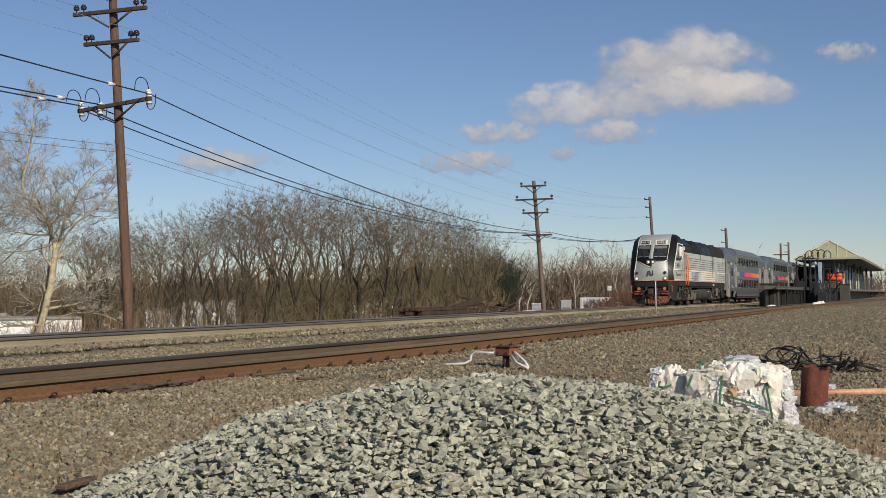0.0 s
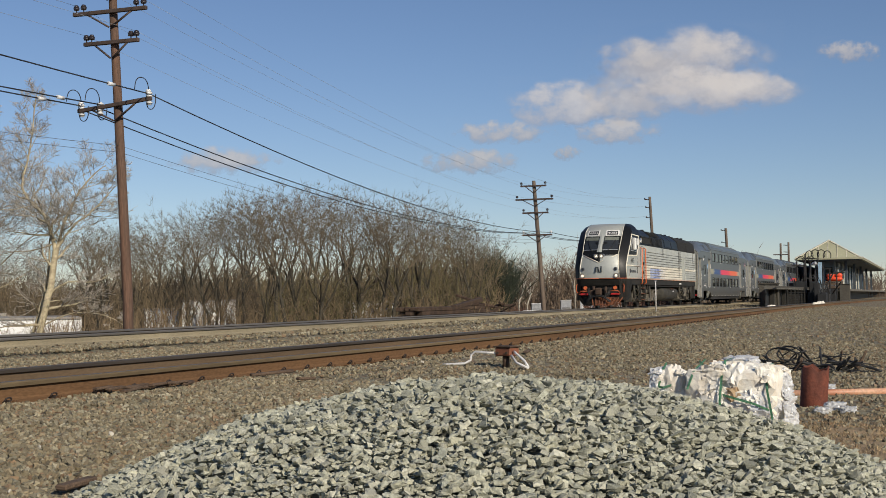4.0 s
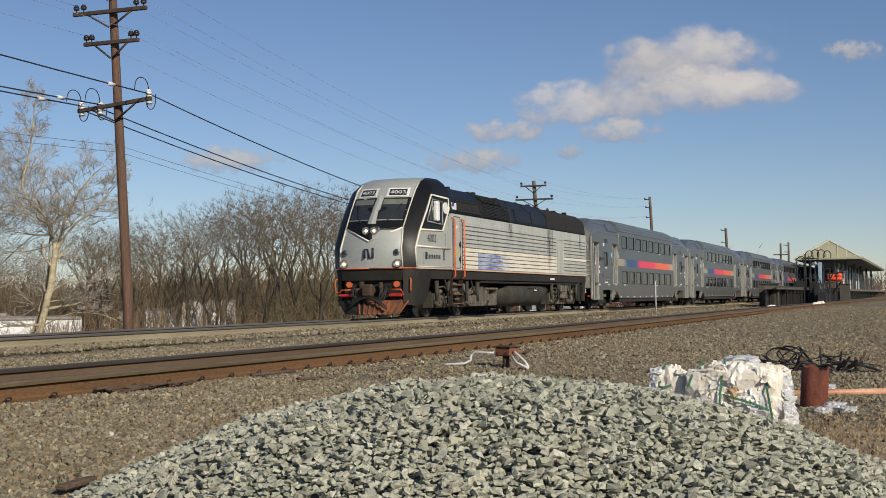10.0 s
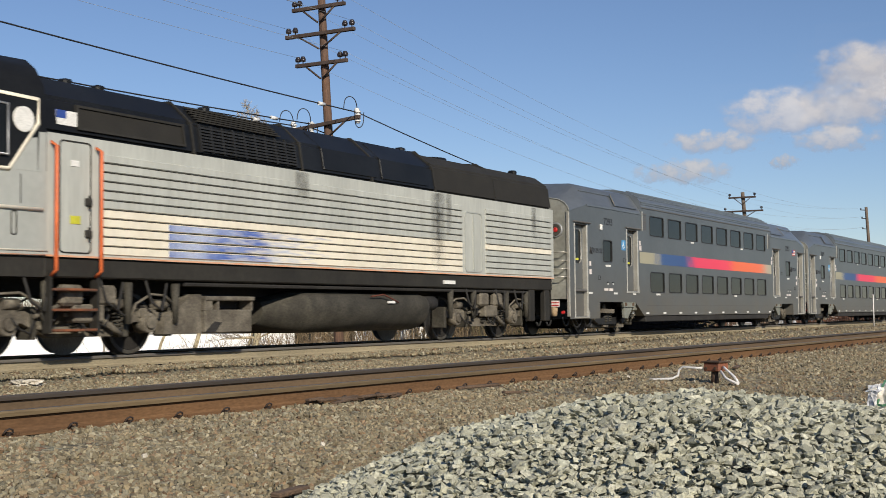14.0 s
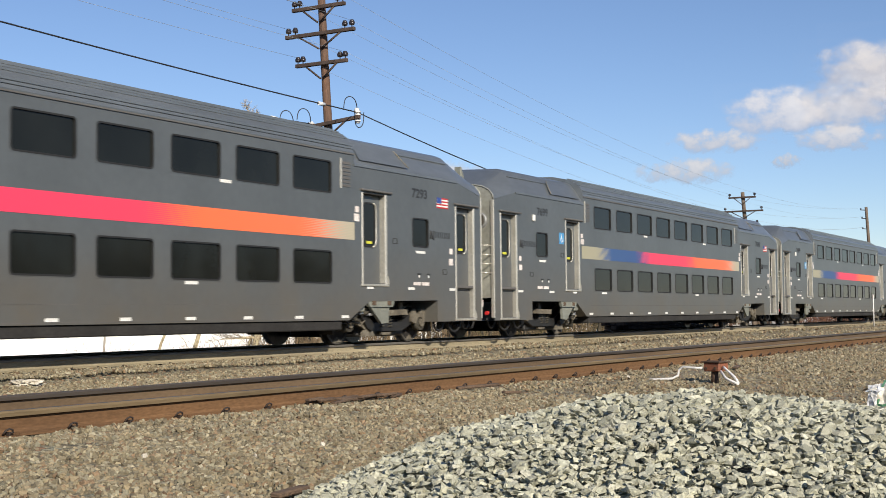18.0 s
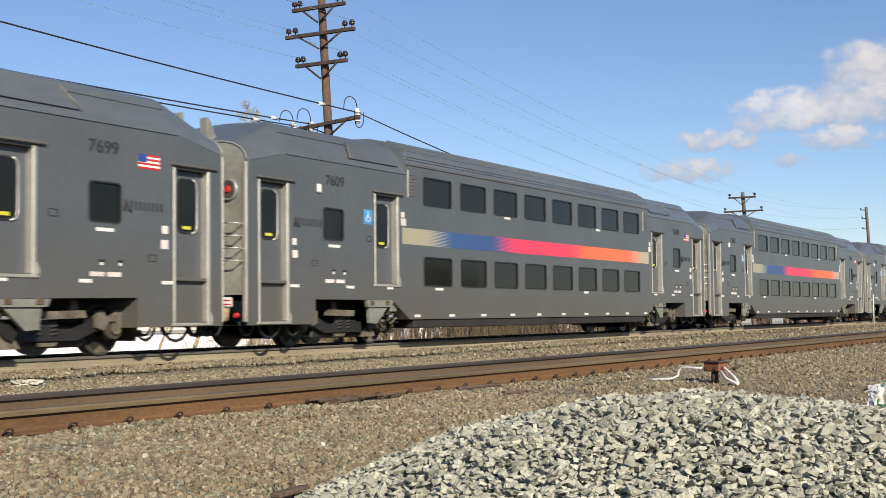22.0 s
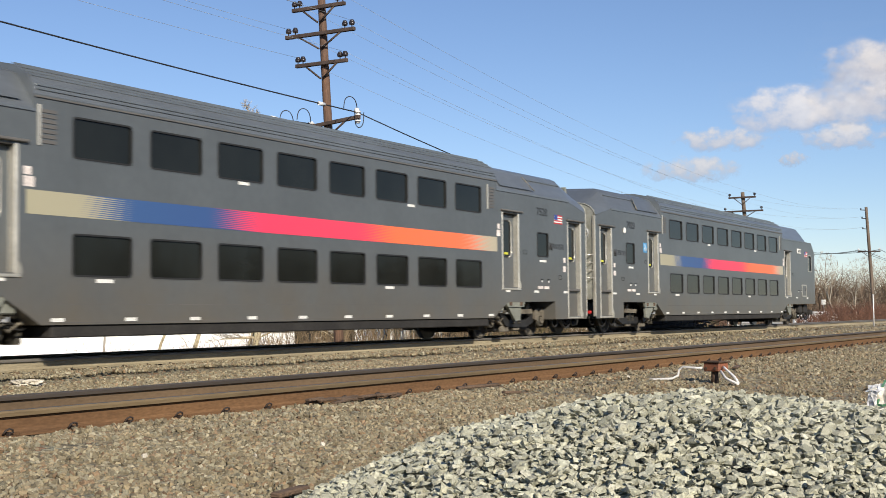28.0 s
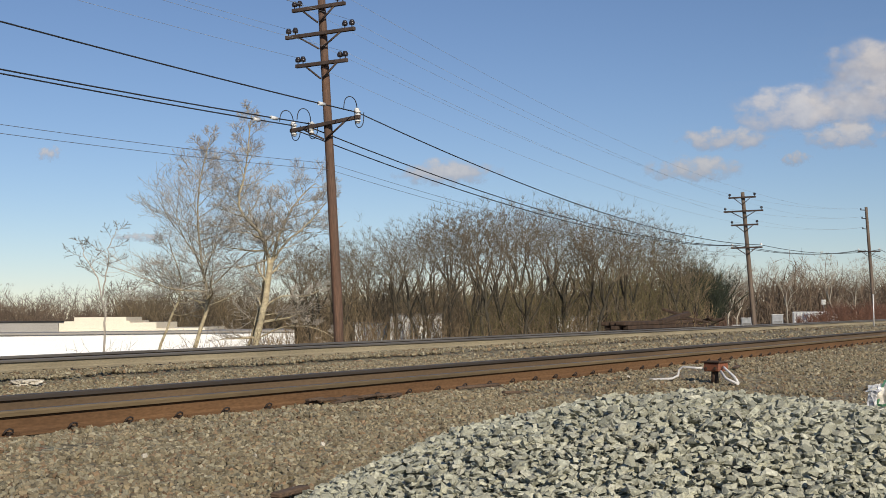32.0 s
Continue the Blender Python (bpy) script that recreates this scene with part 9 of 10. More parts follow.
def lumpy(bm, sx, sy, sz, seed, amp=0.18, cuts=4, freq=3.0, square=0.62):
    """A sagging sack: a squared-off ball with folds."""
    t = bmesh.new()
    bmesh.ops.create_icosphere(t, subdivisions=cuts, radius=1.0)
    for v in t.verts:
        n = v.co.normalized()
        m = max(abs(n.x), abs(n.y), abs(n.z))
        q = n.lerp(n / m, square)
        k = 1 + amp * (noise.noise(n * freq + Vector((seed, 0, 0))) + 0.5 * abs(noise.noise(n * freq * 2.7 + Vector((seed, 5, 0)))) - 0.45 * abs(noise.noise(n * freq * 4 + Vector((0, seed, 9)))) - 0.3 * abs(noise.noise(n * freq * 9 + Vector((3, seed, 9)))))
        z = q.z * sz * k + sz * 0.9
        v.co = Vector((q.x * sx * k, q.y * sy * k, max(0.0, z)))
    for f in t.faces:
        f.smooth = True
    merge(bm, t)


def crumple(bm, at, size, seed, amp=0.55):
    """A crumpled wad of sheet: a small ball with sharp creases."""
    t = bmesh.new()
    bmesh.ops.create_icosphere(t, subdivisions=3, radius=1.0)
    for v in t.verts:
        n = v.co.normalized()
        f = 1 + amp * (0.9 * noise.noise(n * 1.7 + Vector((seed, 0, 0))) - 0.8 * abs(noise.noise(n * 3.6 + Vector((seed, 4, 0)))) + 0.5 * noise.noise(n * 8 + Vector((0, seed, 0))))
        v.co = Vector(at) + Vector((n.x * size[0], n.y * size[1], n.z * size[2])) * f
    merge(bm, t)


def sheet(at, face, w, h, seed, n=7, lift=0.3):
    """A torn sheet lying crumpled against a face: a grid with sharp random folds."""
    rng = random.Random(int(seed * 100))
    face = Vector(face).normalized()
    u = face.cross(Vector((0, 0, 1)) if abs(face.z) < 0.8 else Vector((1, 0, 0))).normalized()
    v = u.cross(face)
    turn = rng.uniform(-0.6, 0.6)
    u, v = u * math.cos(turn) + v * math.sin(turn), v * math.cos(turn) - u * math.sin(turn)
    bm = bmesh.new()
    grid = []
    for i in range(n):
        row = []
        for j in range(n):
            a, b = i / (n - 1) - 0.5, j / (n - 1) - 0.5
            edge = 1 - 0.25 * noise.noise((a * 3 + seed, b * 3, 0.0))
            d = lift * min(w, h) * (0.6 * abs(noise.noise((a * 2.6 + seed, b * 2.6, 1.0))) + 0.35 * abs(noise.noise((a * 6.0, b * 6.0 + seed, 2.0)))) * 2
            p = Vector(at) + u * (a * w * edge + rng.gauss(0, 0.03) * w) + v * (b * h * edge + rng.gauss(0, 0.03) * h) + face * (d - 0.25 * min(w, h) * (a * a + b * b))
            p.z = max(p.z, 0.005)
            row.append(bm.verts.new(p))
        grid.append(row)
    for r0, r1 in zip(grid, grid[1:]):
        for j in range(n - 1):
            bm.faces.new((r0[j], r0[j + 1], r1[j + 1], r1[j]))
    bmesh.ops.triangulate(bm, faces=bm.faces[:])
    bmesh.ops.solidify(bm, geom=bm.faces[:], thickness=0.003)
    return bm


def ribbon(pts, w):
    """A flat strap through the points, wide along y or along z where it runs along y."""
    bm = bmesh.new()
    prev = None
    for i, p in enumerate(pts):
        q = Vector(pts[min(i + 1, len(pts) - 1)]) - Vector(pts[max(i - 1, 0)])
        o = Vector((0, w, 0)) if abs(q.y) < 0.6 * q.length else Vector((0, 0, w))
        a, c = bm.verts.new(Vector(p) - o), bm.verts.new(Vector(p) + o)
        if prev:
            bm.faces.new((prev[0], prev[1], c, a))
        prev = (a, c)
    bmesh.ops.solidify(bm, geom=bm.faces[:], thickness=0.004)
    return bm


def sacks():
    rf = random.Random(6)
    for name, px, dep, sx, sy, sz, seed, label, wads in (("bulk_sack", 1303, 9.6, 0.37, 0.29, 0.265, 3.0, "big bale of crumpled white plastic with green straps, torn", 14),
                                                         ("small_sack", 1183, 9.8, 0.15, 0.16, 0.25, 8.0, "small crumpled white sack with green straps", 5)):
        x, y = spot_a(px, dep)
        th = thing(name, label, "sack", at=pose(x, y, ground_z(x, y) - 0.02, 0, 0, -8))
        bm = bmesh.new()
        big = wads > 10
        lumpy(bm, sy, sx, sz, seed, 0.12 if big else 0.16, 4, 2.6 if big else 2.0, 0.66 if big else 0.5)
        for f in bm.faces:
            f.smooth = False
        part("sack_body", bm, M["bag"], th, "creased white woven cloth")
        for i in range(wads * 3):
            c, top = rf.uniform(-0.86, 0.86), rf.random() < 0.3
            w, h = (rf.uniform(0.08, 0.2), rf.uniform(0.07, 0.17)) if big else (rf.uniform(0.07, 0.12), rf.uniform(0.08, 0.16))
            if top:
                at, face = (rf.uniform(-0.7, 0.5) * sy, sx * c, sz * rf.uniform(1.78, 1.88) * (1 - 0.1 * c * c)), (-0.3, 0.2 * c, 1)
            else:
                at, face = (-sy * rf.uniform(0.88, 0.99) * (1 - 0.1 * c * c), sx * c, sz * rf.uniform(0.2, 1.7)), (-1, 0.5 * c, rf.uniform(0.0, 0.6))
            tan = i % 11 == 4
            part("crumpled_sheet", sheet(at, face, w, h, seed + i * 1.7), M["tan_paper"] if tan else M["film"] if i % 8 == 5 else M["bag"], th, "tan paper" if tan else "")
        hug = sy * 1.04
        if big:
            bm = bmesh.new()
            crumple(bm, (-sy * 0.98, -sx * 0.22, sz * 0.5), (0.03, 0.05, 0.05), 77.0)
            part("dark_tear", bm, M["gasket"], th, "dark tear in the wrapping")
            runs = [[(0.05, 0.06, sz * 2.02), (-0.16, 0.05, sz * 2.0), (-hug, 0.04, sz * 1.55), (-hug - 0.03, 0.05, sz * 0.9), (-hug, 0.03, 0.02)],
                    [(0.0, -0.26, sz * 1.9), (-0.2, -0.25, sz * 1.85), (-hug, -0.29, sz * 1.2), (-hug, -0.33, sz * 0.3)],
                    [(-hug, 0.06, sz * 1.1), (-hug - 0.03, -0.06, sz * 1.0), (-hug - 0.02, -0.2, sz * 0.86), (-hug, -0.3, sz * 0.7)],
                    [(-0.12, 0.26, sz * 1.95), (-0.2, 0.16, sz * 1.72), (-0.24, 0.05, sz * 1.62), (-0.22, -0.08, sz * 1.72)],
                    [(-0.1, 0.22, sz * 2.0), (-hug + 0.04, 0.26, sz * 1.7), (-hug, 0.3, sz * 1.2)]]
        else:
            runs = [[(0.0, 0.03, sz * 2.0), (-0.1, 0.02, sz * 1.85), (-hug, 0.05, sz * 1.2), (-hug, 0.06, sz * 0.4)],
                    [(-hug + 0.03, 0.12, sz * 1.35), (-hug - 0.01, 0.0, sz * 1.3), (-hug + 0.03, -0.12, sz * 1.45)]]
        for r in runs:
            part("strap", ribbon(r, 0.0085), M["strap"], th, "green webbing strap")
        if big:
            for i in range(9):
                bm = sheet((-0.12 + rf.uniform(-0.08, 0.08), -sx * (0.97 + 0.025 * i), 0.40 - 0.045 * i), (-0.5, -1, 0.3), 0.1, 0.13, 50 + 3.1 * i, 7, 0.5)
                part("plastic_film", bm, M["film"], th, "crumpled clear plastic wrapping")
            bm = bmesh.new()
            crumple(bm, (0.08, 0.0, sz * 1.92), (0.1, 0.16, 0.05), 61.0, 0.8)
            part("plastic_film", bm, M["film"], th, "clear plastic wrapping on top")


def rusty_pipe():
    x, y = spot_a(1434, 11.4)
    th = thing("rusty_pipe", "short upright length of red-rusted steel pipe, cut ragged", "pipe", at=pose(x, y, ground_z(x, y) - 0.02, 4, -3, 0))
    bm = bmesh.new()
    ro, ri, n = 0.118, 0.104, 24
    oa, ob_, ia, ib = [], [], [], []
    for k in range(n):
        a = 2 * math.pi * k / n
        top = 0.36 + 0.018 * math.sin(3 * a) + 0.012 * math.sin(7 * a)
        for lst, r, z in ((oa, ro, 0), (ob_, ro, top), (ia, ri, 0), (ib, ri, top)):
            lst.append(bm.verts.new((r * math.cos(a), r * math.sin(a), z)))
    for k in range(n):
        j = (k + 1) % n
        for q in ((oa[k], oa[j], ob_[j], ob_[k]), (ib[k], ib[j], ia[j], ia[k]), (ob_[k], ob_[j], ib[j], ib[k])):
            bm.faces.new(q).smooth = True
    part("pipe_wall", bm, M["rust"], th)
    # orange pipe lying behind it
    (xa, ya), (xb, yb) = spot_a(1375, 12.6), spot_a(1640, 12.9)
    bm = bmesh.new()
    pipe(bm, [(xa, ya, -0.372), ((xa + xb) / 2, (ya + yb) / 2, -0.372), (xb, yb, -0.38)], 0.034, 12)
    tagged(part("orange_pipe", bm, M["pipe_orange"], smooth=False), "faded orange plastic pipe lying on the ballast", "pipe")
    for k, (px, dep, s) in enumerate(((1472, 10.95, 0.11), (1450, 10.8, 0.08), (1462, 13.4, 0.08), (1496, 10.8, 0.08))):
        x, y = spot_a(px, dep)
        bm = bmesh.new()
        lumpy(bm, s * 0.6, s * 0.8, s * 0.42, 31 + k, 0.4, 4, 4.0)
        ob = part("plastic_scrap", bm, M["film"])
        ob.location = (x, y, ground_z(x, y) - 0.01)
        tagged(ob, "crumpled clear plastic sheet on the ground", "litter", "plastic litter")


def cable_heap():
    x, y = spot_a(1430, 16.5)
    th = thing("cable_heap", "tangled heap of black cables and burnt branches", "scrap heap", at=pose(x, y, ground_z(x, y)) @ Matrix.Diagonal((0.85, 0.85, 0.9, 1)))
    rng = random.Random(14)
    for k in range(34):
        a = rng.uniform(-0.45, 0.45) + (math.pi if rng.random() < 0.5 else 0) + math.pi / 2
        p = Vector((rng.uniform(-0.3, 0.3), rng.uniform(-0.55, 0.65), rng.uniform(0.02, 0.16)))
        d = Vector((math.cos(a) * 0.6, math.sin(a), rng.uniform(-0.1, 0.35)))
        pts = [p]
        for i in range(6):
            d = (d + Vector((rng.gauss(0, 0.25), rng.gauss(0, 0.2), rng.gauss(0, 0.16) - 0.07))).normalized()
            q = pts[-1] + d * rng.uniform(0.06, 0.13)
            q.z = max(0.01, min(0.36, q.z))
            pts.append(q)
        bm = bmesh.new()
        pipe(bm, pts, rng.choice((0.008, 0.012, 0.02)), 5)
        part("cable", bm, M["gasket"], th)
    for k in range(26):
        bm = bmesh.new()
        t = bmesh.new()
        box(t, -0.008, 0.008, -0.018, 0.018, 0, rng.uniform(0.15, 0.42), 0.003)
        merge(bm, t, 0, pose(rng.uniform(-0.3, 0.3), rng.uniform(-0.75, 0.6), rng.uniform(0.0, 0.08), rng.uniform(-85, 85), rng.uniform(-50, 50), rng.uniform(0, 180)))
        part("charred_stick", bm, M["gasket"] if k % 3 else M["tie"], th)
    for k, (oy, r) in enumerate(((0.42, 0.15), (0.3, 0.12))):
        bm = bmesh.new()
        pipe(bm, [(0.1 * math.sin(a * 2), oy + r * 1.5 * math.cos(a), 0.24 + 0.1 * math.sin(a) + 0.02 * k) for a in [0.45 * i for i in range(15)]], 0.012, 5)
        part("cable_loop", bm, M["gasket"], th)


def white_post():
    th = thing("marker_post", "thin white marker post beside the train's track", "post", at=pose(68.5, 13.6, -0.24))
    bm = bmesh.new()
    rod(bm, (0, 0, 0), (0, 0, 1.62), 0.035, 0.03, 8)
    part("post", bm, M["conduit"], th)
    bm = bmesh.new()
    box(bm, -0.03, 0.03, -0.05, 0.05, 1.60, 1.66, 0.01)
    part("cap", bm, M["galv"], th)


def scrap_pile():
    rng = random.Random(9)
    th = thing("timber_stack", "stack of old dark railway ties and rusty rails beyond the track", "timber stack", at=pose(54.5, 20.4, -0.28))
    for k in range(12):
        bm = bmesh.new()
        z = 0.0 + 0.17 * (k // 4)
        box(bm, -4.2 + rng.uniform(-0.8, 0.4), 4.0 + rng.uniform(-0.4, 0.8), -0.6 + 0.3 * (k % 4), -0.36 + 0.3 * (k % 4), z, z + 0.16, 0.02)
        part("beam", bm, M["scrap"], th, "dark rusty beam")
    bm = bmesh.new()
    t = bmesh.new()
    box(t, -1.9, 1.9, -0.13, 0.13, -0.1, 0.1, 0.03)
    merge(bm, t, 0, pose(1.6, -0.5, 0.62, 0, -5.0, 0))
    part("beam", bm, M["scrap"], th, "slanting rust-brown beam")
    th = thing("scrap_heap", "tangled heap of rusty track scrap", "scrap heap", at=pose(61.2, 20.8, -0.28))
    for k in range(46):
        bm = bmesh.new()
        p = Vector((rng.gauss(0, 0.9), rng.gauss(0, 0.5), 0.12 + abs(rng.gauss(0, 0.3))))
        d = Vector((rng.gauss(0, 1), rng.gauss(0, 1), rng.gauss(0, 0.5))).normalized() * rng.uniform(0.15, 0.5)
        rod(bm, p - d, p + d, rng.uniform(0.03, 0.09), seg=5)
        part("scrap_piece", bm, M["scrap"], th)


def trackside_boxes():
    for px, dep, w, h, mat_key, label in ((948, 118, 0.9, 1.22, "galv", "small grey trackside cabinet"), (1000, 116, 0.95, 1.42, "galv", "grey ventilated trackside cabinet")):
        x, y = spot_a(px, dep)
        th = thing("cabinet", label, "cabinet", "trackside cabinets", at=pose(x, y, ground_z(x, y) - 0.03, 0, 0, 20))
        bm = bmesh.new()
        box(bm, -0.4, 0.4, -w / 2, w / 2, 0, h, 0.03)
        b = part("body", bm, M[mat_key], th)
        for k in range(6):
            bm = bmesh.new()
            box(bm, -0.42, -0.40, -w * 0.4, w * 0.4, h * 0.2 + 0.1 * k, h * 0.2 + 0.1 * k + 0.05)
            part("louvre", bm, M["car_low"], b)
        bm = bmesh.new()
        box(bm, -0.43, 0.43, -w / 2 - 0.03, w / 2 + 0.03, h, h + 0.05, 0.01)
        part("lid", bm, M["white"], b)
    x, y = spot_a(1064, 125)
    th = thing("white_container", "low white storage container behind bushes", "container", at=pose(x, y, ground_z(x, y), 0, 0, -16))
    bm = bmesh.new()
    box(bm, -1.2, 1.2, -1.75, 1.75, 0.1, 1.56, 0.03)
    b = part("body", bm, M["white_wall"], th)
    for k in range(10):
        bm = bmesh.new()
        box(bm, -1.23, -1.2, -1.68 + 0.35 * k, -1.56 + 0.35 * k, 0.15, 1.5)
        part("rib", bm, M["white_wall"], b)
    bm = bmesh.new()
    for yy in (-1.8, 1.8):
        box(bm, -1.1, 1.1, yy - 0.1, yy + 0.1, 0, 0.1)
    part("skid", bm, M["car_dark"], th)
    x, y = spot_a(1078, 122)
    th = thing("small_sign", "small white trackside sign on a thin post", "sign", at=pose(x, y, ground_z(x, y)))
    bm = bmesh.new()
    rod(bm, (0, 0, 0), (0, 0, 2.5), 0.03, seg=6)
    part("post", bm, M["galv"], th)
    bm = bmesh.new()
    box(bm, -0.05, -0.03, -0.2, 0.2, 2.05, 2.5, 0.01)
    part("board", bm, M["white"], th)
    x, y = spot_a(970, 118)
    th = thing("white_slab", "long low pale slab beside the cabinets", "slab", at=pose(x, y, ground_z(x, y), 0, 0, 20))
    bm = bmesh.new()
    box(bm, -0.5, 0.5, -2.4, 2.4, 0, 0.62, 0.03)
    part("slab", bm, M["white"], th)


def station():
    # platform with its deck on posts
    th = thing("platform", "high concrete station platform on posts", "platform", kind="structure")
    bm = bmesh.new()
    box(bm, 98, 125, 10.4, 11.4, 0.98, 1.22, 0.02)
    part("deck", bm, M["concrete"], th)
    bm = bmesh.new()
    box(bm, 125, 420, 10.4, 13.85, 0.98, 1.22, 0.02)
    part("deck", bm, M["concrete"], th)
    bm = bmesh.new()
    box(bm, 97, 420, 10.38, 10.42, 1.1, 1.225)
    part("deck_edge", bm, M["barrier"], th)
    bm = bmesh.new()
    box(bm, 150, 420, 5.0 + 4.2, 10.4, 0.9, 1.2, 0.02)
    part("deck", bm, M["concrete"], th)
    # posts and back wall in black: under-deck shade put into their colour
    for k in range(20):
        bm = bmesh.new()
        x = 100 + 4.2 * k
        box(bm, x, x + 0.35, 10.85, 11.15, -0.4, 0.98)
        part("post", bm, M["black_dust"], th)
    bm = bmesh.new()
    box(bm, 98, 420, 11.2, 11.3, -0.5, 0.98)
    part("back_wall", bm, M["gasket"], th, "wall under the deck, black for the shade there")
    for pa, pb, dep, top, panels in ((1376.5, 1341, 99.0, 1.42, 3), (1503, 1484, 126.0, 1.5, 0)):
        (xa, ya), (xq, yb) = spot_a(pa, dep), spot_a(pb, dep)
        e = thing("barrier_box", "brown-grey boarded barrier at the platform's end", "barrier", "platform barriers")
        low = min(ground_z(xa, ya), ground_z(xa, yb)) - 0.05
        bm = bmesh.new()
        box(bm, xa, xa + 0.6, ya, yb, low, top, 0.03)
        b = part("wall", bm, M["barrier"], e, "brown-grey boarded wall")
        for k in range(panels + 1 if panels else 0):
            bm = bmesh.new()
            y = ya + (yb - ya - 0.08) * k / panels
            box(bm, xa - 0.06, xa, y, y + 0.08, low, top - 0.05)
            part("rib", bm, M["barrier"], b)
        bm = bmesh.new()
        box(bm, xa - 0.08, xa + 0.68, ya - 0.04, yb + 0.04, top, top + 0.06)
        part("coping", bm, M["barrier"], b)
    # canopy
    th = thing("canopy", "station canopy with pale green metal hipped roof on columns", "canopy")
    bm = bmesh.new()
    xa, xb, ya, yb, ze, zr, yr = 154.0, 236.0, 7.0, 14.2, 4.75, 6.8, 10.5
    quads(bm, [(xa, ya, ze), (xb, ya, ze), (xb, yb, ze), (xa, yb, ze), (xa + 1.0, yr, zr), (xb - 1.0, yr, zr)], [(0, 1, 5, 4), (1, 2, 5), (2, 3, 4, 5), (3, 0, 4), (3, 2, 1, 0)])
    bmesh.ops.recalc_face_normals(bm, faces=bm.faces[:])
    rf = part("roof", bm, M["roof_green"], th, "pale green standing-seam roof")
    for k in range(7):
        y = ya + (yb - ya) * (k + 0.5) / 7
        bm = bmesh.new()
        s = 1 - abs(y - yr) / (3.7)
        rod(bm, (xa, y, ze + 0.02), (xa + 1.0 * s, y, ze + (zr - ze) * s + 0.03), 0.05, seg=4)
        part("seam", bm, M["trim"], rf)
    for p, q in (((xa, ya, ze), (xa + 1.0, yr, zr)), ((xa, yb, ze), (xa + 1.0, yr, zr)), ((xa + 1.0, yr, zr), (xb - 1.0, yr, zr)), ((xa - 0.16, ya - 0.16, ze), (xb, ya - 0.16, ze))):
        bm = bmesh.new()
        rod(bm, p, q, 0.09, seg=5)
        part("roof_trim", bm, M["trim"], rf, "cream trim along the roof's edge")
    bm = bmesh.new()
    box(bm, xa - 0.15, xb, ya - 0.15, yb + 0.1, ze - 0.22, ze - 0.01, 0.02)
    part("fascia", bm, M["roof_green"], th, "pale green fascia")
    bm = bmesh.new()
    box(bm, xa + 0.1, xb - 0.2, ya + 0.15, yb - 0.2, ze - 0.34, ze - 0.225)
    part("soffit", bm, M["steel_blue"], th, "dark soffit")
    for k in range(5):
        for y in (8.6, 12.6):
            bm = bmesh.new()
            x = xa + 2 + 18 * k
            box(bm, x, x + 0.3, y, y + 0.3, 1.2, ze - 0.3)
            part("column", bm, M["steel_blue"], th)
    hall = thing("station_shelter", "blue-grey platform shelter with pale windows under the canopy", "shelter", at=pose(0, 0, 1.2))
    bm = bmesh.new()
    box(bm, xa + 3.0, xb - 4.0, 10.1, 12.3, 0.0, ze - 1.56)
    hw = part("wall", bm, M["shelter"], hall, "blue-grey panelled wall")
    for k in range(18):
        x = xa + 4.0 + 4.0 * k
        bm = bmesh.new()
        box(bm, x, x + (1.5, 2.6, 0.9)[k % 3], 10.04, 10.1, (0.9, 0.2, 0.6)[k % 3], (2.6, 2.5, 2.9)[k % 3], 0.02)
        w = part("window", bm, M["galv"] if k % 3 == 0 else M["glass"] if k % 3 == 1 else M["sign_blue"], hw)
        bm = bmesh.new()
        box(bm, x + 3.2, x + 3.45, 10.0, 10.1, 0.0, ze - 1.56, 0.01)
        part("pilaster", bm, M["trim"] if k % 2 else M["steel_blue"], hw)
    for y0 in (10.3, 11.3):
        bm = bmesh.new()
        box(bm, xa + 2.95, xa + 3.0, y0, y0 + 0.8, 0.6, 2.5, 0.01)
        part("window", bm, M["glass"], hw)
    for k in range(4):
        bm = bmesh.new()
        y0, z0 = 12.4 - 0.62 * k, 4.95 + 0.12 * min(k, 3 - k)
        pipe(bm, [(151 + 0.4 * k, y0 + 0.42 * math.cos(a), z0 + 0.55 * math.sin(a)) for a in [-0.5 + 0.26 * i for i in range(17)]], 0.05, 5)
        tagged(part("hoop", bm, M["car_dark"], th), "dark curved hoop of a lamp bracket")
    bm = bmesh.new()
    rod(bm, (151.6, 11.5, 1.2), (151.6, 11.5, 5.4), 0.09, 0.06, 8)
    part("lamp_standard", bm, M["car_dark"], th, "dark standard carrying the hoops")
    for k, (dx, dy) in enumerate(((0, 0), (4, 0.5), (8, 0.2))):
        t2 = thing("platform_lamp", "dark gooseneck platform lamp with bell shade", "lamp", "platform lamps", at=pose(132 + dx, 11.2 + dy, 1.2))
        bm = bmesh.new()
        rod(bm, (0, 0, 0), (0, 0, 2.7), 0.08, 0.06, 8)
        part("post", bm, M["car_dark"], t2)
        for s in (-1, 1):
            bm = bmesh.new()
            pipe(bm, [(0, s * (0.45 - 0.45 * math.cos(q)), 2.6 + 0.55 * math.sin(q)) for q in [0.3 * i for i in range(10)]], 0.04, 5)
            part("gooseneck", bm, M["car_dark"], t2)
            bm = bmesh.new()
            rod(bm, (0, s * 0.9, 2.3), (0, s * 0.9, 2.62), 0.3, 0.08, 14)
            part("shade", bm, M["galv"], t2, "pale bell shade")
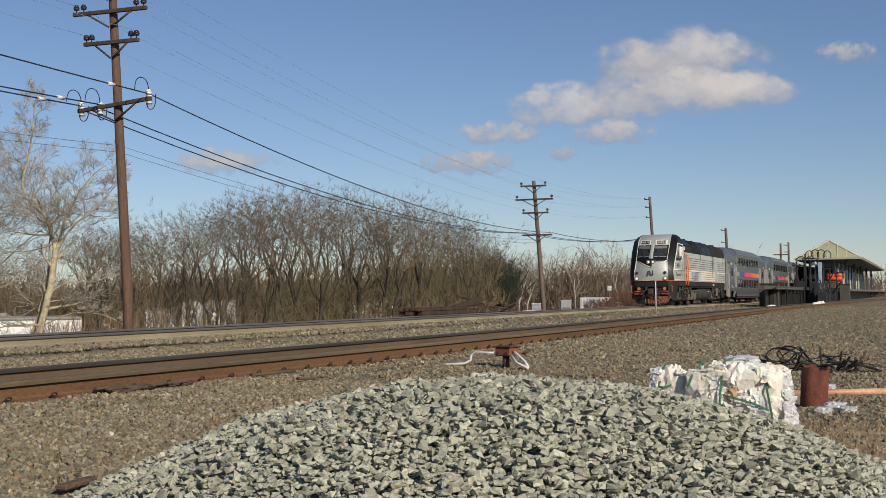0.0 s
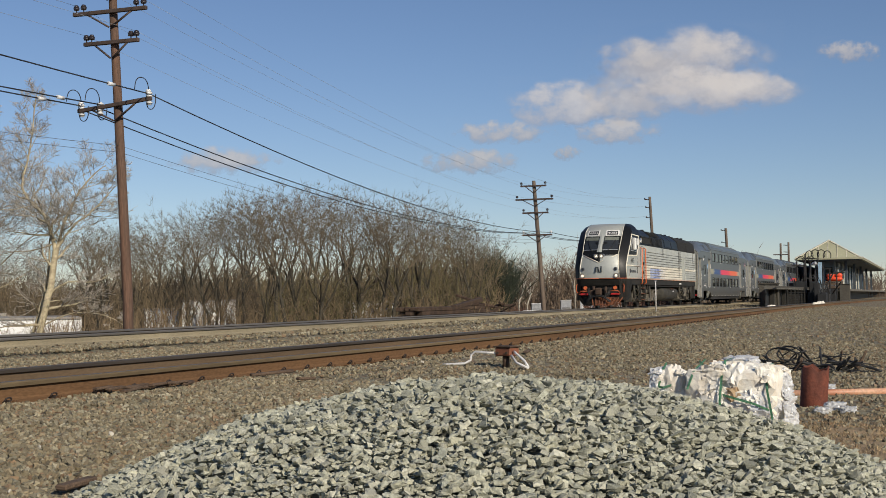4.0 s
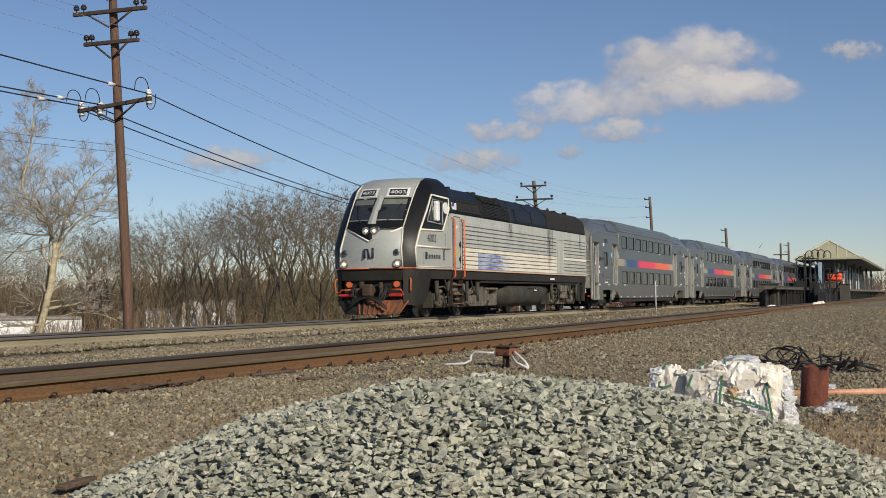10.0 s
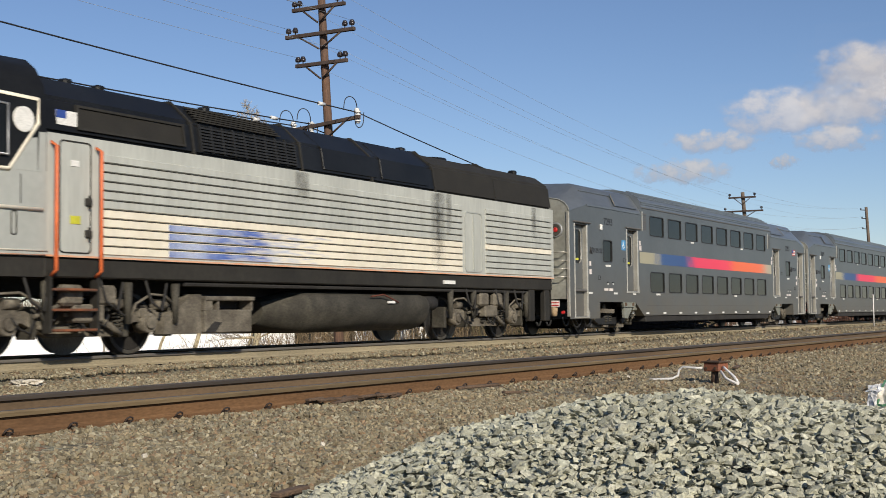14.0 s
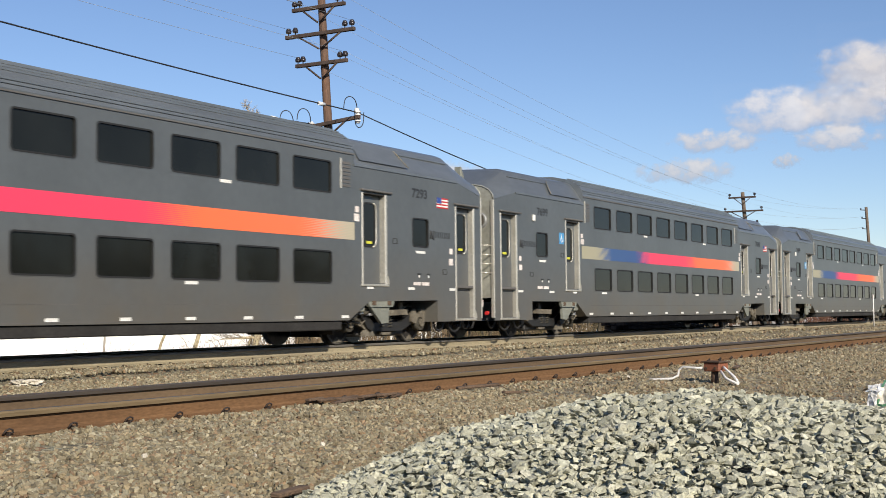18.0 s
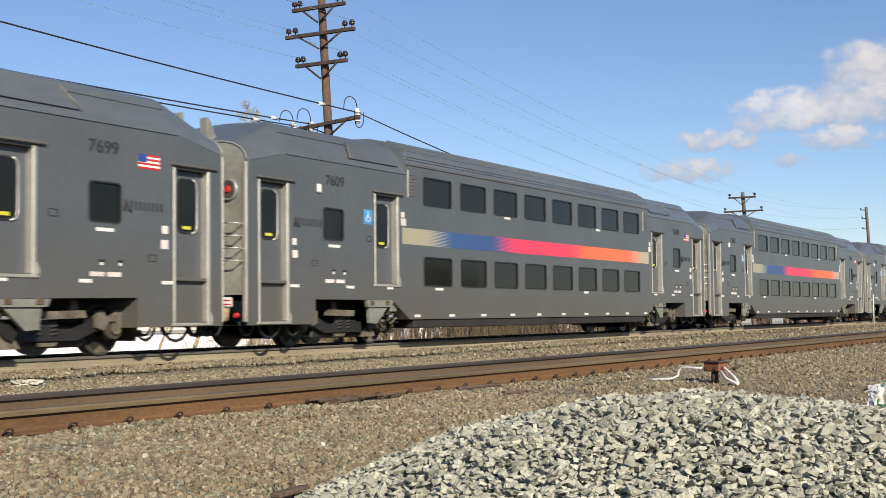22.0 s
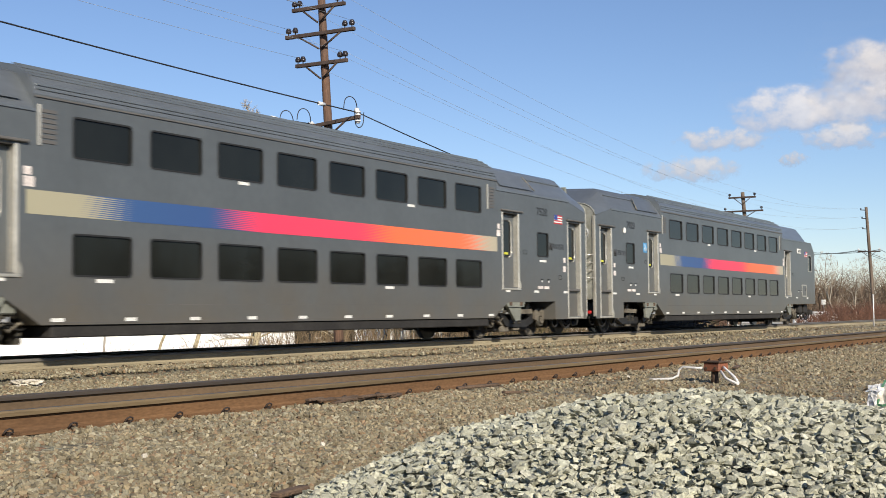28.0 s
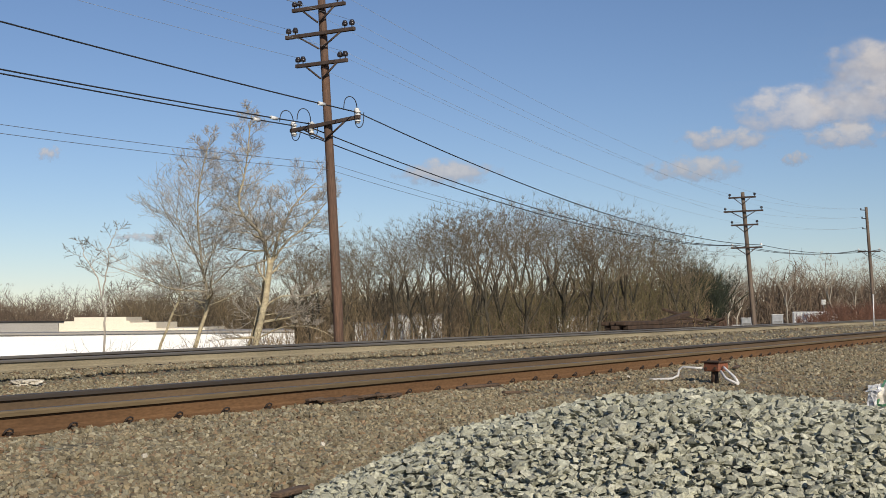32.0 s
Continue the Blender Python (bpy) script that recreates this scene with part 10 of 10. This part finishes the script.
    # things on and by the platform
    for k, (px, dep, h) in enumerate(((1442, 120, 3.2), (1456, 126, 3.9), (1425, 122, 3.2), (1410, 124, 2.6), (1433, 118, 2.9), (1468, 124, 3.4), (1480, 130, 3.6))):
        x, y = spot_a(px, dep)
        t2 = thing("platform_post", "dark slender platform lamp post", "post", "platform posts", at=pose(x, y, 1.2 if y > 10.4 else -0.4))
        bm = bmesh.new()
        rod(bm, (0, 0, 0), (0, 0, h), 0.09, 0.06, 8)
        part("post", bm, M["car_dark"], t2)
        bm = bmesh.new()
        box(bm, -0.1, 0.1, -0.8, 0.3, h - 0.5, h - 0.4)
        part("arm", bm, M["car_dark"], t2)
    for px, dep, top, arm in ((1382, 200, 8.9, 2.2), (1396, 206, 9.3, 0.0)):
        x, y = spot_a(px, dep)
        t2 = thing("utility_pole", "far brown wooden pole beyond the train", "utility pole", "poles of the line", at=pose(x, y, ground_z(x, y) - 0.1))
        bm = bmesh.new()
        rod(bm, (0, 0, 0), (0, 0, top), 0.2, 0.15, 8)
        part("pole", bm, M["pole_grey"], t2)
        if arm:
            bm = bmesh.new()
            box(bm, -0.3, -0.16, -arm / 2, arm / 2, top - 1.85, top - 1.7, 0.02)
            part("crossarm", bm, M["arm"], t2)
        else:
            for z in (top - 0.5, top - 1.6):
                bm = bmesh.new()
                rod(bm, (0, 0, z), (0, 0.8, z + 0.05), 0.07, 0.05, 6)
                part("bracket", bm, M["arm"], t2)
    x, y = spot_a(1451, 118)
    t2 = thing("platform_sign", "pale blue station sign panel", "sign", at=pose(x, y, -0.3))
    bm = bmesh.new()
    rod(bm, (0, 0, 0), (0, 0, 3.8), 0.06, seg=6)
    part("post", bm, M["galv"], t2)
    bm = bmesh.new()
    box(bm, -0.05, 0.05, -0.16, 0.16, 1.6, 3.8, 0.01)
    part("panel", bm, mat("pale_blue_sign", (0.35, 0.5, 0.62), 0.4), t2)
    t2 = thing("pallet_stack", "stack of dark pallets on the platform", "pallets", at=pose(150.6, 9.75, 1.2))
    for k in range(5):
        bm = bmesh.new()
        box(bm, -1.0, 1.0, -0.9, 0.9, 0.17 * k, 0.17 * k + 0.13, 0.01)
        part("pallet", bm, M["tie"], t2)
    for j in range(2):
        t2 = thing("orange_barrier", "bright orange-red plastic barrier with rounded lobes", "barrier", "orange barriers", at=pose(150 + 0.9 * j, 9.62 + 0.1 * j, 2.02))
        bm = bmesh.new()
        box(bm, -0.4, 0.4, -0.85, 0.85, 0.0, 0.5, 0.2)
        part("shell", soften(bm, 50.0), M["safety"], t2)
        for yy in (-0.42, 0.42):
            bm = bmesh.new()
            box(bm, -0.36, 0.36, yy - 0.4, yy + 0.4, 0.35, 0.92, 0.18)
            part("lobe", soften(bm, 50.0), M["safety"], t2)
    rng = random.Random(31)
    t2 = thing("work_equipment", "dark construction equipment parked beside the platform", "machine")
    x, y = spot_a(1425, 118)
    t2.matrix_basis = pose(x, y, 1.22 if y > 10.4 else -0.4)
    for k in range(16):
        bm = bmesh.new()
        cx, cy = rng.uniform(-4, 6), rng.uniform(-2.2, 2.0)
        w, d, h = rng.uniform(0.3, 0.9), rng.uniform(0.2, 0.5), rng.uniform(0.8, 2.4)
        box(bm, cx - w, cx + w, cy - d, cy + d, 0.0, h, 0.06)
        part("casing", bm, M["gasket"], t2)
    for k in range(14):
        bm = bmesh.new()
        p = Vector((rng.uniform(-4, 6), rng.uniform(-2.2, 2.0), 1.0))
        rod(bm, p, p + Vector((rng.gauss(0, 0.6), rng.gauss(0, 0.6), rng.uniform(0.8, 2.0))), 0.06, seg=6)
        part("boom", bm, M["gasket"], t2)
    t2 = thing("dark_fence", "dark mesh fence panel below the platform", "fence")
    for k in range(12):
        bm = bmesh.new()
        x = 104 + 3.0 * k
        box(bm, x, x + 0.12, 10.2, 10.3, -0.4, 1.0)
        part("fence_post", bm, M["black_dust"], t2)
    for k in range(6):
        bm = bmesh.new()
        rod(bm, (104, 10.25, -0.25 + 0.2 * k), (140, 10.25, -0.25 + 0.2 * k), 0.012, seg=5)
        part("fence_rail", bm, M["car_dark"], t2)
    for px, dep, s in ((1366, 88, 0.15), (1353, 88, 0.13), (1440, 96, 0.15), (1452, 97, 0.2), (1446, 96.5, 0.17)):
        x, y = spot_a(px, dep)
        bm = bmesh.new()
        lumpy(bm, s, s * 1.3, s * 0.8, px * 0.1, 0.4, 2, 3.0)
        ob = part("white_bag", bm, M["bag"])
        ob.location = (x, min(y, 10.1), ground_z(x, min(y, 10.1)))
        tagged(ob, "small white bag of rubbish by the platform", "bag", "white bags")


def small_litter():
    rng = random.Random(17)
    for px, dep, ln, key, label in ((1100, 11.5, 0.25, "rust", "rusty strip of scrap steel on the ballast"), (1075, 11.8, 0.18, "rust", "rusty bent piece of scrap"), (480, 14.0, 0.5, "tie", "weathered splinter of tie wood"), (540, 13.5, 0.22, "tie", "dark splinter of wood beside the rail"), (135, 6.6, 0.28, "tie", "dark lump of broken wood"), (930, 20.0, 0.6, "tie", "dark board beside the rail")):
        x, y = spot_a(px, dep)
        bm = bmesh.new()
        t = bmesh.new()
        box(t, -ln / 2, ln / 2, -0.035, 0.035, 0, 0.03, 0.008)
        merge(bm, t, 0, pose(0, 0, 0.005, rng.uniform(-6, 6), rng.uniform(-4, 4), rng.uniform(-40, 10)))
        ob = part("scrap_strip", bm, M[key])
        ob.location = (x, y, ground_z(x, y) + 0.035)
        tagged(ob, label, "litter")
    bm = bmesh.new()
    box(bm, -0.05, 0.05, -0.035, 0.035, 0, 0.06, 0.008)
    ob = part("brick", bm, M["rust_box"])
    ob.matrix_basis = pose(7.85, 0.46, ground_z(7.85, 0.46), 0, 8, 25)
    tagged(ob, "broken red-brown brick in the dry grass", "brick")
    for k in range(20):
        x, y = rng.uniform(5, 24), rng.uniform(3.2, 6.3)
        vs, fs = NEAR_STONES[k % 12]
        ob = new("pale_pebble", mesh_of("pale_pebble", [tuple(v) for v in vs], [tuple(int(i) for i in f) for f in fs], [M["pebble"]]))
        g = rng.uniform(0.02, 0.04)
        ob.matrix_basis = pose(x, y, ground_z(x, y) + 0.022, rng.uniform(0, 360), rng.uniform(0, 360), 0) @ Matrix.Diagonal((g, g, g, 1))
        tagged(ob, "small whitish stone among the ballast", "pebble", "pale pebbles")
    x, y = spot(48, 17.3)
    bm = bmesh.new()
    lumpy(bm, 0.15, 0.2, 0.045, 5.5, 0.5, 4, 3.5)
    ob = part("plastic_sheet", bm, M["pebble"])
    ob.location = (x, y, ground_z(x, y))
    tagged(ob, "crumpled whitish plastic sheet lying between the tracks", "litter")
    for px, dep, ln in ((606, 12.45, 0.5), (648, 12.75, 0.55), (690, 13.0, 0.4), (560, 12.1, 0.3)):
        x, y = spot(px, dep)
        bm = bmesh.new()
        for q in range(3):
            t = bmesh.new()
            box(t, -ln / 2 * rng.uniform(0.5, 1), ln / 2 * rng.uniform(0.5, 1), -0.03, 0.03, 0, 0.025, 0.006)
            merge(bm, t, 0, pose(rng.uniform(-0.1, 0.1), rng.uniform(-0.05, 0.05), 0.01 * q, rng.uniform(-8, 8), rng.uniform(-3, 3), rng.uniform(-12, 12)))
        ob = part("wood_splinter", bm, M["tie"])
        ob.location = (x, y, ground_z(x, y) + 0.03)
        tagged(ob, "dark splintered tie wood lying along the rail", "litter", "wood splinters")


junction_box()
sacks()
rusty_pipe()
cable_heap()
white_post()
scrap_pile()
trackside_boxes()
station()
small_litter()


def dry_grass():
    """Short flattened straw on the bare patch by the heap."""
    rng = random.Random(23)
    V, F = [], []
    for k in range(17000):
        x, y = rng.uniform(6.6, 11.0), rng.uniform(-0.9, 1.35)
        if (x - PILE[0]) ** 2 + (y - PILE[1]) ** 2 < (PILE_R * 0.98) ** 2 or noise.noise((x * 2.5, y * 2.5, 7.0)) < -0.25:
            continue
        z = ground_z(x, y)
        a, ln, h = rng.uniform(0, 6.28), rng.uniform(0.015, 0.05), rng.uniform(0.008, 0.04)
        c, s, w = math.cos(a), math.sin(a), rng.uniform(0.002, 0.004)
        b = len(V)
        V += [(x - s * w, y + c * w, z), (x + s * w, y - c * w, z), (x + c * ln, y + s * ln, z + h)]
        F.append((b, b + 1, b + 2))
    tagged(new("dry_grass", mesh_of("dry_grass", V, F, [M["straw"]])), "short tan dry grass beside the gravel heap", "grass", kind="stuff")


dry_grass()

build_ties()
build_pile()
build_ballast()
motions()
